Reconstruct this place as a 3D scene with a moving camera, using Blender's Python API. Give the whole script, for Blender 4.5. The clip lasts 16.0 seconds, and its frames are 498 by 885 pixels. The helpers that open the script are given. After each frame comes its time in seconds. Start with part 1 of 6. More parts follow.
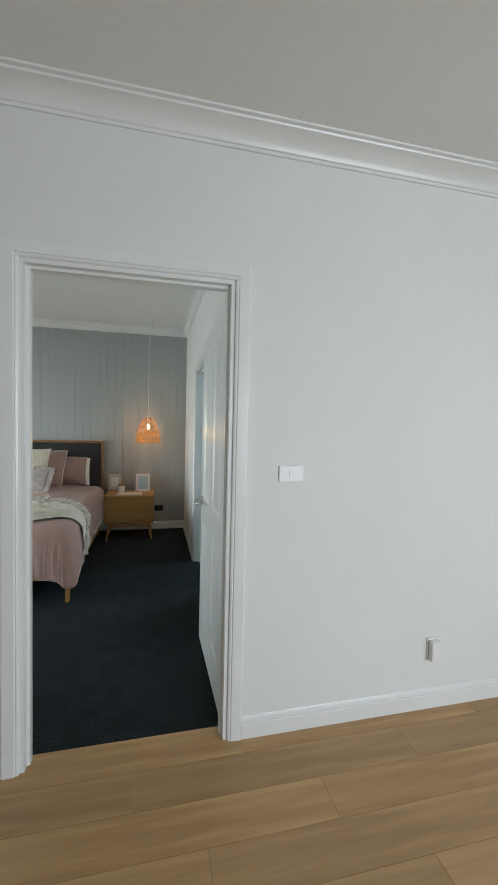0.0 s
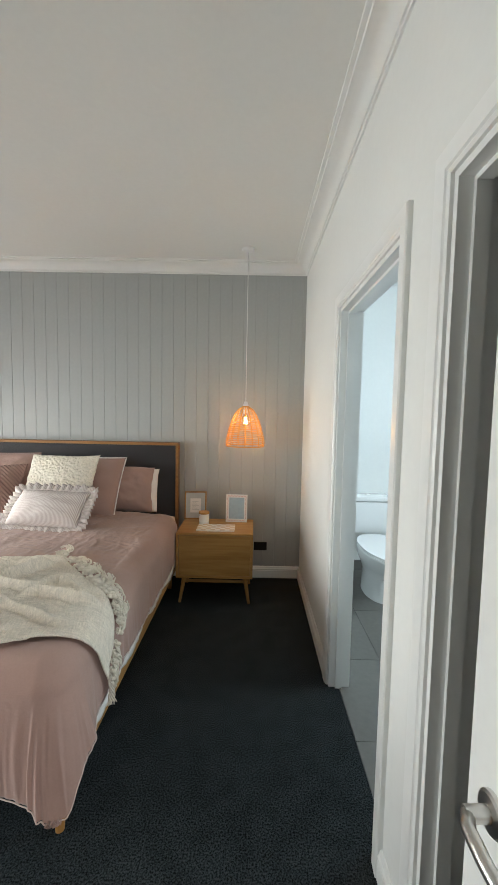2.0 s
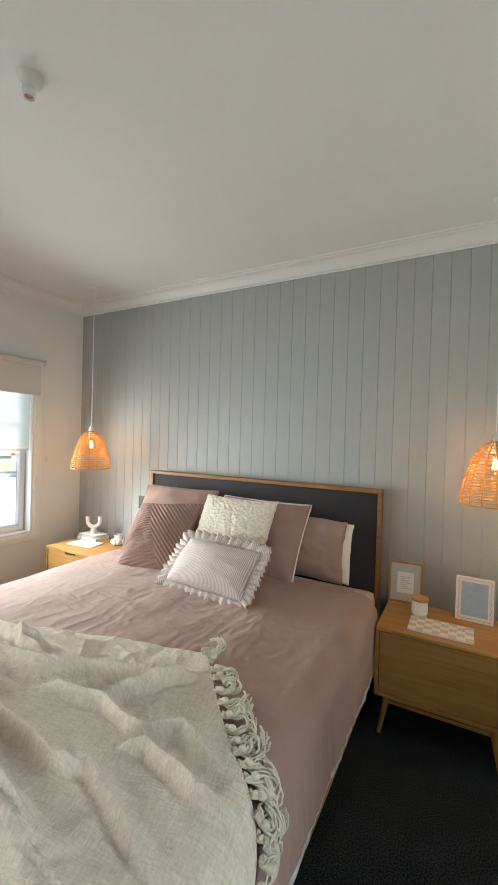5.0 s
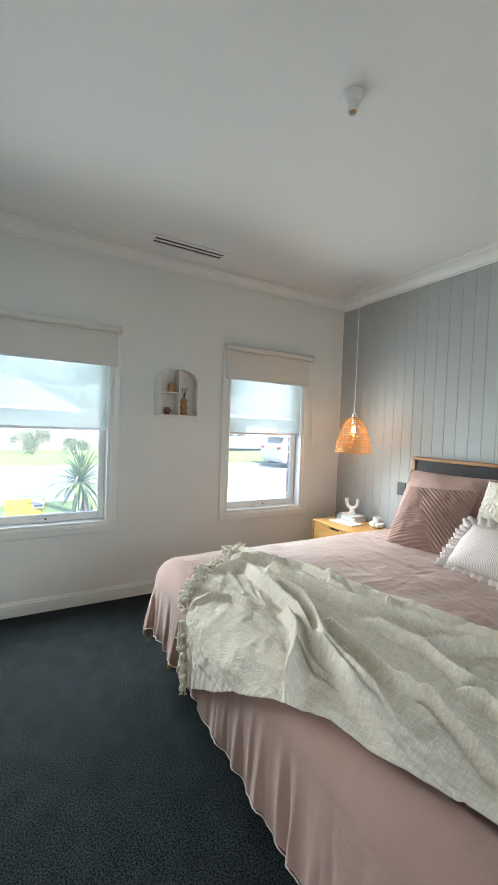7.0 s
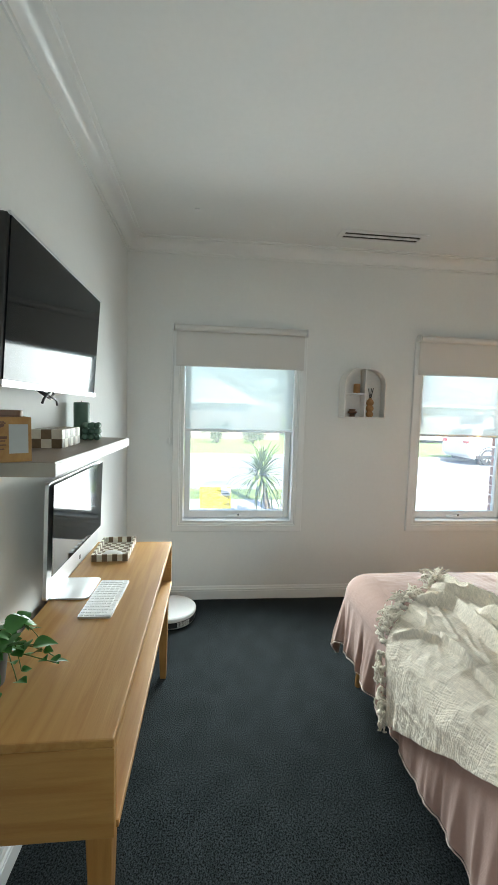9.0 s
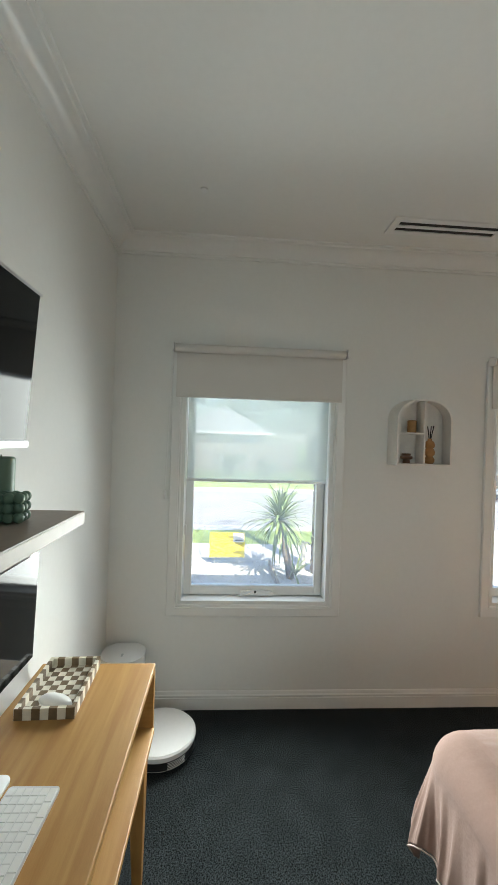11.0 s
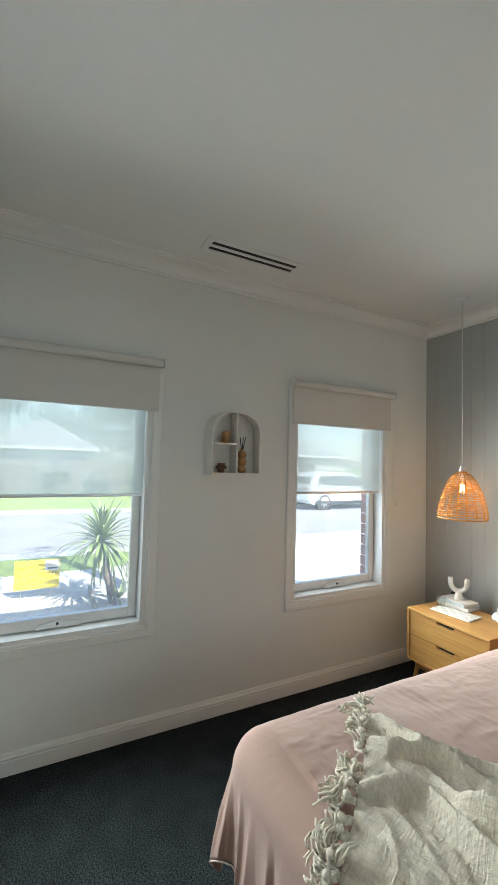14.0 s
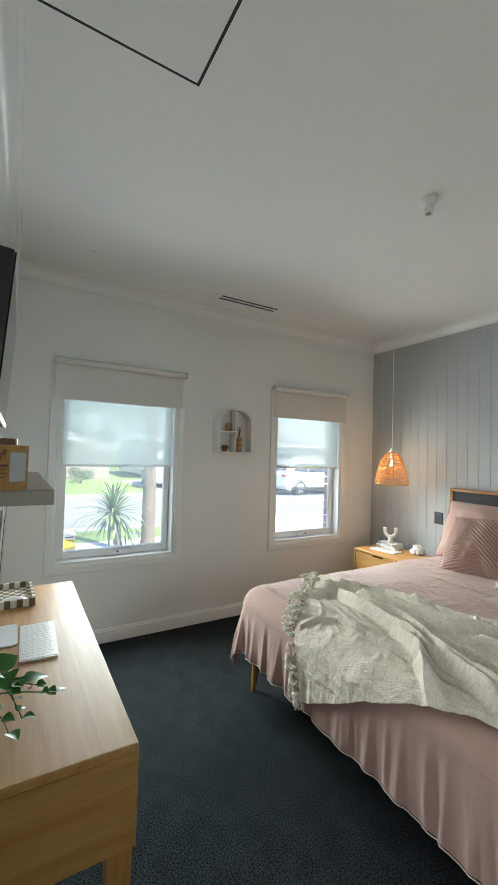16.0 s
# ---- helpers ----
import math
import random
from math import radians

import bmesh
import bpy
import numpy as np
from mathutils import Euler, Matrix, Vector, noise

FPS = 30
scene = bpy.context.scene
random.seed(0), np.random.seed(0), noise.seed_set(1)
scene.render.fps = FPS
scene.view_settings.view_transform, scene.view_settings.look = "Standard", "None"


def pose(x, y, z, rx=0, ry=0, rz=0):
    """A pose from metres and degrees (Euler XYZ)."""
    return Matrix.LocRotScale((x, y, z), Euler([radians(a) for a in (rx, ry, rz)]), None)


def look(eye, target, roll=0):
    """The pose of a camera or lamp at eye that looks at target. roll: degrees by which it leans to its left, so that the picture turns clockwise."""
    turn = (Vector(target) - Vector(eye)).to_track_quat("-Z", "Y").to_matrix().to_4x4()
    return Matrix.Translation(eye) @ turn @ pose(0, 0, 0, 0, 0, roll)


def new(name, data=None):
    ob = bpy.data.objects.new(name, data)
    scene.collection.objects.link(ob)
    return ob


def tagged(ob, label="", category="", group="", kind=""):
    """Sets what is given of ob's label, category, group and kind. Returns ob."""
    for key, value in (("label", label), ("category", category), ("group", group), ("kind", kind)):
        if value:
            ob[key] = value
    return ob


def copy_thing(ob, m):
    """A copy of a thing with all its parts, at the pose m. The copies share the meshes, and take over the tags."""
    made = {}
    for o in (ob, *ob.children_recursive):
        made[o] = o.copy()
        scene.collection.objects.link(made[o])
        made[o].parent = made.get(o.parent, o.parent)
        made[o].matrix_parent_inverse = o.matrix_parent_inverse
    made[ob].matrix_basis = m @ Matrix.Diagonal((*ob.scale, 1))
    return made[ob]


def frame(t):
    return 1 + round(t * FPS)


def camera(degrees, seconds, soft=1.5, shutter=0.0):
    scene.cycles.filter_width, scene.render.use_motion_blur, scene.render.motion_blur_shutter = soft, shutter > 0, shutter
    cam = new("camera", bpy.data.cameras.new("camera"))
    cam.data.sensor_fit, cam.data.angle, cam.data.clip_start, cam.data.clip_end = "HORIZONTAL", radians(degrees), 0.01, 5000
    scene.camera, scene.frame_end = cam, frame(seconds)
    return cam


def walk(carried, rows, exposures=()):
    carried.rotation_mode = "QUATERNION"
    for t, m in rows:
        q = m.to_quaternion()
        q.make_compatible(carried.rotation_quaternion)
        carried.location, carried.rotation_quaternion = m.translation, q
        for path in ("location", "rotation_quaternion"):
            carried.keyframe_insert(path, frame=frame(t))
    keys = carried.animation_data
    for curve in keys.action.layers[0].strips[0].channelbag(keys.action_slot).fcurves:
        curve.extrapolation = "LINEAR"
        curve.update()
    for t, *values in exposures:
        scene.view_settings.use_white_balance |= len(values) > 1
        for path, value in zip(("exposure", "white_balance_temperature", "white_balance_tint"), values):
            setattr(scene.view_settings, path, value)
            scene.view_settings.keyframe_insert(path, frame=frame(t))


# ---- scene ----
cam = camera(64.4, 16.0)
EXPOSURES = [(0.0, 1.72, 6100, 10), (0.5, 1.74, 6000, 10), (1.0, 1.8, 5600, 9), (1.5, 1.97, 6300, 12), (2.0, 2.2, 6600, 16), (2.5, 2.2, 6900, 18), (3.2, 2.2, 7800, 24), (5.3, 2.15, 6400, 13), (6.0, 2.12, 6200, 12), (7.0, 2.08, 6100, 11), (9.0, 2.1, 6300, 9), (11.5, 1.70, 6650, 11), (14.0, 1.66, 6350, 10), (16.0, 1.82, 6300, 10)]
PATH = [
    (0, (0.058, 0.226, 1.443), (0.524, 2.169, 1.359), 1.3),
    (0.5, (0.005, 0.783, 1.429), (0.255, 2.764, 1.315), 1.3),
    (1, (0.048, 1.353, 1.386), (0.128, 3.348, 1.273), 1.2),
    (1.5, (0.03, 1.85, 1.417), (0.047, 3.845, 1.28), 1.2),
    (2, (0.043, 2.317, 1.468), (0.024, 4.312, 1.319), 1.1),
    (2.5, (-0.016, 2.729, 1.478), (-0.08, 4.724, 1.347), 1.2),
    (3, (-0.066, 3.009, 1.503), (-0.237, 4.999, 1.401), 1.2),
    (5.5, (-0.21, 3.15, 1.504), (-1.368, 4.78, 1.487), 1.9),
    (6, (-0.27, 3.068, 1.495), (-1.62, 4.543, 1.467), 2.05),
    (6.5, (-0.279, 2.954, 1.437), (-1.832, 4.213, 1.387), 2.1),
    (7, (-0.286, 2.869, 1.389), (-2.024, 3.857, 1.316), 2.1),
    (7.5, (-0.287, 2.851, 1.382), (-2.151, 3.569, 1.28), 2.1),
    (8, (-0.261, 2.848, 1.399), (-2.195, 3.34, 1.261), 1.9),
    (8.5, (-0.283, 2.839, 1.431), (-2.252, 3.147, 1.267), 1.8),
    (9, (-0.413, 2.772, 1.492), (-2.397, 2.97, 1.336), 1.6),
    (11.5, (-1.255, 2.800, 1.575), (-3.249, 2.958, 1.612), 2.0),
    (12, (-1.3, 2.783, 1.555), (-3.271, 3.115, 1.63), 1.8),
    (12.5, (-1.293, 2.805, 1.545), (-3.233, 3.284, 1.641), 1.8),
    (13, (-1.28, 2.832, 1.54), (-3.17, 3.476, 1.648), 1.6),
    (13.5, (-1.233, 2.907, 1.549), (-3.079, 3.67, 1.651), 1.7),
    (14, (-1.176, 2.915, 1.535), (-2.954, 3.825, 1.641), 1.6),
    (14.5, (-1.036, 2.844, 1.52), (-2.765, 3.844, 1.614), 1.75),
    (15, (-0.822, 2.654, 1.498), (-2.523, 3.701, 1.596), 1.65),
    (15.5, (-0.54, 2.435, 1.504), (-2.251, 3.467, 1.578), 1.7),
    (16, (-0.303, 2.296, 1.456), (-2.028, 3.307, 1.516), 1.6),
]
walk(cam, [(t, look(eye, target, roll)) for t, eye, target, roll in PATH], EXPOSURES)

# ---- light ----
world = bpy.data.worlds.new("sky")
scene.world = world
world.use_nodes = True
wn = world.node_tree.nodes
sky = wn.new("ShaderNodeTexSky")
sky.sky_type, sky.sun_disc = "NISHITA", False
sky.sun_elevation, sky.sun_rotation = radians(52), radians(70)
wn["Background"].inputs["Strength"].default_value = 0.15
world.node_tree.links.new(sky.outputs["Color"], wn["Background"].inputs["Color"])

sun = new("sun", bpy.data.lights.new("sun", "SUN"))
sun.data.energy, sun.data.angle, sun.data.color = 5.0, radians(0.6), (1.0, 0.95, 0.87)
sun.matrix_world = look((30, 12, 40), (0, 0, 0))

XW, XR, YH, YD, YO, HC = -3.468, 0.478, 5.773, 2.15, 1.955, 2.718
WINDOWS = ((2.552, 3.446), (4.448, 5.292))
WZ0, WZ1 = 0.612, 2.04


def area(name, place, target, wide, high, power, tint, spread=180):
    lamp = new(name, bpy.data.lights.new(name, "AREA"))
    lamp.data.shape, lamp.data.size, lamp.data.size_y = "RECTANGLE", wide, high
    lamp.data.energy, lamp.data.color, lamp.data.spread = power, tint, radians(spread)
    lamp.matrix_world = look(place, target)
    return lamp


# area lamps added in place of skylight: at the two front windows, ensuite, hall
for y0, y1 in WINDOWS:
    m = (y0 + y1) / 2
    area("window_daylight", (XW + 0.16, m, 0.995), (XW + 1.16, m, 0.56), 0.76, 0.66, 5.1, (0.905, 0.985, 0.945), 125)
    area("reveal_daylight", (XW - 0.075, m, 0.99), (XW + 1.0, m, 0.99), 0.70, 0.60, 0.8, (0.88, 0.985, 1.0))
    area("sheer_daylight", (XW - 0.30, m, 1.62), (XW + 1.0, m, 1.62), 0.80, 0.50, 0.45, (0.88, 0.985, 1.0))
    area("blind_daylight", (XW + 0.085, m, 1.575), (XW + 1.085, m, 1.46), 0.78, 0.44, 2.05, (0.905, 0.985, 0.945), 140)
# added lamps inside closed rooms; no ensuite window or hall glazing is modelled
area("ensuite_daylight", (2.35, 4.6, 1.9), (0.9, 4.6, 1.2), 0.9, 0.9, 8.0, (0.70, 0.91, 1.0))
area("hall_daylight", (2.6, -2.4, 1.3), (0.6, 1.9, 0.55), 2.4, 2.0, 21, (0.90, 0.97, 1.0), 140)


# ---- materials ----
def mat(name, base, rough=0.6, metal=0.0, grain=0.06, scale=40.0, stain=0.05, stain_scale=2.5, bump=0.0, bump_scale=200.0, stretch=(1, 1, 1), sheen=0.0, per_object=0.0, spec=0.5, sharp=0.2):
    """A surface whose colour varies by fine grain and by broad soft patches, with a fine relief."""
    m = bpy.data.materials.new(name)
    m.use_nodes = True
    nt = m.node_tree
    n, l = nt.nodes, nt.links
    b = n["Principled BSDF"]
    b.inputs["Roughness"].default_value, b.inputs["Metallic"].default_value = rough, metal
    b.inputs["Specular IOR Level"].default_value = spec
    if sheen:
        b.inputs["Sheen Weight"].default_value = sheen
    co = n.new("ShaderNodeTexCoord")
    mp = n.new("ShaderNodeMapping")
    mp.inputs["Scale"].default_value = stretch
    l.new(co.outputs["Object"], mp.inputs["Vector"])
    total = None
    for sc, amount in ((scale, grain), (stain_scale, stain)):
        tx = n.new("ShaderNodeTexNoise")
        tx.inputs["Scale"].default_value, tx.inputs["Detail"].default_value = sc, 5
        l.new(mp.outputs["Vector"], tx.inputs["Vector"])
        mr = n.new("ShaderNodeMapRange")
        mr.inputs["From Min"].default_value, mr.inputs["From Max"].default_value = 0.5 - sharp, 0.5 + sharp
        mr.inputs["To Min"].default_value, mr.inputs["To Max"].default_value = 1 - amount, 1 + amount
        l.new(tx.outputs["Fac"], mr.inputs["Value"])
        if total is None:
            total = mr.outputs["Result"]
        else:
            mu = n.new("ShaderNodeMath")
            mu.operation = "MULTIPLY"
            l.new(total, mu.inputs[0]), l.new(mr.outputs["Result"], mu.inputs[1])
            total = mu.outputs[0]
    if per_object:
        oi = n.new("ShaderNodeObjectInfo")
        mr = n.new("ShaderNodeMapRange")
        mr.inputs["To Min"].default_value, mr.inputs["To Max"].default_value = 1 - per_object, 1 + per_object
        l.new(oi.outputs["Random"], mr.inputs["Value"])
        mu = n.new("ShaderNodeMath")
        mu.operation = "MULTIPLY"
        l.new(total, mu.inputs[0]), l.new(mr.outputs["Result"], mu.inputs[1])
        total = mu.outputs[0]
    sc = n.new("ShaderNodeVectorMath")
    sc.operation = "SCALE"
    sc.inputs[0].default_value = base
    l.new(total, sc.inputs["Scale"])
    l.new(sc.outputs["Vector"], b.inputs["Base Color"])
    if bump:
        bt = n.new("ShaderNodeTexNoise")
        bt.inputs["Scale"].default_value, bt.inputs["Detail"].default_value = bump_scale, 4
        l.new(mp.outputs["Vector"], bt.inputs["Vector"])
        bp = n.new("ShaderNodeBump")
        bp.inputs["Strength"].default_value, bp.inputs["Distance"].default_value = bump, 0.004
        l.new(bt.outputs["Fac"], bp.inputs["Height"])
        l.new(bp.outputs["Normal"], b.inputs["Normal"])
    return m


def wood(name, base, dark, stretch=(2, 30, 30), rough=0.42, scale=1.6, per_object=0.0):
    """Timber with long soft figure and fine pores along one axis."""
    m = mat(name, base, rough, grain=0.05, scale=60, stain=0.0, stretch=stretch, bump=0.08, bump_scale=12, per_object=per_object)
    nt = m.node_tree
    n, l = nt.nodes, nt.links
    b = n["Principled BSDF"]
    old = b.inputs["Base Color"].links[0].from_socket
    mp = [x for x in n if x.type == "MAPPING"][0]
    tx = n.new("ShaderNodeTexNoise")
    tx.inputs["Scale"].default_value, tx.inputs["Detail"].default_value, tx.inputs["Distortion"].default_value = scale, 6, 0.6
    l.new(mp.outputs["Vector"], tx.inputs["Vector"])
    ramp = n.new("ShaderNodeValToRGB")
    ramp.color_ramp.elements[0].position, ramp.color_ramp.elements[1].position = 0.35, 0.68
    ramp.color_ramp.elements[0].color = (*[d / max(c, 0.01) for d, c in zip(dark, base)], 1)
    ramp.color_ramp.elements[1].color = (1, 1, 1, 1)
    l.new(tx.outputs["Fac"], ramp.inputs["Fac"])
    mx = n.new("ShaderNodeVectorMath")
    mx.operation = "MULTIPLY"
    l.new(old, mx.inputs[0]), l.new(ramp.outputs["Color"], mx.inputs[1])
    l.new(mx.outputs["Vector"], b.inputs["Base Color"])
    return m


def weave(m, across=260.0, strength=0.5):
    """Adds a woven relief of fine threads to a cloth."""
    n, l = m.node_tree.nodes, m.node_tree.links
    b = n["Principled BSDF"]
    co = n.new("ShaderNodeTexCoord")
    heights = []
    for direction in ("X", "Y"):
        wv = n.new("ShaderNodeTexWave")
        wv.bands_direction = direction
        wv.inputs["Scale"].default_value, wv.inputs["Distortion"].default_value, wv.inputs["Detail"].default_value = across / 6.283, 0.25, 1
        l.new(co.outputs["Object"], wv.inputs["Vector"])
        heights.append(wv.outputs["Fac"])
    ad = n.new("ShaderNodeMath")
    l.new(heights[0], ad.inputs[0]), l.new(heights[1], ad.inputs[1])
    bp = n.new("ShaderNodeBump")
    bp.inputs["Strength"].default_value, bp.inputs["Distance"].default_value = strength, 0.003
    l.new(ad.outputs[0], bp.inputs["Height"])
    if b.inputs["Normal"].links:
        l.new(b.inputs["Normal"].links[0].from_socket, bp.inputs["Normal"])
    l.new(bp.outputs["Normal"], b.inputs["Normal"])
    return m


WALL = mat("wall_paint", (0.765, 0.775, 0.755), 0.62, grain=0.01, stain=0.025, stain_scale=1.2, bump=0.05, bump_scale=350)
CEIL = mat("ceiling_paint", (0.79, 0.795, 0.775), 0.75, grain=0.01, stain=0.02, stain_scale=0.8, bump=0.04, bump_scale=300)
TRIM = mat("gloss_trim_paint", (0.79, 0.80, 0.785), 0.28, grain=0.01, stain=0.015, bump=0.02, bump_scale=120)
GREY = mat("grey_panel_paint", (0.40, 0.42, 0.415), 0.5, grain=0.02, stain=0.03, stain_scale=1.5, bump=0.05, bump_scale=300)
CARPET = mat("charcoal_carpet", (0.0265, 0.0312, 0.0332), 1.0, grain=0.72, scale=165, stain=0.11, stain_scale=9, bump=1.0, bump_scale=240, spec=0.03, sharp=0.12)
OAKFLOOR = wood("oak_floor", (0.53, 0.335, 0.155), (0.38, 0.225, 0.095), (1.2, 14, 14), 0.38, 1.3, per_object=0.12)
OAK = wood("honey_oak", (0.46, 0.262, 0.082), (0.37, 0.18, 0.048), (1.5, 22, 22), 0.46)
OAKY = wood("honey_oak_crosswise", (0.46, 0.262, 0.082), (0.37, 0.18, 0.048), (22, 1.5, 22), 0.46)
OAKZ = wood("honey_oak_upright", (0.43, 0.22, 0.065), (0.34, 0.16, 0.042), (22, 22, 1.5), 0.4)
# near-black that puts shade into slots, gaps and notches; also colours the soil
DOWN = mat("recess_shade_and_dark_parts", (0.03, 0.028, 0.025), 0.8)
BRONZE = wood("headboard_timber", (0.36, 0.17, 0.05), (0.26, 0.11, 0.03), (2, 24, 24), 0.4)
def slub(m, turn, amount=0.22, relief=0.5):
    """Adds uneven thick and thin yarns along two directions to a cloth, in colour and relief."""
    n, l = m.node_tree.nodes, m.node_tree.links
    b = n["Principled BSDF"]
    co = n.new("ShaderNodeTexCoord")
    yarns = []
    for stretch in ((270, 24, 24), (20, 250, 20)):
        spin, mp, tx = n.new("ShaderNodeMapping"), n.new("ShaderNodeMapping"), n.new("ShaderNodeTexNoise")
        spin.inputs["Rotation"].default_value = (0, 0, radians(-turn))
        mp.inputs["Scale"].default_value = stretch
        tx.inputs["Scale"].default_value, tx.inputs["Detail"].default_value = 1.0, 3
        l.new(co.outputs["Object"], spin.inputs["Vector"]), l.new(spin.outputs["Vector"], mp.inputs["Vector"]), l.new(mp.outputs["Vector"], tx.inputs["Vector"])
        yarns.append(tx.outputs["Fac"])
    ad = n.new("ShaderNodeMath")
    l.new(yarns[0], ad.inputs[0]), l.new(yarns[1], ad.inputs[1])
    mr, sc = n.new("ShaderNodeMapRange"), n.new("ShaderNodeVectorMath")
    mr.inputs["From Min"].default_value, mr.inputs["From Max"].default_value = 0.72, 1.28
    mr.inputs["To Min"].default_value, mr.inputs["To Max"].default_value = 1 - amount, 1 + amount * 0.5
    sc.operation = "SCALE"
    l.new(ad.outputs[0], mr.inputs["Value"])
    l.new(b.inputs["Base Color"].links[0].from_socket, sc.inputs[0]), l.new(mr.outputs["Result"], sc.inputs["Scale"])
    l.new(sc.outputs["Vector"], b.inputs["Base Color"])
    bp = n.new("ShaderNodeBump")
    bp.inputs["Strength"].default_value, bp.inputs["Distance"].default_value = relief, 0.004
    l.new(ad.outputs[0], bp.inputs["Height"]), l.new(b.inputs["Normal"].links[0].from_socket, bp.inputs["Normal"])
    l.new(bp.outputs["Normal"], b.inputs["Normal"])
    return m


FELT = weave(mat("charcoal_upholstery", (0.035, 0.034, 0.038), 0.9, grain=0.2, scale=300, stain=0.08, bump=0.2, sheen=0.3), 900, 0.2)
PINK = weave(mat("washed_pink_cotton", (0.375, 0.236, 0.195), 0.85, grain=0.03, scale=150, stain=0.07, stain_scale=4, bump=0.3, bump_scale=45, sheen=0.2), 1500, 0.08)
PINKRIB = mat("ribbed_dusty_pink_cloth", (0.33, 0.195, 0.16), 0.85, grain=0.04, scale=150, stain=0.05, sheen=0.1)
CREAM = slub(mat("cream_woven_throw", (0.77, 0.695, 0.585), 0.95, grain=0.08, scale=140, stain=0.05, stain_scale=6, bump=0.6, bump_scale=130, spec=0.2), 14, 0.15, 1.0)
FRINGE = mat("cream_cotton_fringe", (0.70, 0.64, 0.54), 0.92, grain=0.08, scale=200, bump=0.4, bump_scale=300)
BOUCLE = mat("cream_boucle", (0.78, 0.72, 0.61), 0.95, grain=0.12, scale=90, stain=0.05, bump=1.0, bump_scale=60, spec=0.2)
LINEN = mat("white_linen", (0.80, 0.76, 0.72), 0.85, grain=0.02, stain=0.03, bump=0.15, bump_scale=40)
RATTAN = mat("natural_rattan", (0.55, 0.27, 0.06), 0.55, grain=0.15, scale=90, stain=0.1, bump=0.3, bump_scale=120)
CORD = mat("white_cord", (0.78, 0.78, 0.77), 0.5)
CHROME = mat("brushed_metal", (0.62, 0.61, 0.59), 0.28, 1.0, grain=0.04)
SATIN = mat("satin_aluminium", (0.70, 0.71, 0.72), 0.35, 0.9, grain=0.02)
BLACK = mat("black_plastic", (0.012, 0.012, 0.013), 0.35, grain=0.02)
SCREEN = mat("dark_screen_glass", (0.006, 0.007, 0.008), 0.06, grain=0.0, stain=0.0, spec=0.16)
PLASTIC = mat("white_plastic", (0.80, 0.80, 0.79), 0.32, grain=0.01, stain=0.015)
BLIND = mat("opaque_blind_fabric", (0.68, 0.665, 0.635), 0.8, grain=0.03, scale=300, stain=0.02, bump=0.2, bump_scale=500)
GREYTILE = mat("grey_floor_tile", (0.135, 0.128, 0.116), 0.35, grain=0.08, scale=30, stain=0.08, bump=0.08, bump_scale=80, per_object=0.06)
GROUT = mat("grout", (0.19, 0.185, 0.175), 0.9)
CERAMIC = mat("white_ceramic", (0.82, 0.82, 0.81), 0.08, grain=0.005, stain=0.01)
MATTE = mat("matte_white_ceramic", (0.78, 0.765, 0.73), 0.6, grain=0.03, stain=0.03, bump=0.2, bump_scale=120)
TOWEL = mat("grey_towel", (0.20, 0.185, 0.17), 0.95, grain=0.15, scale=200, bump=0.7, bump_scale=260, sheen=0.3)
LEAF = mat("glossy_green_leaf", (0.045, 0.17, 0.03), 0.35, grain=0.12, scale=30, stain=0.25, stain_scale=8)
PALE = mat("pale_shelf_laminate", (0.36, 0.33, 0.28), 0.5, grain=0.03, scale=40, stain=0.03)
SHELFTOP = mat("taupe_shelf_laminate", (0.30, 0.25, 0.21), 0.45, grain=0.05, stain=0.04)
SAGE = mat("sage_candle_wax", (0.10, 0.18, 0.13), 0.45, grain=0.05, stain=0.06)
BROWN = mat("brown_glass_wood", (0.16, 0.075, 0.04), 0.3, grain=0.1)
AMBER = mat("amber_ceramic", (0.42, 0.22, 0.08), 0.3, grain=0.1)
BONE = mat("bone_inlay", (0.72, 0.68, 0.58), 0.4, grain=0.05, per_object=0.05)
INLAY = mat("brown_inlay", (0.17, 0.115, 0.065), 0.4, grain=0.15, per_object=0.2)
PAPER = mat("white_paper", (0.82, 0.81, 0.79), 0.7, grain=0.01)
MOUNT = mat("pale_print", (0.50, 0.53, 0.53), 0.6, grain=0.03)


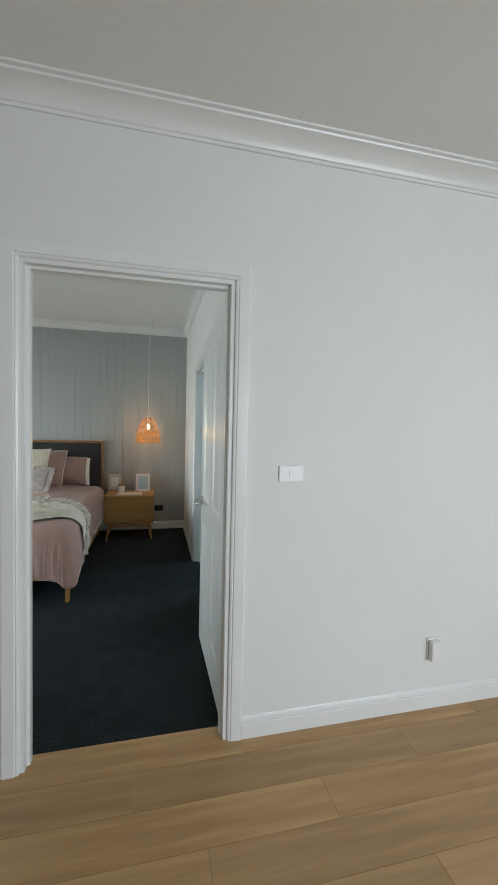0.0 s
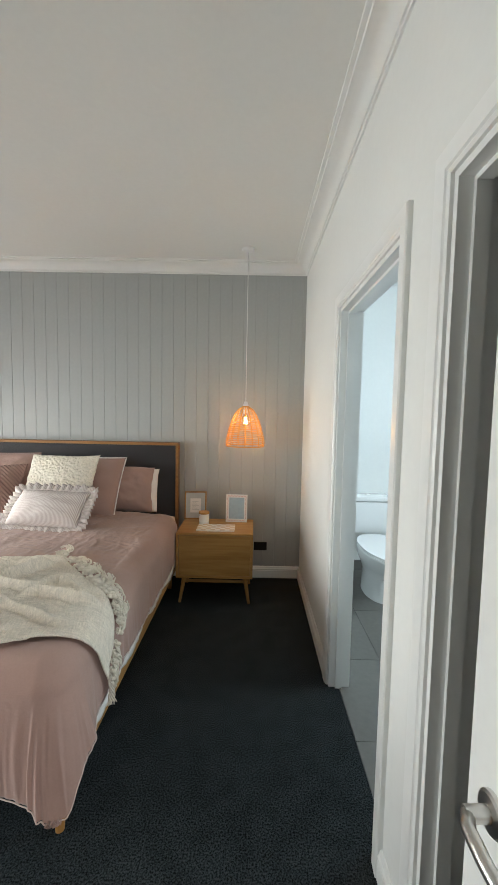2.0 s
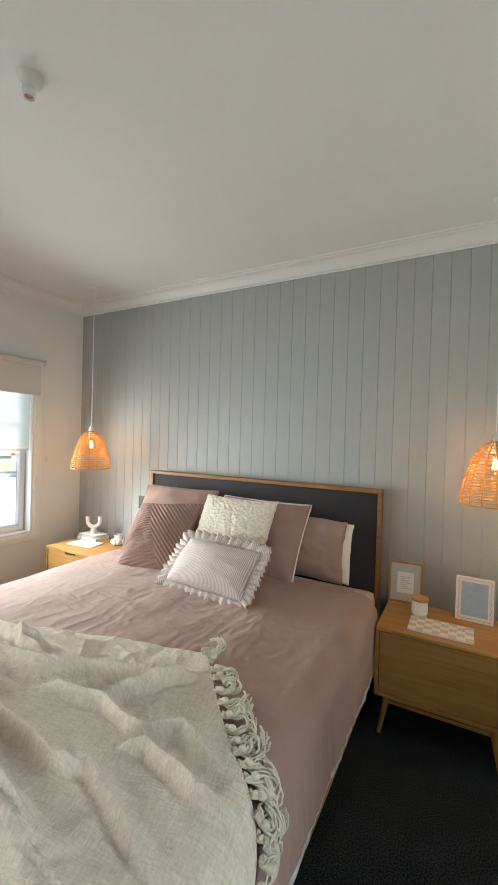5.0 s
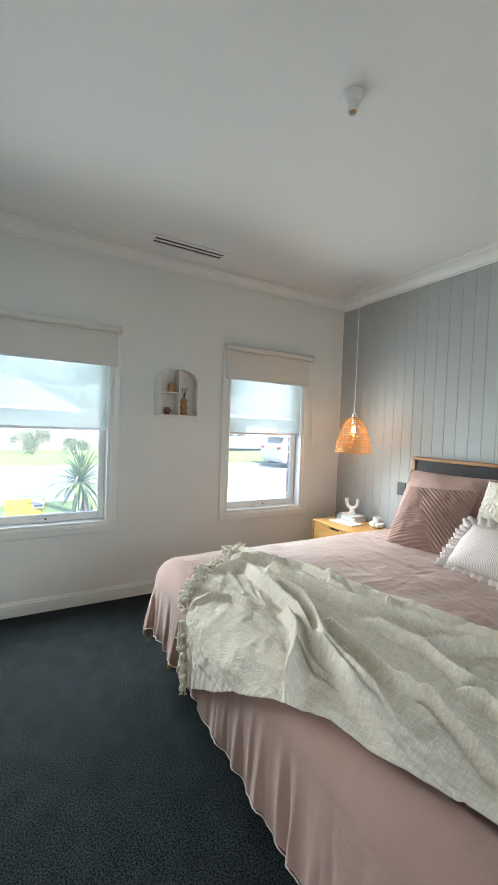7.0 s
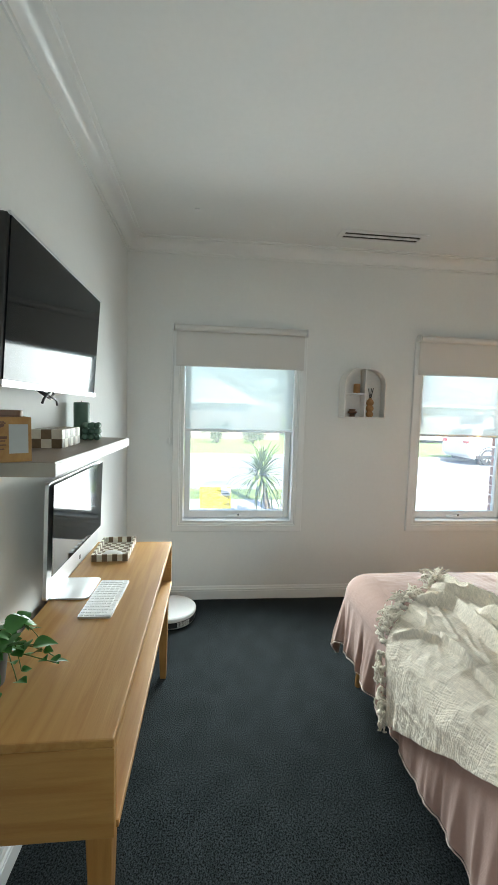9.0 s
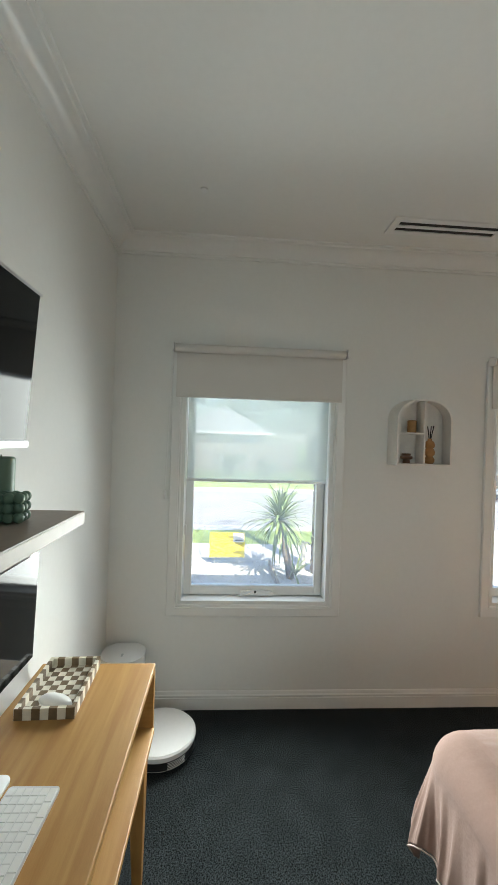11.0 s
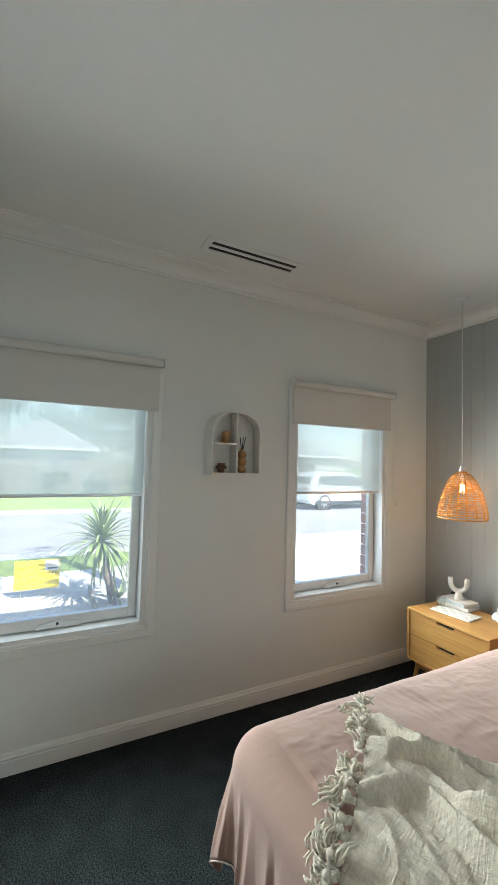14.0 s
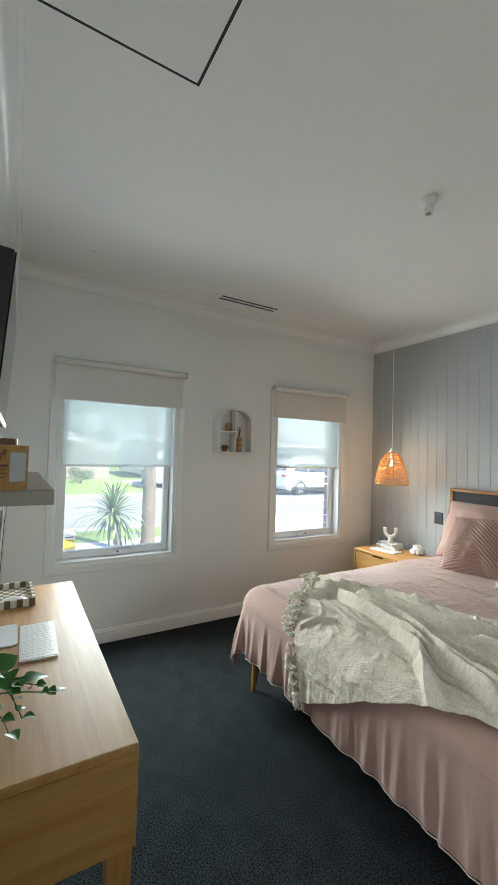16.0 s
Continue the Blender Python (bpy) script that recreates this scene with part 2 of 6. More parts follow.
def glass_mat(name, tint=(1, 1, 1), rough=0.0, veil=0.0):
    """Clear glass with a mirror-like gloss; a translucent share mixed in imitates hazy glare."""
    m = bpy.data.materials.new(name)
    m.use_nodes = True
    n, l = m.node_tree.nodes, m.node_tree.links
    out = n["Material Output"]
    n.remove(n["Principled BSDF"])
    tr, gl, mx, lw = (n.new("ShaderNode" + k) for k in ("BsdfTransparent", "BsdfGlossy", "MixShader", "LayerWeight"))
    pw, ml = n.new("ShaderNodeMath"), n.new("ShaderNodeMath")
    tr.inputs["Color"].default_value = (*tint, 1)
    gl.inputs["Roughness"].default_value = rough
    lw.inputs["Blend"].default_value = 0.5
    pw.operation, pw.inputs[1].default_value = "POWER", 4.0
    ml.operation, ml.inputs[1].default_value, ml.inputs[2].default_value = "MULTIPLY_ADD", 0.6, 0.03
    l.new(lw.outputs["Facing"], pw.inputs[0]), l.new(pw.outputs[0], ml.inputs[0]), l.new(ml.outputs[0], mx.inputs["Fac"])
    clear = tr.outputs["BSDF"]
    if veil:
        haze, dm = n.new("ShaderNodeBsdfTranslucent"), n.new("ShaderNodeMixShader")
        haze.inputs["Color"].default_value, dm.inputs["Fac"].default_value = (0.9, 0.92, 0.92, 1), veil
        l.new(clear, dm.inputs[1]), l.new(haze.outputs["BSDF"], dm.inputs[2])
        clear = dm.outputs["Shader"]
    l.new(clear, mx.inputs[1]), l.new(gl.outputs["BSDF"], mx.inputs[2])
    l.new(mx.outputs["Shader"], out.inputs["Surface"])
    return m


def sheer_mat(name):
    """Sunscreen cloth: open weave that lets part of the view through and glows with the light behind it."""
    m = bpy.data.materials.new(name)
    m.use_nodes = True
    n, l = m.node_tree.nodes, m.node_tree.links
    out = n["Material Output"]
    n.remove(n["Principled BSDF"])
    tr, df, tl, m1, m2 = (n.new("ShaderNode" + k) for k in ("BsdfTransparent", "BsdfDiffuse", "BsdfTranslucent", "MixShader", "MixShader"))
    tx, co = n.new("ShaderNodeTexNoise"), n.new("ShaderNodeTexCoord")
    tx.inputs["Scale"].default_value = 260
    l.new(co.outputs["Object"], tx.inputs["Vector"])
    ramp = n.new("ShaderNodeMapRange")
    ramp.inputs["To Min"].default_value, ramp.inputs["To Max"].default_value = 0.50, 0.58
    l.new(tx.outputs["Fac"], ramp.inputs["Value"])
    df.inputs["Color"].default_value, tl.inputs["Color"].default_value = (0.72, 0.75, 0.72, 1), (0.76, 0.81, 0.78, 1)
    m1.inputs["Fac"].default_value = 0.6
    l.new(df.outputs["BSDF"], m1.inputs[1]), l.new(tl.outputs["BSDF"], m1.inputs[2])
    l.new(ramp.outputs["Result"], m2.inputs["Fac"]), l.new(tr.outputs["BSDF"], m2.inputs[1]), l.new(m1.outputs["Shader"], m2.inputs[2])
    l.new(m2.outputs["Shader"], out.inputs["Surface"])
    return m


def glow(name, colour, strength):
    m = bpy.data.materials.new(name)
    m.use_nodes = True
    b = m.node_tree.nodes["Principled BSDF"]
    b.inputs["Base Color"].default_value = (*colour, 1)
    b.inputs["Emission Color"].default_value, b.inputs["Emission Strength"].default_value = (*colour, 1), strength
    return m


GLASS = glass_mat("window_glass", (0.97, 0.99, 0.98), veil=0.15)
JAR = glass_mat("clear_glass", (0.93, 0.95, 0.95), 0.02)
SHEER = sheer_mat("sheer_blind_cloth")
FILAMENT = glow("lamp_filament", (1.0, 0.58, 0.20), 16)


# ---- mesh helpers ----
def part(name, bm, material, parent=None, label="", smooth=False, bevel=0.0, at=None, kind=""):
    """One mesh object out of a bmesh, under a thing or a part."""
    if bevel:
        bmesh.ops.bevel(bm, geom=bm.edges[:], offset=bevel, segments=2, affect="EDGES", profile=0.6, clamp_overlap=True)
    me = bpy.data.meshes.new(name)
    bmesh.ops.recalc_face_normals(bm, faces=bm.faces[:])
    bm.to_mesh(me)
    bm.free()
    me.materials.append(material)
    if smooth:
        me.shade_smooth() if smooth is True else me.set_sharp_from_angle(angle=radians(smooth))
        if smooth is not True:
            for p in me.polygons:
                p.use_smooth = True
    ob = new(name, me)
    if parent:
        ob.parent = parent
    if at is not None:
        ob.matrix_basis = at
    return tagged(ob, label, kind=kind)


def thing(name, label, category, m=None, group=""):
    ob = new(name)
    ob.empty_display_size = 0.1
    ob.matrix_basis = m or Matrix.Identity(4)
    return tagged(ob, label, category, group)


def box(x0, x1, y0, y1, z0, z1, bm=None):
    bm = bm or bmesh.new()
    bmesh.ops.create_cube(bm, size=1, matrix=Matrix.LocRotScale(((x0 + x1) / 2, (y0 + y1) / 2, (z0 + z1) / 2), None, (x1 - x0, y1 - y0, z1 - z0)))
    return bm


def lathe(profile, seg=32, bm=None, m=None):
    """Turns (radius, z) pairs round the z axis."""
    bm = bm or bmesh.new()
    m = m or Matrix.Identity(4)
    rings = []
    for r, z in profile:
        if r < 1e-5:
            rings.append([bm.verts.new(m @ Vector((0, 0, z)))])
        else:
            rings.append([bm.verts.new(m @ Vector((r * math.cos(a), r * math.sin(a), z))) for a in (2 * math.pi * i / seg for i in range(seg))])
    for a, b in zip(rings, rings[1:]):
        for i in range(seg):
            j = (i + 1) % seg
            q = [a[i % len(a)], a[j % len(a)], b[j % len(b)], b[i % len(b)]]
            q = list(dict.fromkeys(q))
            if len(q) > 2:
                bm.faces.new(q)
    return bm


def tube(points, radius, seg=8, bm=None, ends=True, taper=None):
    """A round rod along a polyline."""
    bm = bm or bmesh.new()
    pts = [Vector(p) for p in points]
    rings, up = [], None
    for i, p in enumerate(pts):
        d = (pts[min(i + 1, len(pts) - 1)] - pts[max(i - 1, 0)]).normalized()
        if up is None or abs(up.dot(d)) > 0.98:
            up = Vector((0, 0, 1)) if abs(d.z) < 0.9 else Vector((1, 0, 0))
        u = d.cross(up).normalized()
        v = u.cross(d).normalized()
        up = v
        r = radius if taper is None else radius + (taper - radius) * i / max(1, len(pts) - 1)
        rings.append([bm.verts.new(p + r * (math.cos(a) * u + math.sin(a) * v)) for a in (2 * math.pi * k / seg for k in range(seg))])
    for a, b in zip(rings, rings[1:]):
        for k in range(seg):
            bm.faces.new((a[k], a[(k + 1) % seg], b[(k + 1) % seg], b[k]))
    if ends:
        bm.faces.new(rings[0][::-1]), bm.faces.new(rings[-1])
    return bm


def sweep(path, normal, profile, closed=False, bm=None, side=1):
    """A moulding: profile points (across, proud) swept along a flat path; across lies in the path's plane, proud along normal."""
    bm = bm or bmesh.new()
    pts, n = [Vector(p) for p in path], Vector(normal).normalized()
    count, rings = len(pts), []
    for i, p in enumerate(pts):
        ds = []
        if closed or i > 0:
            ds.append((p - pts[i - 1]).normalized())
        if closed or i < count - 1:
            ds.append((pts[(i + 1) % count] - p).normalized())
        ns = [n.cross(d) * side for d in ds]
        mit = sum(ns, Vector()) / len(ns)
        mit = mit / mit.length_squared
        rings.append([bm.verts.new(p + mit * a + n * b) for a, b in profile])
    k = len(profile)
    for i in range(count if closed else count - 1):
        a, b = rings[i], rings[(i + 1) % count]
        for j in range(k):
            bm.faces.new((a[j], a[(j + 1) % k], b[(j + 1) % k], b[j]))
    if not closed:
        bm.faces.new(rings[0]), bm.faces.new(rings[-1][::-1])
    return bm


def rounded(w, d, r, seg=6):
    """Corners of a rounded rectangle, counter-clockwise."""
    out = []
    for cx, cy, a0 in ((w / 2 - r, d / 2 - r, 0), (-w / 2 + r, d / 2 - r, 90), (-w / 2 + r, -d / 2 + r, 180), (w / 2 - r, -d / 2 + r, 270)):
        out += [(cx + r * math.cos(radians(a0 + 90 * i / seg)), cy + r * math.sin(radians(a0 + 90 * i / seg))) for i in range(seg + 1)]
    return out


def prism(outline, z0, z1, bm=None, m=None):
    bm = bm or bmesh.new()
    m = m or Matrix.Identity(4)
    lo = [bm.verts.new(m @ Vector((x, y, z0))) for x, y in outline]
    hi = [bm.verts.new(m @ Vector((x, y, z1))) for x, y in outline]
    bm.faces.new(lo[::-1]), bm.faces.new(hi)
    for i in range(len(lo)):
        j = (i + 1) % len(lo)
        bm.faces.new((lo[i], lo[j], hi[j], hi[i]))
    return bm


def tapered(x, y, z0, z1, r0, r1, lean=(0, 0), seg=14):
    """A round tapered leg from its foot to its top."""
    return tube([(x + lean[0], y + lean[1], z0), (x, y, z1)], r0, seg, taper=r1)


# ---- structure ----
def structure(name, bm, material, label, **kw):
    ob = part(name, bm, material, label=label, kind="structure", **kw)
    return ob


def wall_along_y(name, x0, x1, y0, y1, z1, openings, material, label, z0=0.0):
    """A wall with a thickness from x0 to x1 and openings (y0, y1, z0, z1) right through it."""
    bm, y = bmesh.new(), y0
    for a, b, lo, hi in sorted(openings):
        box(x0, x1, y, a, z0, z1, bm)
        if lo > z0:
            box(x0, x1, a, b, z0, lo, bm)
        box(x0, x1, a, b, hi, z1, bm)
        y = b
    box(x0, x1, y, y1, z0, z1, bm)
    return structure(name, bm, material, label)


def wall_along_x(name, y0, y1, x0, x1, z1, openings, material, label, z0=0.0):
    bm, x = bmesh.new(), x0
    for a, b, lo, hi in sorted(openings):
        box(x, a, y0, y1, z0, z1, bm)
        if lo > z0:
            box(a, b, y0, y1, z0, lo, bm)
        box(a, b, y0, y1, hi, z1, bm)
        x = b
    box(x, x1, y0, y1, z0, z1, bm)
    return structure(name, bm, material, label)


YB, XN = 2.065, -1.0                          # thin wall round the doorway, nib where it thickens
DX0, DX1, DZ = -0.462, 0.398, 2.078          # bedroom doorway
EY0, EY1, EZ = 3.535, 4.374, 2.005           # ensuite doorway
RY0, RY1 = 2.42, 3.235                       # robe doorway
structure("floor", box(XW - 0.02, XR + 0.055, YO + 0.09, YH + 0.02, -0.06, 0.0), CARPET, "dark charcoal cut-pile carpet over the bedroom floor")
structure("ceiling", box(XW - 0.3, 2.8, YO - 0.02, YH + 1.2, HC, HC + 0.1), CEIL, "flat white painted plaster ceiling")
wall_along_y("wall_west", XW - 0.10, XW, YD - 0.2, YH + 0.1, HC, [(y0, y1, WZ0, WZ1) for y0, y1 in WINDOWS], WALL, "white painted plaster wall with two windows")
wall_along_y("wall_east", XR, XR + 0.11, YB, YH + 0.1, HC, [(RY0, RY1, 0, EZ), (EY0, EY1, 0, EZ)], WALL, "white painted plaster wall with two doorways")
structure("wall_north", box(XW, XR, YH + 0.012, YH + 0.12, 0, HC), GREY, "grey painted wall behind the bed")
structure("wall_south_west", box(XW - 0.1, XN, YO, YD, 0, HC), WALL, "white painted wall behind the desk")
wall_along_x("wall_south", YO, YB, XN, 4.2, HC, [(DX0, DX1, 0, DZ)], WALL, "white painted wall with the bedroom doorway")

COVE = [(0.0, 0.0), (0.0, 0.0838), (0.0089, 0.0838), (0.0102, 0.0711), (0.0178, 0.0686), (0.0254, 0.0508), (0.0432, 0.033), (0.0686, 0.0203), (0.0965, 0.0165), (0.1003, 0.0089), (0.1168, 0.0076), (0.1194, 0.0)]
SKIRT = [(0, 0), (0.016, 0), (0.016, 0.066), (0.012, 0.070), (0.016, 0.075), (0.016, 0.082), (0.010, 0.088), (0.009, 0.098), (0.005, 0.104), (0, 0.104)]
# cornice: swept round the room, its profile measured from the wall inwards and down from the ceiling
corn = structure("cornice", sweep([(XW, YD, HC), (XW, YH, HC), (XR, YH, HC), (XR, YB, HC), (XN, YB, HC), (XN, YD, HC)], (0, 0, -1), COVE, closed=True), TRIM, "white stepped cove cornice round the ceiling", smooth=35)
bb = sweep([(XW, YD, 0), (XW, YH, 0), (XR, YH, 0), (XR, EY1 + 0.065, 0)], (0, 0, 1), SKIRT, side=-1)
sweep([(XR, EY0 - 0.065, 0), (XR, RY1 + 0.065, 0)], (0, 0, 1), SKIRT, side=-1, bm=bb)
sweep([(XR, RY0 - 0.065, 0), (XR, YB, 0), (DX1 + 0.065, YB, 0)], (0, 0, 1), SKIRT, side=-1, bm=bb)
sweep([(DX0 - 0.065, YB, 0), (XN, YB, 0), (XN, YD, 0), (XW, YD, 0)], (0, 0, 1), SKIRT, side=-1, bm=bb)
structure("baseboard", bb, TRIM, "white moulded skirting board with a double groove", smooth=35)

# tongue and groove boards on the bed wall
boards = new("panelling")
tagged(boards, "grey painted vertical tongue and groove boards on the bed wall", kind="structure")
pitch = 0.1005
bm = prism([(0.0, 0.012), (0.0, 0.0004), (0.0030, -0.002), (pitch - 0.0030, -0.002), (pitch - 0.0003, 0.0004), (pitch - 0.0003, 0.012)], 0.0, HC - 0.03)
board = part("board", bm, GREY, boards, at=pose(XW, YH, 0.0))
x, k = XW + pitch, 1
while x < XR - 0.002:
    o = new("board", board.data)
    o.parent = boards
    o.matrix_basis = pose(x, YH, 0.0) @ Matrix.Diagonal((min(1, (XR - x) / pitch), 1, 1, 1))
    x += pitch

ARCH = [(0, 0), (0, 0.010), (0.008, 0.014), (0.012, 0.012), (0.016, 0.017), (0.050, 0.019), (0.060, 0.019), (0.064, 0.014), (0.064, 0)]


def casing(name, path, normal, side, label, closed=False, parent=None):
    bm = sweep(path, normal, ARCH, closed=closed, side=side)
    return structure(name, bm, TRIM, label, smooth=30) if parent is None else part(name, bm, TRIM, parent, smooth=30)


def lining(name, axis, face0, face1, a0, a1, top, label, stop=True):
    """Jamb lining of a doorway, with a stop bead."""
    bm = bmesh.new()
    th = 0.018

    def bx(u0, u1, v0, v1, z0, z1):
        box(u0, u1, v0, v1, z0, z1, bm) if axis == "x" else box(v0, v1, u0, u1, z0, z1, bm)
    bx(a0 - 0.001, a0 + th, face0 - 0.001, face1 + 0.001, 0, top - th)
    bx(a1 - th, a1 + 0.001, face0 - 0.001, face1 + 0.001, 0, top - th)
    bx(a0 - 0.001, a1 + 0.001, face0 - 0.001, face1 + 0.001, top - th, top + 0.001)
    if stop:
        m0 = face0 + (face1 - face0) * 0.30
        bx(a0 + th, a0 + th + 0.012, m0, m0 + 0.035, 0, top - th - 0.012)
        bx(a1 - th - 0.012, a1 - th, m0, m0 + 0.035, 0, top - th - 0.012)
        bx(a0 + th, a1 - th, m0, m0 + 0.035, top - th - 0.012, top - th)
    return structure(name, bm, TRIM, label)


for yy, nn, sd in ((YO, (0, -1, 0), -1), (YB, (0, 1, 0), 1)):
    casing("doorway_trim", [(DX0, yy, 0), (DX0, yy, DZ), (DX1, yy, DZ), (DX1, yy, 0)], nn, -sd, "white moulded architrave round the bedroom doorway")
for a, b in ((EY0, EY1), (RY0, RY1)):
    casing("doorway_trim", [(XR, a, 0), (XR, a, EZ), (XR, b, EZ), (XR, b, 0)], (-1, 0, 0), -1, "white moulded architrave round an inner doorway")
lining("door_jamb", "x", YO, YB, DX0, DX1, DZ, "white painted jamb of the bedroom doorway")
lining("door_jamb", "y", XR, XR + 0.11, EY0, EY1, EZ, "white painted jamb of the ensuite doorway")
lining("door_jamb", "y", XR, XR + 0.11, RY0, RY1, EZ, "white painted jamb of the robe doorway")


def panel_leaf(w, h, thick, panels):
    """A moulded door leaf: x along its width, y through it, recessed panels with raised fields on both faces."""
    bm = bmesh.new()
    xs = sorted({0, w, *[p[0] for p in panels], *[p[1] for p in panels]})
    zs = sorted({0, h, *[p[2] for p in panels], *[p[3] for p in panels]})
    for y, s in ((0, 1), (thick, -1)):
        for x0, x1 in zip(xs, xs[1:]):
            for z0, z1 in zip(zs, zs[1:]):
                if (x0, x1, z0, z1) in panels:
                    last = None
                    for ins, dep in ((0, 0), (0.014, 0.007), (0.022, 0.008), (0.050, 0.002), (0.058, 0.002)):
                        ring = [bm.verts.new((a, y + s * dep, c)) for a, c in ((x0 + ins, z0 + ins), (x1 - ins, z0 + ins), (x1 - ins, z1 - ins), (x0 + ins, z1 - ins))]
                        if last:
                            for i in range(4):
                                bm.faces.new((last[i], last[(i + 1) % 4], ring[(i + 1) % 4], ring[i]))
                        last = ring
                    bm.faces.new(last)
                else:
                    bm.faces.new([bm.verts.new(c) for c in ((x0, y, z0), (x1, y, z0), (x1, y, z1), (x0, y, z1))])
    for a, b, c, d in (((0, 0, 0), (w, 0, 0), (w, thick, 0), (0, thick, 0)), ((0, 0, h), (w, 0, h), (w, thick, h), (0, thick, h)), ((0, 0, 0), (0, thick, 0), (0, thick, h), (0, 0, h)), ((w, 0, 0), (w, thick, 0), (w, thick, h), (w, 0, h))):
        bm.faces.new([bm.verts.new(p) for p in (a, b, c, d)])
    bmesh.ops.remove_doubles(bm, verts=bm.verts[:], dist=0.0002)
    return bm


def lever(parent, x, z, y, out):
    """A lever handle on a round rose."""
    turn = Matrix.Translation((x, y, z)) @ Matrix.Rotation(radians(90 if out < 0 else -90), 4, "X")
    h = part("door_handle", lathe([(0, 0), (0.027, 0), (0.027, 0.006), (0.024, 0.009), (0.011, 0.010), (0.010, 0.040), (0, 0.040)], 28, m=turn), CHROME, parent, "brushed metal lever handle", smooth=35)
    part("lever", tube([(x, y + out * 0.036, z), (x - 0.02, y + out * 0.046, z), (x - 0.06, y + out * 0.048, z), (x - 0.115, y + out * 0.046, z - 0.002)], 0.0095, 12), CHROME, h, smooth=True)


LEAFW = DX1 - DX0 - 0.066
col = (LEAFW - 0.11 * 2 - 0.10) / 2
PANELS = [(a, a + col, lo, hi) for a in (0.11, 0.11 + col + 0.10) for lo, hi in ((0.20, 0.80), (0.96, 1.90))]
leaf = part("door_1", panel_leaf(LEAFW, 2.015, 0.036, PANELS), TRIM, label="white four-panel bedroom door standing wide open on its hinges", kind="structure", at=Matrix.Translation((DX1 - 0.014, YB + 0.004, 0.008)) @ Matrix.Rotation(radians(91.0), 4, "Z") @ Matrix.Translation((0, -0.036, 0)))
lever(leaf, LEAFW - 0.06, 0.94, 0.036, 1)
lever(leaf, LEAFW - 0.06, 0.94, 0.0, -1)
for z in (0.22, 1.76):
    part("hinge", tube([(-0.004, -0.004, z), (-0.004, -0.004, z + 0.1)], 0.006, 10), CHROME, leaf, "steel butt hinge", smooth=True)

# ---- windows ----
for number, (y0, y1) in enumerate(WINDOWS, 1):
    w = new("window_%d" % number)
    tagged(w, "white timber awning window with a winder, half covered by blinds", kind="structure")
    casing("window_trim", [(XW, y0, WZ0), (XW, y0, WZ1), (XW, y1, WZ1), (XW, y1, WZ0)], (1, 0, 0), 1, "", closed=True, parent=w)
    bm = bmesh.new()
    for a, b, c, d in ((y0, y0 + 0.02, WZ0, WZ1), (y1 - 0.02, y1, WZ0, WZ1), (y0 + 0.02, y1 - 0.02, WZ0, WZ0 + 0.02), (y0 + 0.02, y1 - 0.02, WZ1 - 0.02, WZ1)):
        box(XW - 0.135, XW + 0.002, a, b, c, d, bm)
    part("window_frame", bm, TRIM, w)
    bm = bmesh.new()
    f0, f1, g0, g1 = y0 + 0.024, y1 - 0.024, WZ0 + 0.024, WZ1 - 0.024
    for a, b, c, d in ((f0, f0 + 0.045, g0, g1), (f1 - 0.045, f1, g0, g1), (f0 + 0.045, f1 - 0.045, g0, g0 + 0.055), (f0 + 0.045, f1 - 0.045, g1 - 0.045, g1)):
        box(XW - 0.125, XW - 0.085, a, b, c, d, bm)
    part("sash", bm, TRIM, w, bevel=0.003)
    pane = part("pane", box(XW - 0.107, XW - 0.103, f0 + 0.04, f1 - 0.04, g0 + 0.05, g1 - 0.04), GLASS, w, "clear window glass")
    pane.visible_shadow = False
    mid = (y0 + y1) / 2
    wd = part("winder", prism([(-0.105, 0), (0.105, 0), (0.10, 0.022), (0.03, 0.034), (-0.03, 0.034), (-0.10, 0.022)], 0, 0.02, m=pose(XW - 0.088, mid + 0.02, WZ0 + 0.026, 90, 0, 90)), PLASTIC, w, "white window winder")
    part("winder_handle", tube([(XW - 0.06, mid + 0.01, WZ0 + 0.05), (XW - 0.05, mid - 0.03, WZ0 + 0.045), (XW - 0.05, mid - 0.09, WZ0 + 0.035)], 0.005, 8), PLASTIC, wd, smooth=True)
    part("knob", lathe([(0, 0), (0.007, 0), (0.007, 0.01), (0, 0.012)], 12, m=pose(XW - 0.058, mid + 0.012, WZ0 + 0.05, 0, 60, 0)), BLACK, wd, "small black knob", smooth=40)
    part("latch", box(XW - 0.085, XW - 0.065, y0 + 0.022, y0 + 0.034, 1.0, 1.06), PLASTIC, w, bevel=0.003)

    # opaque roller outside the reveal, sheer roller inside it
    bl = thing("roller_blind", "off-white opaque roller blind rolled almost fully up", "blind", group="opaque window blinds")
    a, b = y0 - 0.062, y1 + 0.058
    part("tube", lathe([(0, 0), (0.024, 0), (0.024, b - a - 0.03), (0, b - a - 0.03)], 24, m=pose(XW + 0.052, a + 0.015, 2.096, -90, 0, 0)), BLIND, bl, smooth=40)
    part("cloth", box(XW + 0.0275, XW + 0.0295, a + 0.022, b - 0.022, 1.835, 2.096), BLIND, bl, "off-white blockout cloth")
    part("bottom_bar", box(XW + 0.0240, XW + 0.0330, a + 0.022, b - 0.022, 1.818, 1.836), BLIND, bl, bevel=0.003)
    for yy in (a, b - 0.008):
        part("bracket", prism(rounded(0.06, 0.05, 0.012, 3), 0, 0.008, m=pose(XW + 0.048, yy + 0.008, 2.098, 90, 0, 0)), PLASTIC, bl)
    chain = (a + 0.004) if number == 1 else (b + 0.055)
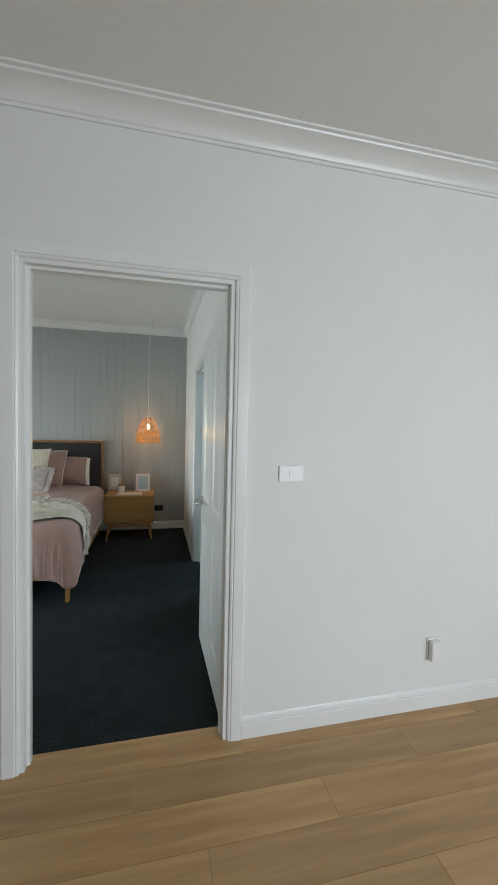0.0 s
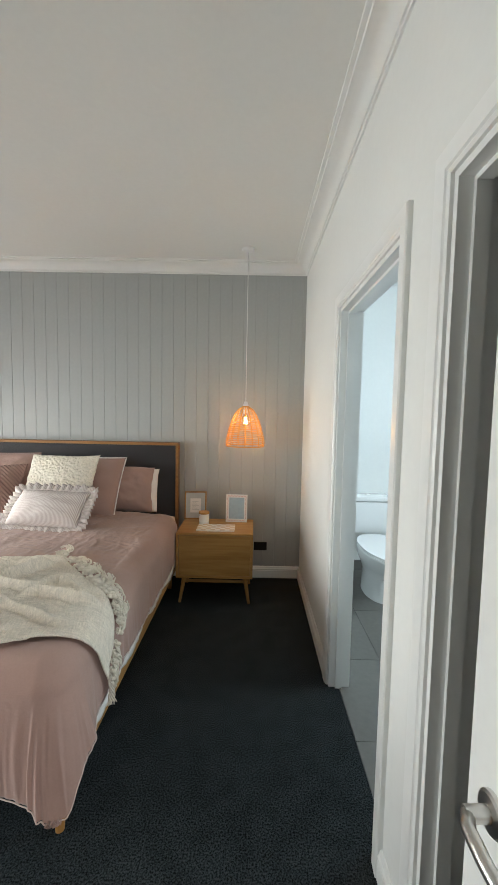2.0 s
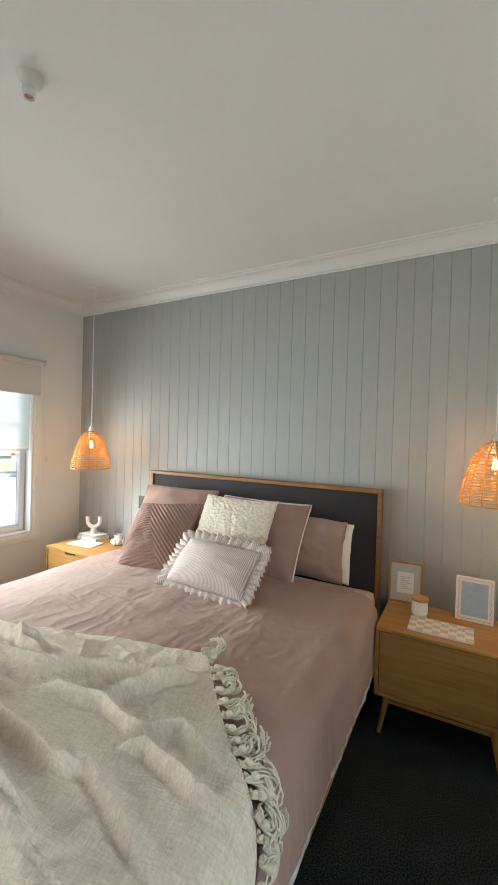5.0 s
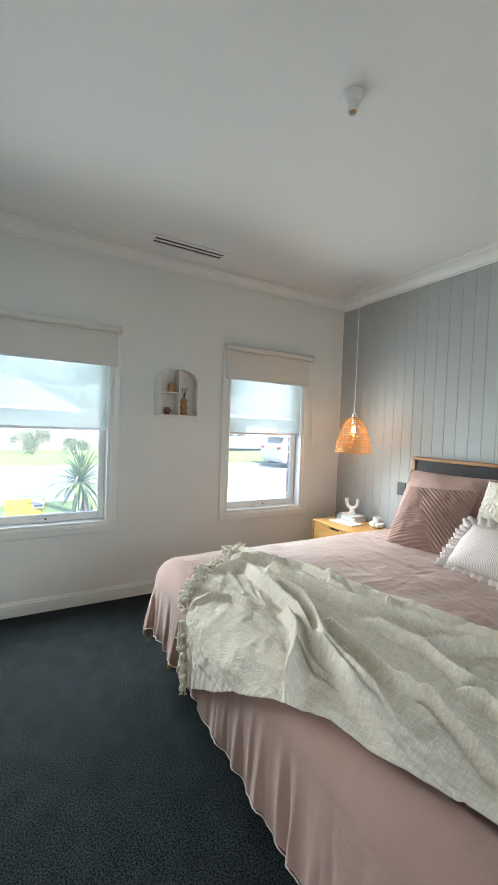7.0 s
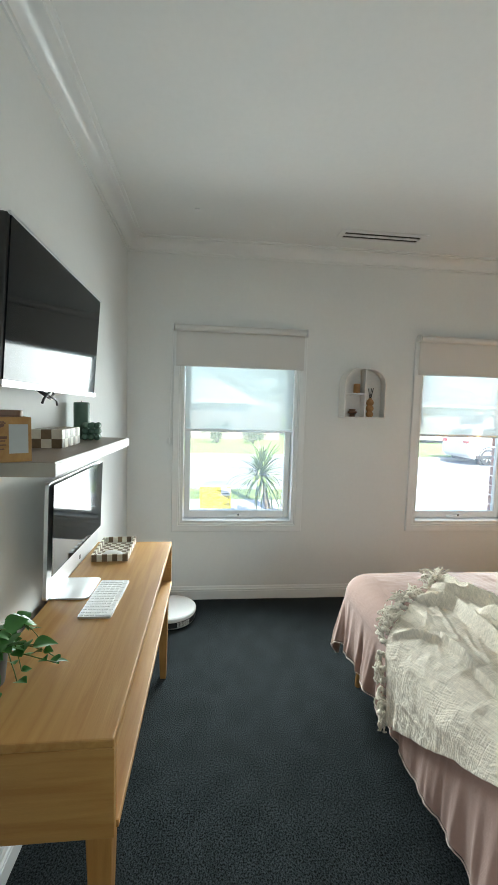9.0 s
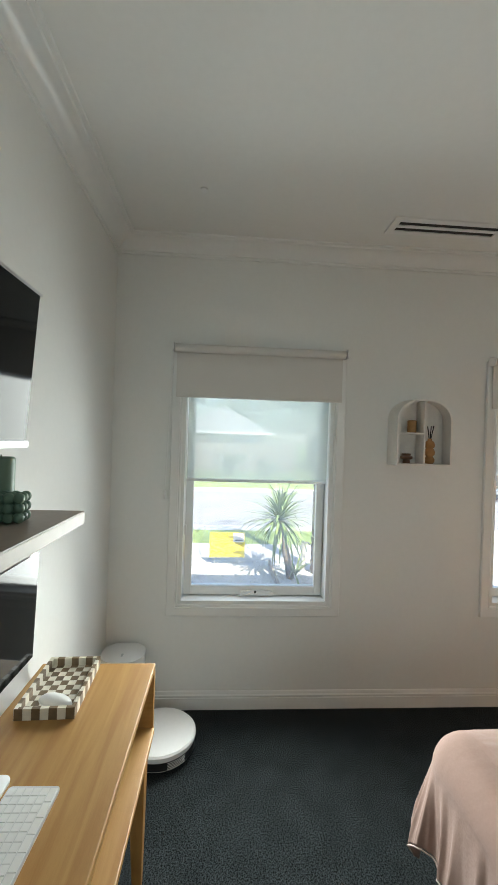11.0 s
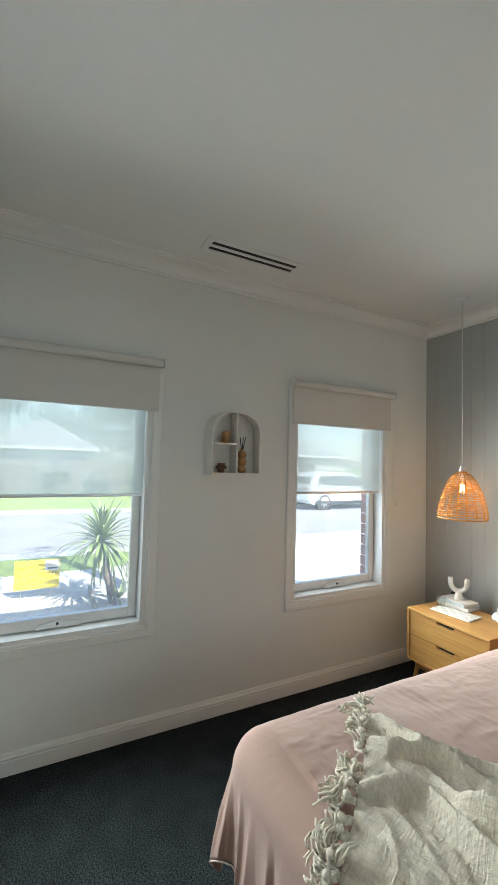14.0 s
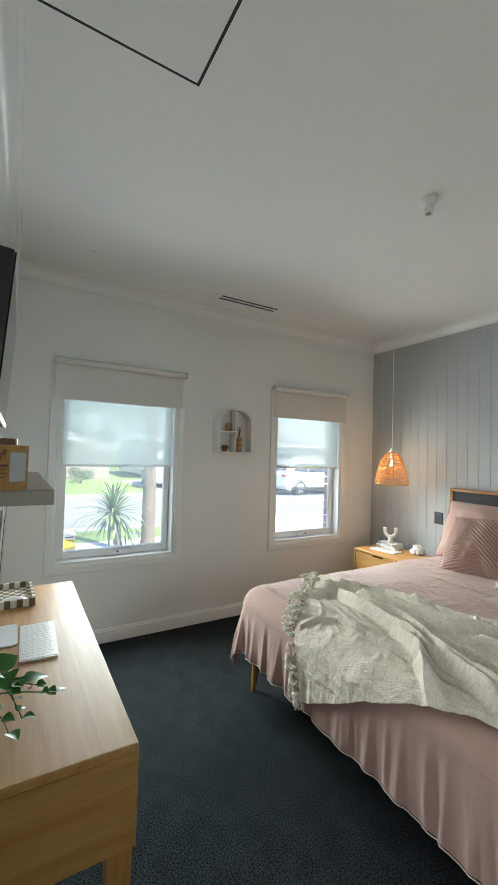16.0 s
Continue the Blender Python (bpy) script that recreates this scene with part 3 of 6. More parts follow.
    part("chain", tube([(XW + 0.055, chain if number == 1 else b - 0.004, 2.08), (XW + 0.02, chain - 0.03 if number == 1 else chain, 1.3)], 0.0022, 6), PLASTIC, bl)
    part("chain_weight", lathe([(0, -0.045), (0.009, -0.04), (0.010, 0), (0.006, 0.008), (0, 0.01)], 12, m=pose(XW + 0.02, chain - 0.03 if number == 1 else chain, 1.27)), PLASTIC, bl, smooth=40)
    sh = thing("sheer_blind", "pale sheer sunscreen blind drawn halfway down the window", "blind", group="sheer window blinds")
    part("cloth", box(XW - 0.022, XW - 0.0212, y0 + 0.030, y1 - 0.028, 1.345, 2.0), SHEER, sh)
    part("tube", lathe([(0, 0), (0.018, 0), (0.018, y1 - y0 - 0.05), (0, y1 - y0 - 0.05)], 20, m=pose(XW - 0.040, y0 + 0.025, 2.0, -90, 0, 0)), BLIND, sh, smooth=40)
    part("bottom_bar", box(XW - 0.028, XW - 0.016, y0 + 0.029, y1 - 0.027, 1.330, 1.347), SATIN, sh, "grey bottom bar", bevel=0.003)

# ---- ceiling fittings ----
vent = thing("ceiling_vent", "white slotted air outlet in the ceiling", "vent", pose(-3.14, 3.922, HC))
bm = bmesh.new()
for a, b, c, d in ((-0.075, 0.075, -0.305, -0.268), (-0.075, 0.075, 0.268, 0.305), (-0.075, -0.042, -0.268, 0.268), (0.042, 0.075, -0.268, 0.268), (-0.010, 0.010, -0.268, 0.268)):
    box(a, b, c, d, -0.008, 0.0, bm)
part("frame", bm, PLASTIC, vent)
for x in (-0.026, 0.026):
    # dark strip on the solid ceiling, coloured as the slot's shade
    part("slot", box(x - 0.0155, x + 0.0155, -0.267, 0.267, -0.003, -0.0005), DOWN, vent, "flat dark strip coloured as the shade in an air slot")
hatch = thing("ceiling_hatch", "white attic hatch flush in the ceiling with a dark frame gap", "hatch", pose(-1.548, 2.787, HC))
# dark strips under the ceiling imitate the shadow round the panel
bm = bmesh.new()
for a, b, c, d in ((0.0, 0.6, -0.009, 0.0), (0.0, 0.6, -0.6, -0.591), (0.0, 0.009, -0.591, -0.009), (0.591, 0.6, -0.591, -0.009)):
    box(a, b, c, d, -0.004, -0.0005, bm)
part("gap", bm, DOWN, hatch, "flat dark strips coloured as a shadow gap")
part("panel", box(0.011, 0.589, -0.589, -0.011, -0.006, -0.0005), CEIL, hatch)
bat = thing("lamp_holder", "bare white batten lamp holder with no bulb on the ceiling", "lamp holder", pose(-1.507, 3.979, HC))
part("base", lathe([(0, 0), (0.042, 0), (0.042, -0.012), (0.034, -0.022), (0.026, -0.036), (0, -0.036)], 28), PLASTIC, bat, smooth=40)
part("socket", lathe([(0.017, -0.036), (0.021, -0.04), (0.021, -0.066), (0.017, -0.069), (0.016, -0.06), (0, -0.06)], 24), PLASTIC, bat, smooth=40)
part("contact", lathe([(0, -0.0590), (0.014, -0.0590), (0.014, -0.062), (0, -0.062)], 16), AMBER, bat, "brown lamp contact")
det = thing("ceiling_sensor", "small white round sensor on the ceiling", "sensor", pose(-2.96, 2.67, HC))
part("cap", lathe([(0, 0), (0.018, 0), (0.017, -0.006), (0, -0.008)], 20), PLASTIC, det, smooth=40)

# ---- hall ----
FX0, FX1, FY0 = -3.2, 4.2, -3.2
planks = new("hall_floor")
tagged(planks, "light oak plank floor in the hall", kind="structure")
part("subfloor", box(FX0, FX1, FY0, YO + 0.09, -0.06, -0.003), OAKFLOOR, planks)
plank = box(0, 1.22, 0, 0.178, -0.0028, 0.0)
plank = part("plank", plank, OAKFLOOR, planks, at=pose(FX0, YO + 0.09 - 0.18, 0))
row, yy, first = 0, YO + 0.09 - 0.18, True
while yy > FY0:
    xx = FX0 - (row * 0.47) % 1.2
    while xx < FX1:
        x0, x1 = max(xx, FX0), min(xx + 1.22, FX1)
        place = pose(x0, max(yy, FY0), 0) @ Matrix.Diagonal(((x1 - x0) / 1.22, 1, 1, 1))
        if not first and x1 - x0 > 0.01:
            o = new("plank", plank.data)
            o.parent = planks
            o.matrix_basis = place
        elif first:
            plank.matrix_basis = place
            first = False
        xx += 1.2215
    row, yy = row + 1, yy - 0.1795
structure("hall_ceiling", box(FX0, FX1, FY0, YO - 0.02, HC, HC + 0.1), CEIL, "flat white plaster ceiling of the hall")
structure("hall_cornice", sweep([(FX0, YO, HC), (FX1, YO, HC)], (0, 0, -1), COVE, side=1), TRIM, "white cove cornice along the hall", smooth=35)
hb = sweep([(DX1 + 0.065, YO, 0), (FX1, YO, 0)], (0, 0, 1), SKIRT, side=-1)
sweep([(FX0, YO, 0), (DX0 - 0.065, YO, 0)], (0, 0, 1), SKIRT, side=-1, bm=hb)
structure("hall_baseboard", hb, TRIM, "white moulded skirting in the hall", smooth=35)
structure("hall_wall_end", box(FX1, FX1 + 0.1, FY0, YO, 0, HC), WALL, "plain white wall closing the hall")
structure("hall_wall_left", box(FX0 - 0.1, FX0, FY0, YO, 0, HC), WALL, "plain white wall closing the hall")
structure("hall_wall_back", box(FX0, FX1, FY0 - 0.1, FY0, 0, HC), WALL, "plain white wall closing the hall")

# ---- ensuite ----
structure("ensuite_slab", box(XR + 0.055, 2.75, 3.36, 6.2, -0.06, -0.004), GROUT, "pale grout under the ensuite tiles")
tiles = new("ensuite_floor")
tagged(tiles, "dark grey porcelain tile floor in the ensuite", kind="structure")
tile = None
for i in range(8):
    for j in range(5):
        m = pose(XR + 0.057 + 0.3 * i, 3.40 + 0.6 * j, 0)
        if i * 0.3 + XR + 0.35 > 2.75:
            continue
        if tile is None:
            tile = part("tile", box(0, 0.297, 0, 0.597, -0.0035, 0.002), GREYTILE, tiles, at=m)
        else:
            o = new("tile", tile.data)
            o.parent = tiles
            o.matrix_basis = m
structure("ensuite_wall_back", box(XR + 0.11, 2.85, 5.985, 6.12, 0, HC), WALL, "white painted ensuite wall behind the toilet")
structure("ensuite_wall_side", box(2.75, 2.85, 2.3, 5.985, 0, HC), WALL, "white painted ensuite side wall")
structure("ensuite_wall_front", box(XR + 0.11, 2.75, 3.36, 3.42, 0, HC), WALL, "white painted ensuite wall beside the doorway")
structure("ensuite_wall_link", box(XR, XR + 0.11, YH + 0.1, 6.12, 0, HC), WALL, "white painted wall end")
structure("ensuite_cornice", sweep([(2.75, 5.985, HC), (XR + 0.11, 5.985, HC)], (0, 0, -1), COVE, side=-1), TRIM, "white cove cornice in the ensuite", smooth=35)
structure("robe_floor", box(XR + 0.055, 1.9, 2.15, 3.36, -0.06, -0.001), CARPET, "dark carpet inside the walk-in robe")
structure("robe_closing_wall", box(1.8, 1.9, 2.15, 3.36, 0, HC), WALL, "plain wall inside the walk-in robe")
structure("robe_end_wall", box(XR + 0.11, 1.8, 2.15, 2.20, 0, HC), WALL, "plain wall inside the walk-in robe")


# ---- bed ----
BX0, BX1, BY0, BY1, BZ = -2.46, -0.555, 3.52, 5.672, 0.660
bed = thing("bed", "king bed with an oak frame and a charcoal upholstered headboard", "bed")
part("headboard_panel", box(BX0 + 0.024, BX1 - 0.060, BY1 + 0.012, BY1 + 0.055, 0.47, 1.178), FELT, bed, "charcoal upholstered panel", bevel=0.012, smooth=40)
bm = bmesh.new()
box(BX0 - 0.006, BX1 - 0.036, BY1, BY1 + 0.07, 1.178, 1.202, bm)
box(BX0 - 0.006, BX0 + 0.024, BY1, BY1 + 0.07, 0.14, 1.178, bm)
box(BX1 - 0.060, BX1 - 0.036, BY1, BY1 + 0.07, 0.14, 1.178, bm)
box(BX0 + 0.024, BX1 - 0.060, BY1 + 0.008, BY1 + 0.06, 0.435, 0.47, bm)
part("headboard_frame", bm, BRONZE, bed, "honey timber headboard frame", bevel=0.004)
for a, b, c, d in ((BX0 + 0.055, BX0 + 0.085, BY0 + 0.09, BY1), (BX1 - 0.085, BX1 - 0.055, BY0 + 0.09, BY1), (BX0 + 0.085, BX1 - 0.085, BY0 + 0.09, BY0 + 0.12)):
    if a > -1.0:
        a, b = BX1 - 0.040, BX1 - 0.008
    part("rail", box(a, b, c, d, 0.175, 0.345), OAKY if d - c > 1 else OAK, bed, "honey oak bed rail", bevel=0.005)
# slab under the mattress, near-black to put the underbed shade into its colour
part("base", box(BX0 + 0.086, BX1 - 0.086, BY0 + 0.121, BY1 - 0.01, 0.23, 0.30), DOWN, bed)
for x, y in ((BX0 + 0.05, BY0 + 0.11), (BX1 - 0.05, BY0 + 0.09), (BX0 + 0.07, BY1 - 0.15), (BX1 - 0.07, BY1 - 0.15)):
    part("leg", tapered(x, y, 0, 0.2, 0.015, 0.026, (0.0, -0.02)), OAKZ, bed, "tapered oak leg", smooth=40)
mattress = thing("mattress", "thick mattress under a pale fitted sheet", "mattress", pose((BX0 + BX1) / 2, (BY0 + BY1) / 2, 0.30))
bm = box(-(BX1 - BX0) / 2 + 0.045, (BX1 - BX0) / 2 - 0.045, -(BY1 - BY0) / 2 + 0.06, (BY1 - BY0) / 2 - 0.01, 0, 0.285)
part("body", bm, mat("pink_fitted_sheet", (0.62, 0.47, 0.42), 0.85, grain=0.03, stain=0.05, bump=0.2, bump_scale=40), mattress, bevel=0.05, smooth=True)

QX0, QX1, QY0, ROLL = -2.335, -0.655, 3.615, 0.12


def over(a, b, lift=0.0):
    """Where cloth laid flat at (a, b) comes to rest on the bed: flat on top, rolled over its edges, hanging in folds below."""
    qx, qy = min(max(a, QX0), QX1), max(b, QY0)
    dx, dy = a - qx, b - qy
    d = math.hypot(dx, dy)
    crown = 0.026 * math.sin(math.pi * (qx - QX0) / (QX1 - QX0)) ** 0.7
    soft = 0.011 * noise.noise(Vector((a * 2.2, b * 2.2, 3.0))) + 0.007 * noise.noise(Vector((a * 6, b * 6, 9.0)))
    # creases: long soft ridges that wander, sharper where the cover was pulled under the cushions
    crease = 0.0
    tug = 1.0 + 0.5 * max(0.0, 1 - abs(b - 4.62) / 0.32) * max(0.0, 1 - abs(a + 1.25) / 0.75)
    for k, (fa, fb, amp) in enumerate(((5, 11, 0.0034), (20, 9, 0.0030), (34, 15, 0.0020), (13, 42, 0.0024), (60, 26, 0.0014))):
        wa, wb = a + 0.05 * noise.noise(Vector((a * 3, b * 3, k))), b + 0.05 * noise.noise(Vector((a * 3, b * 3, 40 + k)))
        v = noise.noise(Vector((wa * fa * 0.6, wb * fb * 0.6, 20 + k)))
        crease += amp * tug * max(-0.4, 1 - abs(v) * 4.0) * (0.5 + noise.noise(Vector((a * 2.5, b * 2.5, 60 + k))))
    if d < 1e-6:
        return Vector((qx, qy, BZ + crown + soft + crease + lift))
    nx, ny = dx / d, dy / d
    lim = 0.56
    d = d if d < lim - 0.06 else lim - 0.06 + 0.06 * math.tanh((d - lim + 0.06) / 0.06)
    bend = ROLL * math.pi / 2
    r = ROLL + lift
    if d < bend:
        out, drop = r * math.sin(d / ROLL), ROLL - r * math.cos(d / ROLL)
    else:
        s = d - bend
        along = (qx * 1.0 if abs(dy) > abs(dx) else qy * 1.0) + math.atan2(ny, nx) * 0.25
        wob = along + 0.05 * noise.noise(Vector((along * 3, 1.0, s * 2)))
        hang = min(1, s / 0.22)
        wob += 0.045 * noise.noise(Vector((along * 7, 2.0, 0.0)))
        ridge = 1 - abs(noise.noise(Vector((wob * 13, 5.0, s * 0.9)))) * 2.6
        fine = 1 - abs(noise.noise(Vector((wob * 29, 8.0, s * 1.1)))) * 2.4
        deep = 1.0 + 0.7 * max(0.0, min(1.0, (-1.7 - a) / 0.3))
        fold = 0.014 * deep * ridge + 0.006 * fine + 0.003 * noise.noise(Vector((wob * 60, 3.0, s * 1.4)))
        flare = 0.26 * s * max(0.0, min(1.0, (3.72 - qy) / 0.13)) * max(0.0, nx)
        flare += 0.22 * s * max(0.0, min(1.0, (3.80 - qy) / 0.15)) * max(0.0, -nx)
        out = r + 0.02 * s + flare + hang * fold * (1.0 if abs(dy) > abs(dx) or a < -1.5 else 0.35)
        drop = ROLL - 0 + s
    return Vector((qx + nx * out, qy + ny * out, BZ + crown * 0 - drop + (soft + crease) * 0.5))


def cloth(name, fn, nu, nv, material, parent, label="", thick=0.012, inside=-1):
    verts = [fn(i / nu, j / nv) for j in range(nv + 1) for i in range(nu + 1)]
    faces = [(j * (nu + 1) + i, j * (nu + 1) + i + 1, (j + 1) * (nu + 1) + i + 1, (j + 1) * (nu + 1) + i) for j in range(nv) for i in range(nu)]
    me = bpy.data.meshes.new(name)
    me.from_pydata(verts, [], faces)
    me.materials.append(material)
    me.shade_smooth()
    ob = new(name, me)
    ob.parent = parent
    sol = ob.modifiers.new("thickness", "SOLIDIFY")
    sol.thickness, sol.offset = thick, inside
    return tagged(ob, label)


SIDE, FOOT, HEADY = 0.40, 0.47, 5.36
duvet = thing("duvet", "crumpled dusty pink duvet hanging over the foot of the bed", "duvet")


def duvet_at(u, v):
    return over(QX0 - SIDE + u * (QX1 - QX0 + 2 * SIDE), QY0 - (FOOT - 0.05 + 0.06 * u + 0.17 * u ** 8) + v * (HEADY - QY0 + FOOT - 0.05 + 0.06 * u + 0.17 * u ** 8))


cloth("cover", duvet_at, 330, 300, PINK, duvet, thick=0.016)
cloth("lining", lambda u, v: over(QX1 + SIDE - 0.10 + u * (0.158 + 0.014 * math.sin(v * 23) + 0.010 * math.sin(v * 9)), 3.67 + v * 1.62, -0.012), 12, 120, mat("white_lining", (0.80, 0.77, 0.74), 0.85, grain=0.02, stain=0.04, bump=0.2, bump_scale=60), duvet, "white lining below the hem", thick=0.003)
edge = [duvet_at(0, 1 - k / 160) for k in range(161)] + [duvet_at(k / 160, 0) for k in range(1, 161)] + [duvet_at(1, k / 160) for k in range(1, 161)]
part("hem", tube([p + Vector((0, 0, -0.006)) for p in edge], 0.0024, 6), mat("pale_pink_hem", (0.62, 0.50, 0.45), 0.85), duvet, "white hem", smooth=True)

throw = thing("throw_blanket", "cream woven throw with knotted fringes spread across the bed", "blanket")


def along(pts, f):
    """The point at the share f along a smooth line through evenly spaced points."""
    n = len(pts) - 1
    i = min(int(f * n), n - 1)
    t = f * n - i
    p0, p1, p2, p3 = (Vector(pts[max(0, min(n, j))]) for j in (i - 1, i, i + 1, i + 2))
    return 0.5 * (2 * p1 + (p2 - p0) * t + (2 * p0 - 5 * p1 + 4 * p2 - p3) * t * t + (3 * p1 - p0 - 3 * p2 + p3) * t ** 3)


# the four edges of the throw as it lies, and the lines along which it is rucked up
NORTH = ((-2.22, 3.94), (-1.93, 4.05), (-1.58, 4.18), (-1.26, 4.27), (-0.97, 4.365))
SOUTH = ((-1.75, 3.215), (-1.36, 3.425), (-1.04, 3.54), (-0.68, 3.625), (-0.34, 3.79))
WEST = ((-1.75, 3.215), (-1.84, 3.47), (-1.98, 3.67), (-2.22, 3.94))
EAST = ((-0.34, 3.79), (-0.53, 3.93), (-0.72, 4.09), (-0.97, 4.365))
RUCKS = []


def rucked(high, wide, *pts):
    RUCKS.append((pts, high * 1.25, wide * 0.76))


rucked(0.046, 0.024, (-2.20, 3.88), (-2.14, 3.915), (-1.99, 3.92), (-1.88, 4.01), (-1.78, 4.05), (-1.63, 4.05), (-1.45, 4.08))
rucked(0.036, 0.020, (-2.14, 3.82), (-2.04, 3.845), (-1.956, 3.944), (-1.835, 4.0))
rucked(0.052, 0.024, (-2.02, 3.66), (-1.945, 3.724), (-1.86, 3.774), (-1.70, 3.76), (-1.41, 3.728), (-1.15, 3.65), (-0.98, 3.61), (-0.86, 3.60))
rucked(0.050, 0.024, (-1.46, 3.70), (-1.31, 3.66), (-1.20, 3.58), (-1.12, 3.48), (-1.08, 3.42))
rucked(0.050, 0.026, (-1.80, 3.83), (-1.49, 3.81), (-1.33, 3.76), (-1.18, 3.67), (-1.02, 3.645), (-0.88, 3.626))
rucked(0.038, 0.020, (-1.33, 3.79), (-1.17, 3.765), (-1.08, 3.759), (-0.99, 3.744), (-0.88, 3.79))
rucked(0.054, 0.030, (-1.84, 3.87), (-1.60, 3.92), (-1.35, 3.955), (-1.17, 4.03), (-1.0, 4.12))
rucked(0.040, 0.022, (-1.08, 3.93), (-1.03, 4.04), (-0.99, 4.14), (-0.93, 4.25))
rucked(0.038, 0.022, (-1.25, 3.90), (-1.04, 3.942), (-0.93, 3.928), (-0.80, 4.0), (-0.69, 3.97))
rucked(0.040, 0.022, (-0.90, 3.87), (-0.84, 3.91), (-0.72, 3.897), (-0.65, 3.875), (-0.56, 3.89))
rucked(0.018, 0.016, (-1.86, 3.49), (-1.78, 3.56), (-1.676, 3.61), (-1.54, 3.63))
rucked(0.030, 0.018, (-1.39, 4.20), (-1.34, 4.12), (-1.30, 4.06))
rucked(0.034, 0.020, (-1.70, 4.13), (-1.58, 4.04), (-1.40, 4.02))
rucked(0.026, 0.020, (-0.98, 3.80), (-0.82, 3.76), (-0.66, 3.72))


def ruck(x, y):
    """How far the folds lift the throw at (x, y) of its lay."""
    x, y = x + 0.018 * noise.noise(Vector((x * 5, y * 5, 1.0))), y + 0.018 * noise.noise(Vector((x * 5, y * 5, 7.0)))
    z = 0.0
    for pts, h, w in RUCKS:
        near, where, run, sgn = 9.0, 0.0, 0.0, 1
        for (ax, ay), (bx, by) in zip(pts, pts[1:]):
            dx, dy = bx - ax, by - ay
            ln = math.hypot(dx, dy)
            s = max(0.0, min(1.0, ((x - ax) * dx + (y - ay) * dy) / ln / ln))
            d = math.hypot(x - ax - s * dx, y - ay - s * dy)
            if d < near:
                near, where, sgn = d, run + s * ln, 1 if (x - ax) * dy - (y - ay) * dx > 0 else -1
            run += ln
        if near > 0.16:
            continue
        fade = min(1.0, where / 0.08 + 0.25, (run - where) / 0.10 + 0.2)
        k = near / (w * (0.62 if sgn > 0 else 1.35))
        z = max(z, h * fade * math.exp(-k ** 1.5)) + 0.35 * min(z, h * fade * math.exp(-k ** 1.5)) - 0.20 * h * fade * math.exp(-((k - 2.4) ** 2))
    return z


def throw_flat(u, v):
    lo, hi, le, ri = along(SOUTH, u), along(NORTH, u), along(WEST, v), along(EAST, v)
    corners = Vector(SOUTH[0]).lerp(Vector(SOUTH[-1]), u).lerp(Vector(NORTH[0]).lerp(Vector(NORTH[-1]), u), v)
    p = lo.lerp(hi, v) + le.lerp(ri, u) - corners
    p.y += 0.012 * noise.noise(Vector((u * 9, 3.0, 0))) * (1 - min(1, 6 * v * (1 - v)))
    return p


def throw_at(u, v):
    p = throw_flat(u, v)
    # small wrinkles that fan out from where the cloth is bunched
    gx, gy = p.x + 2.75, p.y - 3.88
    turn, far = math.atan2(gy, gx), math.hypot(gx, gy)
    fan = 1 - abs(noise.noise(Vector((turn * 9 + 0.6 * noise.noise(Vector((p.x * 4, p.y * 4, 2))), far * 1.6, 4.0)))) * 3
    wx, wy = p.x + 0.06 * noise.noise(Vector((p.x * 4, p.y * 4, 31.0))), p.y + 0.06 * noise.noise(Vector((p.x * 4, p.y * 4, 37.0)))
    crumple = max(0.0, 1 - abs(noise.noise(Vector((far * 2.2 + wx, turn * 11 + wy, 12.0)))) * 5.0)
    small = max(0.0, 1 - abs(noise.noise(Vector((wx * 6 - wy * 3, wy * 16 + wx * 5, 22.0)))) * 5.0)
    hem = min(1.0, 0.30 + 5.0 * min(v, 1 - v, u * 1.4, (1 - u) * 1.4))
    z = hem * (ruck(p.x, p.y) + 0.004 * fan * min(1, far) + 0.006 * crumple + 0.004 * small) + 0.005 * noise.noise(Vector((p.x * 7, p.y * 7, 2.0))) + 0.003 * noise.noise(Vector((p.x * 30, p.y * 30, 5.0)))
    return over(p.x, p.y, 0.022 + max(z, -0.010))


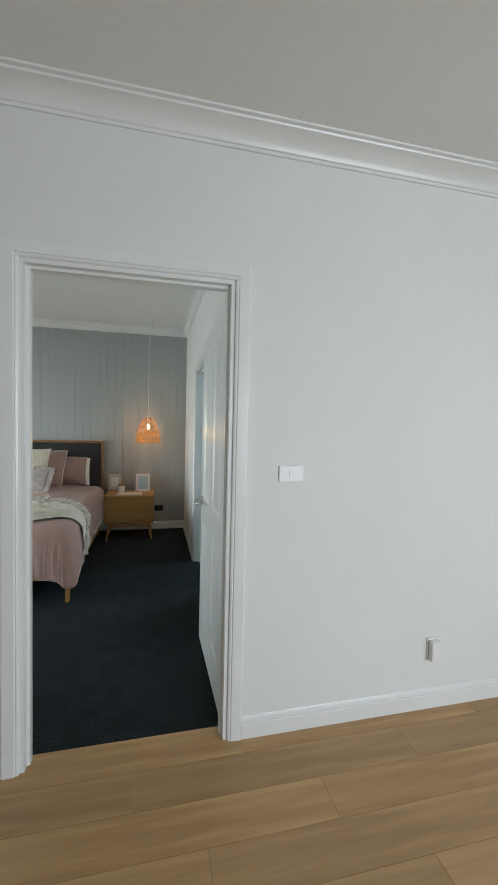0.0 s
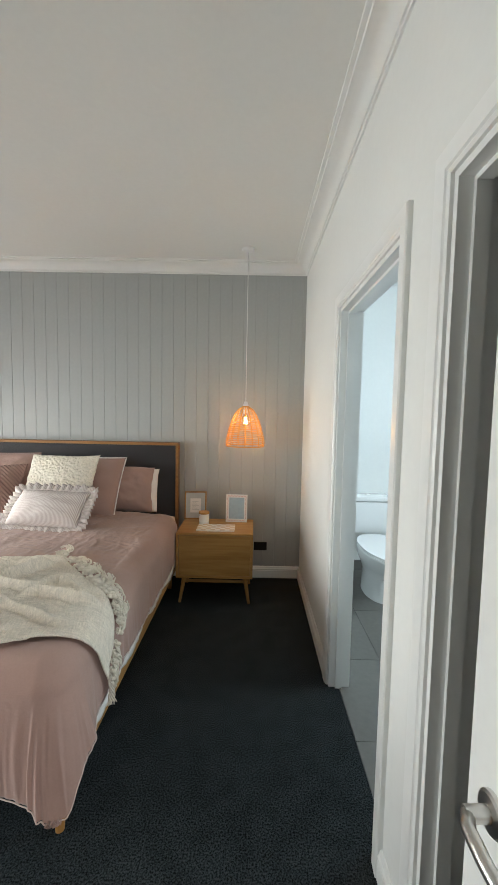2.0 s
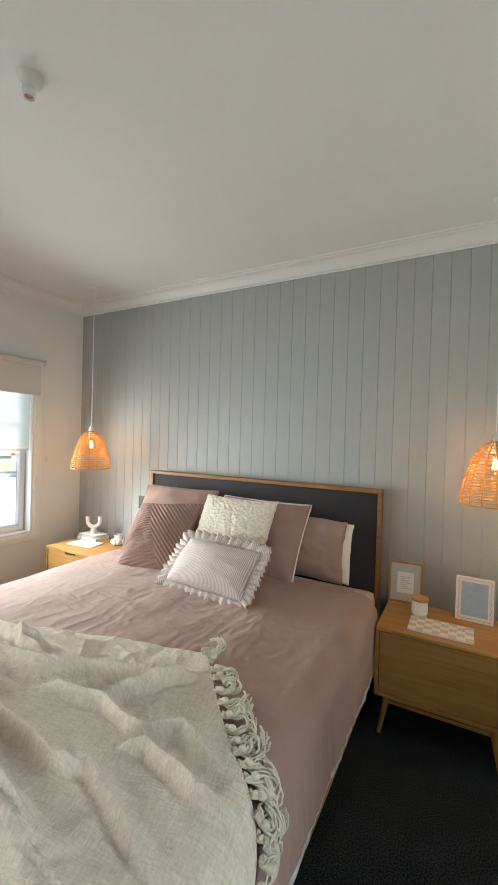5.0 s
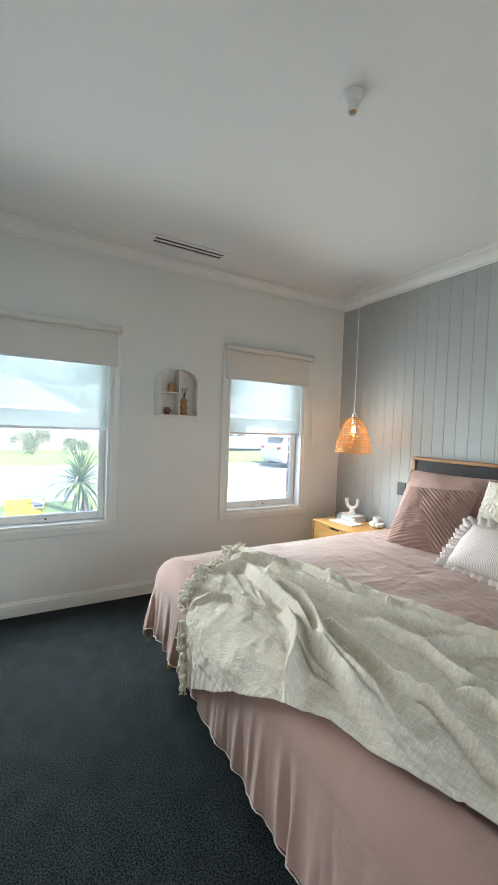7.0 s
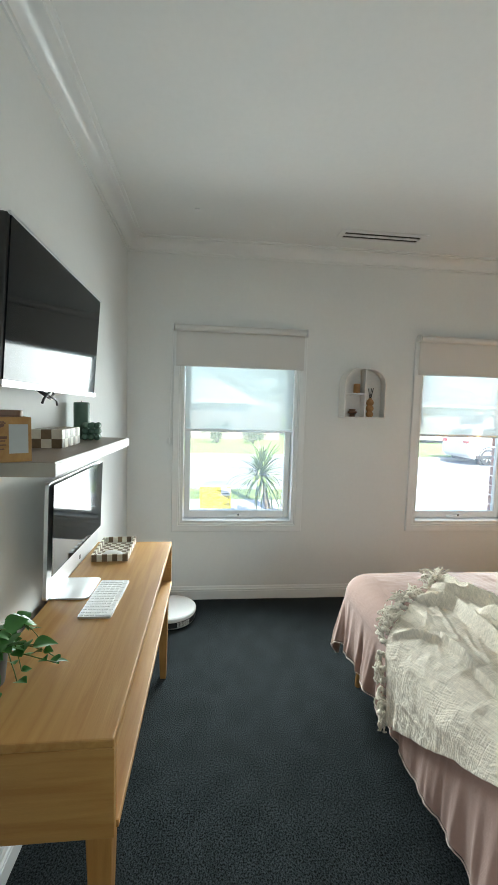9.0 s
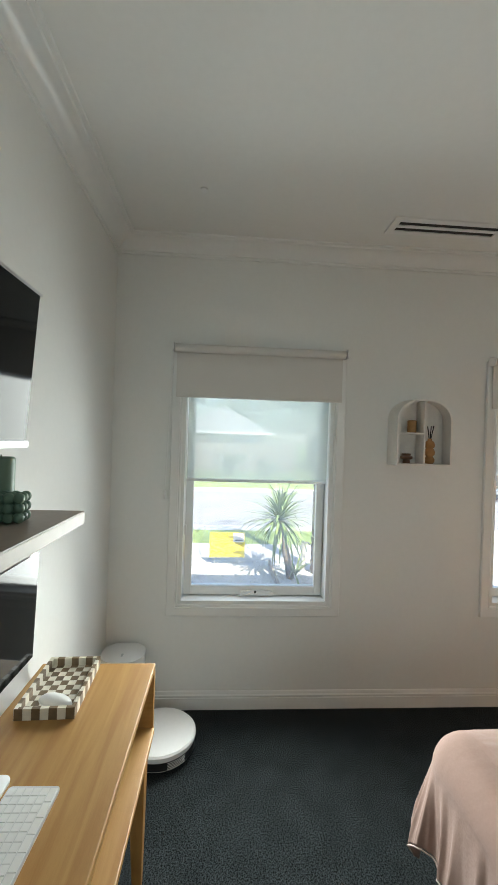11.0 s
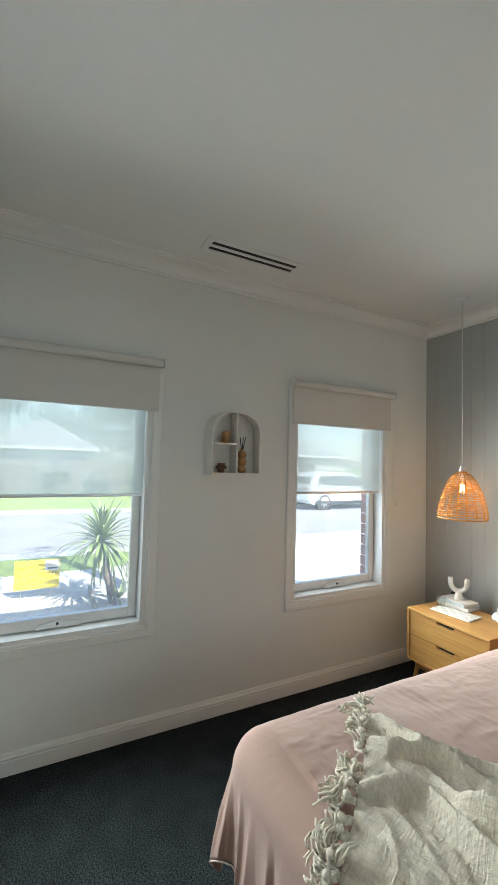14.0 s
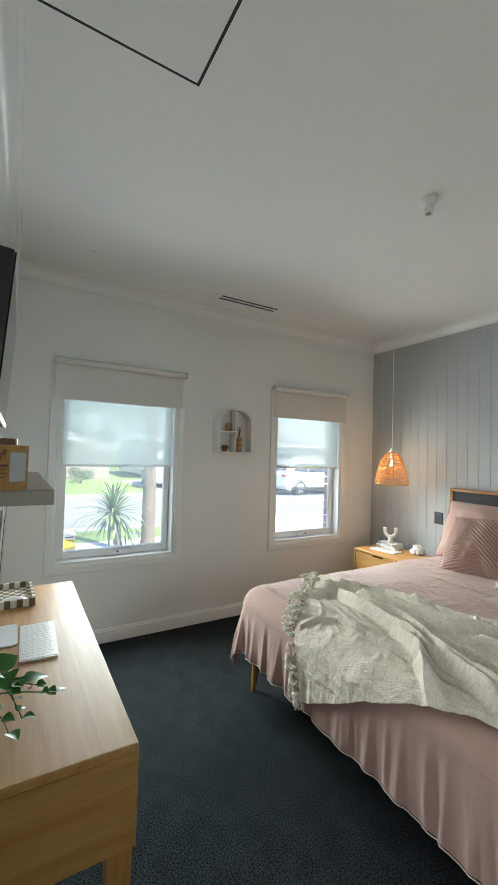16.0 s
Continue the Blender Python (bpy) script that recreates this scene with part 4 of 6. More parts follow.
cloth("cloth", throw_at, 360, 220, CREAM, throw, thick=0.006)
rng = random.Random(4)
for u, sgn in ((0.0, -1), (1.0, 1)):
    for k in range(22):
        v = (k + 0.5) / 22
        bm = bmesh.new()
        p0 = throw_flat(u, v)
        out = (p0 - throw_flat(u - sgn * 0.05, v)).normalized()
        swing = rng.uniform(-0.5, 0.5) + (0.5 * sgn if v > 0.85 else 0.0)
        out = Vector((out.x * math.cos(swing) - out.y * math.sin(swing), out.x * math.sin(swing) + out.y * math.cos(swing)))
        curl, length, heap = rng.choice((-1, 1)) * rng.uniform(0.08, 0.42), rng.uniform(0.8, 1.1), rng.uniform(0.0, 0.012)
        for strand in range(11):
            pts, q, dirn = [], p0.copy(), out.copy()
            phase, loose = rng.uniform(0, 6.28), rng.uniform(0.7, 1.3)
            for s in range(12):
                # four twisted plies held by the knot, then loose ends that part and curl
                wide = 0.0075 if s < 2 else 0.0045 if s < 4 else 0.0085 + 0.0010 * (s - 4) * loose
                side = math.sin(phase + s * 0.75) * wide
                rise = (math.cos(phase + s * 0.75) + 1) * wide * 0.8
                pts.append(over(q.x - dirn.y * side, q.y + dirn.x * side, 0.016 + heap + rise))
                bend = curl * (0.4 if s < 4 else 1.0) + rng.uniform(-0.15, 0.15)
                dirn = Vector((dirn.x * math.cos(bend) - dirn.y * math.sin(bend), dirn.x * math.sin(bend) + dirn.y * math.cos(bend)))
                q = q + dirn * 0.0098 * length
            tube(pts, 0.0036, 5, bm, taper=0.0028)
        kp = over(p0.x + out.x * 0.022, p0.y + out.y * 0.022, 0.030 + heap)
        bmesh.ops.create_uvsphere(bm, u_segments=10, v_segments=7, radius=0.0105, matrix=Matrix.Translation(kp) @ Matrix.Diagonal((1.15, 1.0, 0.85, 1)))
        part("tassel", bm, FRINGE, throw, "knotted cream tassel" if k == 0 else "", smooth=True)


def cushion_mesh(w, h, t, seed=0, wrinkle=0.012, n=44, crown=0.50):
    bm = bmesh.new()
    grid = {}
    for side in (1, -1):
        for i in range(n + 1):
            for j in range(n + 1):
                u, v = -1 + 2 * i / n, -1 + 2 * j / n
                rim = i in (0, n) or j in (0, n)
                if rim and side < 0:
                    grid[side, i, j] = grid[1, i, j]
                    continue
                x = w / 2 * u * (1 - 0.035 * (1 - v * v)) 
                z = h / 2 * v * (1 - 0.035 * (1 - u * u))
                puff = max(0.0, (1 - u ** 2) * (1 - v ** 2)) ** crown
                y = side * t / 2 * puff
                wr = noise.noise(Vector((u * 2.4 + seed, v * 2.4, side * 3.0))) * wrinkle + noise.noise(Vector((u * 6 + seed, v * 5, side * 7.0))) * wrinkle * 0.5
                pull = math.sin((abs(u) - abs(v)) * 9 + seed) * 0.004 * max(abs(u), abs(v)) ** 4
                y += side * (wr + pull) * (1 - max(abs(u), abs(v)) ** 6)
                sag = 0.012 * noise.noise(Vector((u * 1.5, v * 1.5, seed + 11.0)))
                grid[side, i, j] = bm.verts.new((x + sag, y, z + sag * 0.7))
        for i in range(n):
            for j in range(n):
                q = [grid[side, i, j], grid[side, i + 1, j], grid[side, i + 1, j + 1], grid[side, i, j + 1]]
                bm.faces.new(q if side > 0 else q[::-1])
    return bm


def piping(w, h, r=0.005):
    pts = []
    for k in range(80):
        s = k / 80 * 4
        e, f = int(s), s - int(s)
        u, v = ((-1 + 2 * f, -1), (1, -1 + 2 * f), (1 - 2 * f, 1), (-1, 1 - 2 * f))[e]
        pts.append((w / 2 * u * (1 - 0.035 * (1 - v * v)), 0, h / 2 * v * (1 - 0.035 * (1 - u * u))))
    return tube(pts + pts[:1], r, 6)


def pillow(name, label, w, h, t, material, m, seed, wrinkle=0.012, group=""):
    th = thing(name, label, "cushion", m, group)
    part("cover", cushion_mesh(w, h, t, seed, wrinkle), material, th, smooth=True)
    return th


def standing(x, y, z, h, lean, turn, roll=0):
    """A pillow resting on its lower edge at (x, y, z), leaning back."""
    return Matrix.Translation((x, y, z)) @ Matrix.Rotation(radians(turn), 4, "Z") @ Matrix.Rotation(radians(-lean), 4, "X") @ Matrix.Rotation(radians(roll), 4, "Y") @ Matrix.Translation((0, 0, h / 2))


TOPZ = BZ - 0.005
p = pillow("euro_pillow", "large dusty pink pillow leaning on the headboard", 0.66, 0.50, 0.19, PINK, standing(-2.05, 5.36, TOPZ, 0.50, 27, 2), 1, group="pink pillows")
part("piping", piping(0.66, 0.50), PINK, p)
p = pillow("euro_pillow", "large dusty pink pillow behind the boucle cushion", 0.66, 0.51, 0.19, PINK, standing(-1.33, 5.27, TOPZ, 0.51, 33, -2), 5, group="pink pillows")
part("piping", piping(0.66, 0.51), LINEN, p, "pale piping")
p = pillow("sleeping_pillow", "dusty pink pillow with a white pillow showing at its open end", 0.50, 0.37, 0.18, PINK, standing(-1.01, 5.44, TOPZ, 0.37, 18, -3), 8, group="pink pillows")
part("inner_pillow", cushion_mesh(0.52, 0.36, 0.16, 8.5), LINEN, p, "white pillow inside", smooth=True, at=pose(0.022, 0.03, 0))
p = thing("boucle_cushion", "cream boucle square cushion", "cushion", standing(-1.40, 5.10, TOPZ, 0.52, 27, -2, 0))
curl = cushion_mesh(0.52, 0.52, 0.15, 3, 0.008, n=120)
for v in curl.verts:
    v.co += Vector((0, 1 if v.co.y > 0 else -1, 0)) * 0.0065 * noise.noise(v.co * 62) + Vector((1, 0, 1)) * 0.004 * noise.noise(v.co * 48 + Vector((5, 5, 5)))
part("cover", curl, BOUCLE, p, smooth=True)
p = thing("quilted_cushion", "dusty pink cushion with diagonal stitched ribs", "cushion", standing(-1.86, 4.99, TOPZ, 0.50, 42, 8, -4))
ribs = cushion_mesh(0.47, 0.50, 0.18, 2, 0.010, n=110)
for v in ribs.verts:
    # ribs run in two directions that meet along a slanted seam
    seam = v.co.x * 0.9 + v.co.z * 0.45 + 0.02
    wave = math.sin((v.co.x + v.co.z) * 210) if seam > 0 else math.sin((v.co.x * 0.25 - v.co.z) * 290)
    v.co.y += (1 if v.co.y > 0 else -1) * 0.0042 * wave * min(1, abs(v.co.y) * 30) * min(1, abs(seam) * 60)
part("cover", ribs, PINKRIB, p, smooth=True)
p = thing("frilled_cushion", "small striped lumbar cushion with a gathered frill", "cushion", standing(-1.335, 4.835, TOPZ + 0.045, 0.28, 46, -2, 1))
STRIPE = mat("ticking_stripe", (0.70, 0.62, 0.585), 0.85, grain=0.02, stain=0.02)
sn, sl = STRIPE.node_tree.nodes, STRIPE.node_tree.links
sw, sc, sx = sn.new("ShaderNodeTexWave"), sn.new("ShaderNodeTexCoord"), sn.new("ShaderNodeMix")
sw.inputs["Scale"].default_value, sw.bands_direction = 38, "X"
sx.data_type = "RGBA"
sl.new(sc.outputs["Object"], sw.inputs["Vector"]), sl.new(sw.outputs["Fac"], sx.inputs["Factor"])
sx.inputs[6].default_value, sx.inputs[7].default_value = (0.76, 0.70, 0.66, 1), (0.50, 0.41, 0.38, 1)
sl.new(sx.outputs[2], sn["Principled BSDF"].inputs["Base Color"])
part("cover", cushion_mesh(0.49, 0.28, 0.19, 7, 0.008), STRIPE, p, "striped linen cover", smooth=True)
bm = bmesh.new()
ring = []
for k in range(240):
    s = k / 240 * 4
    e, f = int(s), s - int(s)
    u, v = ((-1 + 2 * f, -1), (1, -1 + 2 * f), (1 - 2 * f, 1), (-1, 1 - 2 * f))[e]
    c = Vector((0.49 / 2 * u * (1 - 0.035 * (1 - v * v)), 0, 0.28 / 2 * v * (1 - 0.035 * (1 - u * u))))
    o = Vector((u ** 3, 0, v ** 3)).normalized()
    row = [bm.verts.new(c + o * (0.062 * q) + Vector((0, 1, 0)) * (0.014 * q * math.sin(k * 1.15) + 0.008 * q * math.sin(k * 0.47))) for q in (0, 0.35, 0.7, 1)]
    ring.append(row)
for k in range(240):
    a, b = ring[k], ring[(k + 1) % 240]
    for j in range(3):
        bm.faces.new((a[j], a[j + 1], b[j + 1], b[j]))
fr = part("frill", bm, STRIPE, p, "striped gathered frill", smooth=True)
fr.modifiers.new("thickness", "SOLIDIFY").thickness = 0.003


# ---- bedside tables and pendant lamps ----
def bedside(x, label, drawers):
    """Honey oak bedside table on splayed legs; x is its middle, its back to the bed wall."""
    t = thing("bedside_table", label, "bedside table", pose(x, 5.45, 0), "bedside tables")
    w, d, z0, z1 = 0.585, 0.42, 0.205, 0.555
    part("top", box(-w / 2, w / 2, -d / 2, d / 2, z1 - 0.018, z1), OAK, t, bevel=0.004)
    part("bottom_panel", box(-w / 2, w / 2, -d / 2, d / 2, z0, z0 + 0.018), OAK, t, bevel=0.003)
    for a in (-w / 2, w / 2 - 0.018):
        part("side_panel", box(a, a + 0.018, -d / 2, d / 2, z0 + 0.018, z1 - 0.018), OAKY, t)
    part("back_panel", box(-w / 2 + 0.018, w / 2 - 0.018, d / 2 - 0.012, d / 2, z0 + 0.018, z1 - 0.018), OAK, t)
    hh = (z1 - z0 - 0.036 - 0.004 * (drawers + 1)) / drawers
    for k in range(drawers):
        a = z0 + 0.018 + 0.004 + k * (hh + 0.004)
        # a notch at the top edge of the drawer front serves as the pull
        hw = w / 2 - 0.022
        notch = 0.055 if drawers > 1 else 0.0
        out = [(-hw, a), (hw, a), (hw, a + hh), (-hw, a + hh)] if not notch else [(-hw, a), (hw, a), (hw, a + hh), (notch + 0.012, a + hh), (notch, a + hh - 0.018), (-notch, a + hh - 0.018), (-notch - 0.012, a + hh), (-hw, a + hh)]
        dr = part("drawer", prism(out, 0, 0.02, m=pose(0, -d / 2 + 0.026, 0, 90, 0, 0)), OAK, t, "oak drawer front with a notched pull" if notch else "plain oak drawer front")
        if notch:
            # dark strip behind the notch, its shade put into the colour
            part("recess", box(-notch - 0.01, notch + 0.01, -d / 2 + 0.027, -d / 2 + 0.030, a + hh - 0.025, a + hh + 0.002), DOWN, dr)
    for sx in (-1, 1):
        for sy in (-1, 1):
            part("leg", tapered(sx * (w / 2 - 0.06), sy * (d / 2 - 0.05), 0, z0, 0.010, 0.018, (sx * 0.035, sy * 0.02)), OAKZ, t, "splayed tapered leg", smooth=40)
    for sy in (-1, 1):
        part("stretcher", box(-w / 2 + 0.05, w / 2 - 0.05, sy * (d / 2 - 0.05) - 0.009, sy * (d / 2 - 0.05) + 0.009, 0.155, 0.175), OAK, t, bevel=0.003)
    return t


bedside(-0.232, "honey oak one-drawer bedside table on splayed legs beside the bed", 1)
bedside(-2.90, "honey oak two-drawer bedside table under the window side lamp", 2)


def pendant(x, y, zt=1.52, label=""):
    """A woven rattan dome on a cord, with a bare filament bulb."""
    t = thing("pendant_lamp", label, "pendant lamp", pose(x, y, HC), "bedside pendant lamps")
    part("ceiling_rose", lathe([(0, 0), (0.048, 0), (0.048, -0.014), (0.042, -0.02), (0.008, -0.022), (0, -0.022)], 28), PLASTIC, t, smooth=40)
    part("cord", tube([(0, 0, -0.02), (0, 0, zt - HC + 0.02)], 0.003, 8), CORD, t, smooth=True)
    z = zt - HC
    part("lamp_holder", lathe([(0, 0.035), (0.012, 0.035), (0.016, 0.02), (0.024, 0.0), (0.024, -0.012), (0.018, -0.014), (0.018, -0.06), (0, -0.06)], 24), SATIN, t, "silver lamp holder", smooth=40, at=pose(0, 0, z))
    dome = [(0.024, -0.006), (0.056, -0.026), (0.086, -0.066), (0.108, -0.116), (0.126, -0.168), (0.140, -0.220), (0.149, -0.265), (0.152, -0.295), (0.148, -0.312)]

    def radius(h):
        for (r0, h0), (r1, h1) in zip(dome, dome[1:]):
            if h >= h1:
                return r0 + (r1 - r0) * (h0 - h) / (h0 - h1)
        return dome[-1][0]
    def ring(r, hh, thick, k, wave=0.0):
        rg = random.Random(k)
        pts = [((r + wave * math.sin(9 * a + k * math.pi)) * math.cos(a), (r + wave * math.sin(9 * a + k * math.pi)) * math.sin(a), hh + wave * 0.7 * rg.uniform(-1, 1)) for a in (2 * math.pi * i / 48 for i in range(49))]
        return tube(pts, thick, 5, ends=False)
    sh = part("shade", ring(0.149, -0.314, 0.005, 99), RATTAN, t, "open woven rattan shade", smooth=True, at=pose(0, 0, z))
    part("rim", ring(0.025, -0.005, 0.005, 98), RATTAN, sh, smooth=True)
    h, k = -0.010, 0
    while h > -0.306:
        part("cane_ring", ring(radius(h), h, 0.0024, k, 0.0016), RATTAN, sh, smooth=True)
        h, k = h - 0.0150, k + 1
    for i in range(16):
        a = 2 * math.pi * i / 16
        part("rib", tube([(r * math.cos(a), r * math.sin(a), hh) for r, hh in dome], 0.0032, 6), RATTAN, sh, smooth=True)
    bulb = part("bulb", lathe([(0.012, -0.06), (0.016, -0.075), (0.028, -0.10), (0.031, -0.125), (0.027, -0.148), (0.014, -0.165), (0, -0.168)], 20), JAR, t, "clear filament bulb", smooth=True, at=pose(0, 0, z))
    bulb.visible_shadow = False
    bm = bmesh.new()
    for i in range(5):
        a = 2 * math.pi * i / 5
        tube([(0.007 * math.cos(a), 0.007 * math.sin(a), -0.085), (0.013 * math.cos(a), 0.013 * math.sin(a), -0.14)], 0.0022, 6, bm)
    part("filament", bm, FILAMENT, bulb, "glowing filament")
    lamp = new("pendant_light", bpy.data.lights.new("pendant_light", "POINT"))
    lamp.data.energy, lamp.data.color, lamp.data.shadow_soft_size = 0.80, (1.0, 0.53, 0.17), 0.009
    lamp.matrix_world = pose(x, y, zt - 0.185)
    return t


pendant(-0.018, 5.44, 1.522, "woven rattan pendant lamp lit beside the bed")
pendant(-2.905, 5.43, 1.522, "woven rattan pendant lamp lit near the window")

# ---- desk wall ----
desk = thing("desk", "long honey oak desk with an open drawer tier and tapered legs", "desk")
KX0, KX1, KY0, KY1, KZ = -2.585, -1.255, YD + 0.03, 2.575, 0.763
part("desktop", box(KX0, KX1, KY0, KY1, KZ - 0.022, KZ), OAK, desk, bevel=0.004)
TIER = 0.238
for a in (KX0, KX1 - 0.022):
    part("side_panel", box(a, a + 0.022, KY0, KY1, KZ - TIER, KZ - 0.022), OAKY, desk, bevel=0.002)
part("shelf_panel", box(KX0 + 0.022, KX1 - 0.022, KY0, KY1 + 0.006, KZ - TIER, KZ - TIER + 0.020), OAK, desk, bevel=0.004)
part("back_panel", box(KX0 + 0.022, KX1 - 0.022, KY0, KY0 + 0.012, KZ - TIER + 0.020, KZ - 0.022), OAK, desk)
for a in (KX0 + 0.44, KX1 - 0.46):
    part("divider", box(a, a + 0.018, KY0 + 0.012, KY1 - 0.06, KZ - TIER + 0.020, KZ - 0.022), OAKY, desk)
for x, lean in ((KX0 + 0.10, -0.06), (KX1 - 0.035, 0.0)):
    for y in (KY0 + 0.05, KY1 - 0.035):
        bm, rings = bmesh.new(), []
        for z, half, k in ((0, 0.016, 1.0), (KZ - TIER, 0.030, 0.0)):
            rings.append([bm.verts.new((x + lean * k + dx * half, y + dy * half, z)) for dx, dy in ((-1, -1), (1, -1), (1, 1), (-1, 1))])
        bm.faces.new(rings[0][::-1]), bm.faces.new(rings[1])
        for i in range(4):
            bm.faces.new((rings[0][i], rings[0][(i + 1) % 4], rings[1][(i + 1) % 4], rings[1][i]))
        part("leg", bm, OAKZ, desk, "square tapered oak leg", bevel=0.005)

shelf = thing("wall_shelf", "thick pale floating shelf on the wall below the television", "shelf")
part("board", box(-2.36, -1.448, YD, 2.385, 1.311, 1.347), PALE, shelf, bevel=0.002)
part("top_veneer", box(-2.358, -1.450, YD + 0.002, 2.383, 1.347, 1.350), SHELFTOP, shelf, "taupe top face")

tv = thing("television", "wall-mounted television with a thin silver edge, switched off", "television", Matrix.Translation((-1.868, 2.262, 1.752)) @ Matrix.Rotation(radians(-4), 4, "X"))
part("housing", box(-0.412, 0.398, -0.045, -0.004, -0.212, 0.212), BLACK, tv, bevel=0.006)
part("screen", box(-0.402, 0.388, -0.004, 0.0, -0.196, 0.206), SCREEN, tv, "dark glossy screen")
part("bezel", box(-0.412, 0.398, -0.004, 0.003, -0.214, -0.1965), SATIN, tv, "silver lower bezel")
part("top_edge", box(-0.412, 0.398, -0.004, 0.002, 0.2065, 0.214), SATIN, tv)
part("bracket", box(-0.12, 0.12, -0.105, -0.045, -0.10, 0.10), BLACK, tv, "black wall bracket")


# ---- things on the bedside tables ----
BT = 0.555


def picture_frame(label, m, w, h, border, outer, inner, depth=0.014, wavy=False):
    """A small frame leaning back on its strut."""
    t = thing("photo_frame", label, "photo frame", m)
    bm = bmesh.new()
    for a, b, c, d in ((-w / 2, w / 2, 0, border), (-w / 2, w / 2, h - border, h), (-w / 2, -w / 2 + border, border, h - border), (w / 2 - border, w / 2, border, h - border)):
        box(a, b, -depth, 0, c, d, bm)
    part("frame", bm, outer, t)
    part("picture", box(-w / 2 + border, w / 2 - border, -depth * 0.5, -0.002, border, h - border), inner, t)
    part("strut", box(-0.02, 0.02, 0.001, 0.004, 0.0, h * 0.8), BLACK, t)
    if wavy:
        wv = mat("pink_wavy_trim", (0.66, 0.36, 0.30), 0.5)
        bm = bmesh.new()
        q = border / 2
        for (x0, z0), (x1, z1) in zip(((-w / 2 + q, q), (w / 2 - q, q), (w / 2 - q, h - q), (-w / 2 + q, h - q)), ((w / 2 - q, q), (w / 2 - q, h - q), (-w / 2 + q, h - q), (-w / 2 + q, q))):
            n, dx, dz = 40, x1 - x0, z1 - z0
            ln = math.hypot(dx, dz)
            tube([(x0 + dx * k / n - dz / ln * 0.0035 * math.sin(k * 0.95), -depth - 0.0006, z0 + dz * k / n + dx / ln * 0.0035 * math.sin(k * 0.95)) for k in range(n + 1)], 0.0018, 5, bm)
        part("wavy_trim", bm, wv, t, "pink wavy trim")
    return t


f1 = picture_frame("oak photo frame with a small pale print in a mount", pose(-0.435, 5.64, BT, -8, 0, 4), 0.185, 0.235, 0.011, OAKZ, MOUNT)
part("print", box(-0.045, 0.045, -0.0085, -0.0072, 0.055, 0.175), PAPER, f1, "small white printed card")
bm = bmesh.new()
for k in range(7):
    box(-0.028, 0.028 - 0.012 * (k % 3), -0.0092, -0.0086, 0.08 + 0.011 * k, 0.083 + 0.011 * k, bm)
part("printed_lines", bm, MOUNT, f1)
f2 = picture_frame("white photo frame with a pink wavy border and a blue card", pose(-0.082, 5.575, BT, -9, 0, -2), 0.178, 0.228, 0.026, LINEN, mat("pale_blue_card", (0.36, 0.46, 0.52), 0.35), wavy=True)

jar = thing("candle", "white jar candle with a wooden lid and paper label", "candle", pose(-0.342, 5.49, BT))
part("glass", lathe([(0, 0), (0.036, 0), (0.041, 0.006), (0.041, 0.088), (0.038, 0.088), (0.038, 0.01), (0, 0.008)], 32), CERAMIC, jar, smooth=40)
part("lid", lathe([(0, 0.088), (0.043, 0.088), (0.044, 0.092), (0.044, 0.101), (0.042, 0.104), (0, 0.104)], 32), OAK, jar, "round wooden lid", smooth=40)
part("label_patch", lathe([(0.0414, 0.025), (0.0414, 0.07)], 32), PAPER, jar, "plain white label")


def checker(name, label, category, m, w, d, h, nx, ny, mats, edge=0.0):
    """A flat board or box whose top is laid with alternating squares."""
    t = thing(name, label, category, m)
    part("body", box(-w / 2, w / 2, -d / 2, d / 2, 0, h), mats[0], t, bevel=0.002)
    sx, sy = (w - 2 * edge) / nx, (d - 2 * edge) / ny
    me = None
    for i in range(nx):
        for j in range(ny):
            if (i + j) % 2:
                at = pose(-w / 2 + edge + sx * (i + 0.5), -d / 2 + edge + sy * (j + 0.5), h)
                if me is None:
                    me = part("square", box(-sx / 2 * 0.96, sx / 2 * 0.96, -sy / 2 * 0.96, sy / 2 * 0.96, 0, 0.0015), mats[1], t, at=at).data
                else:
                    o = new("square", me)
                    o.parent, o.matrix_basis = t, at
    return t


TAN = mat("tan_check", (0.62, 0.50, 0.38), 0.55, grain=0.08)
WHITECHECK = mat("white_check", (0.76, 0.74, 0.70), 0.4, grain=0.03)
checker("checkered_tray", "flat white and tan checkered tray on the bedside table", "tray", pose(-0.233, 5.375, BT, 0, 0, 0), 0.295, 0.17, 0.010, 8, 5, (WHITECHECK, TAN))
checker("checkered_pad", "flat white checkered board on the bedside table", "tray", pose(-2.965, 5.44, BT, 0, 0, 6), 0.27, 0.15, 0.008, 8, 5, (WHITECHECK, mat("grey_check", (0.60, 0.58, 0.55), 0.4)))

for k, (wd, dp, th, tn, lab) in enumerate(((0.22, 0.155, 0.026, 4, "white hardback book lying under another"), (0.205, 0.145, 0.022, -5, "white book lying on top of a pile"))):
    b = thing("book", lab, "book", pose(-3.05, 5.60, BT + 0.0265 * k, 0, 0, tn), "books on the bedside table")
    part("cover", box(-wd / 2, wd / 2, -dp / 2, dp / 2, 0, 0.0025), LINEN, b)
    part("top_cover", box(-wd / 2, wd / 2, -dp / 2, dp / 2, th - 0.0025, th), LINEN, b)
    part("spine", box(-wd / 2, wd / 2, -dp / 2 - 0.002, -dp / 2 + 0.001, 0, th), MOUNT if k else LINEN, b)
    part("pages", box(-wd / 2 + 0.004, wd / 2 - 0.004, -dp / 2 + 0.001, dp / 2 - 0.004, 0.0025, th - 0.0025), PAPER, b)
vase = thing("ceramic_ornament", "matte white forked ceramic ornament standing on books", "ornament", pose(-3.05, 5.60, BT + 0.0485, 0, 0, 35))
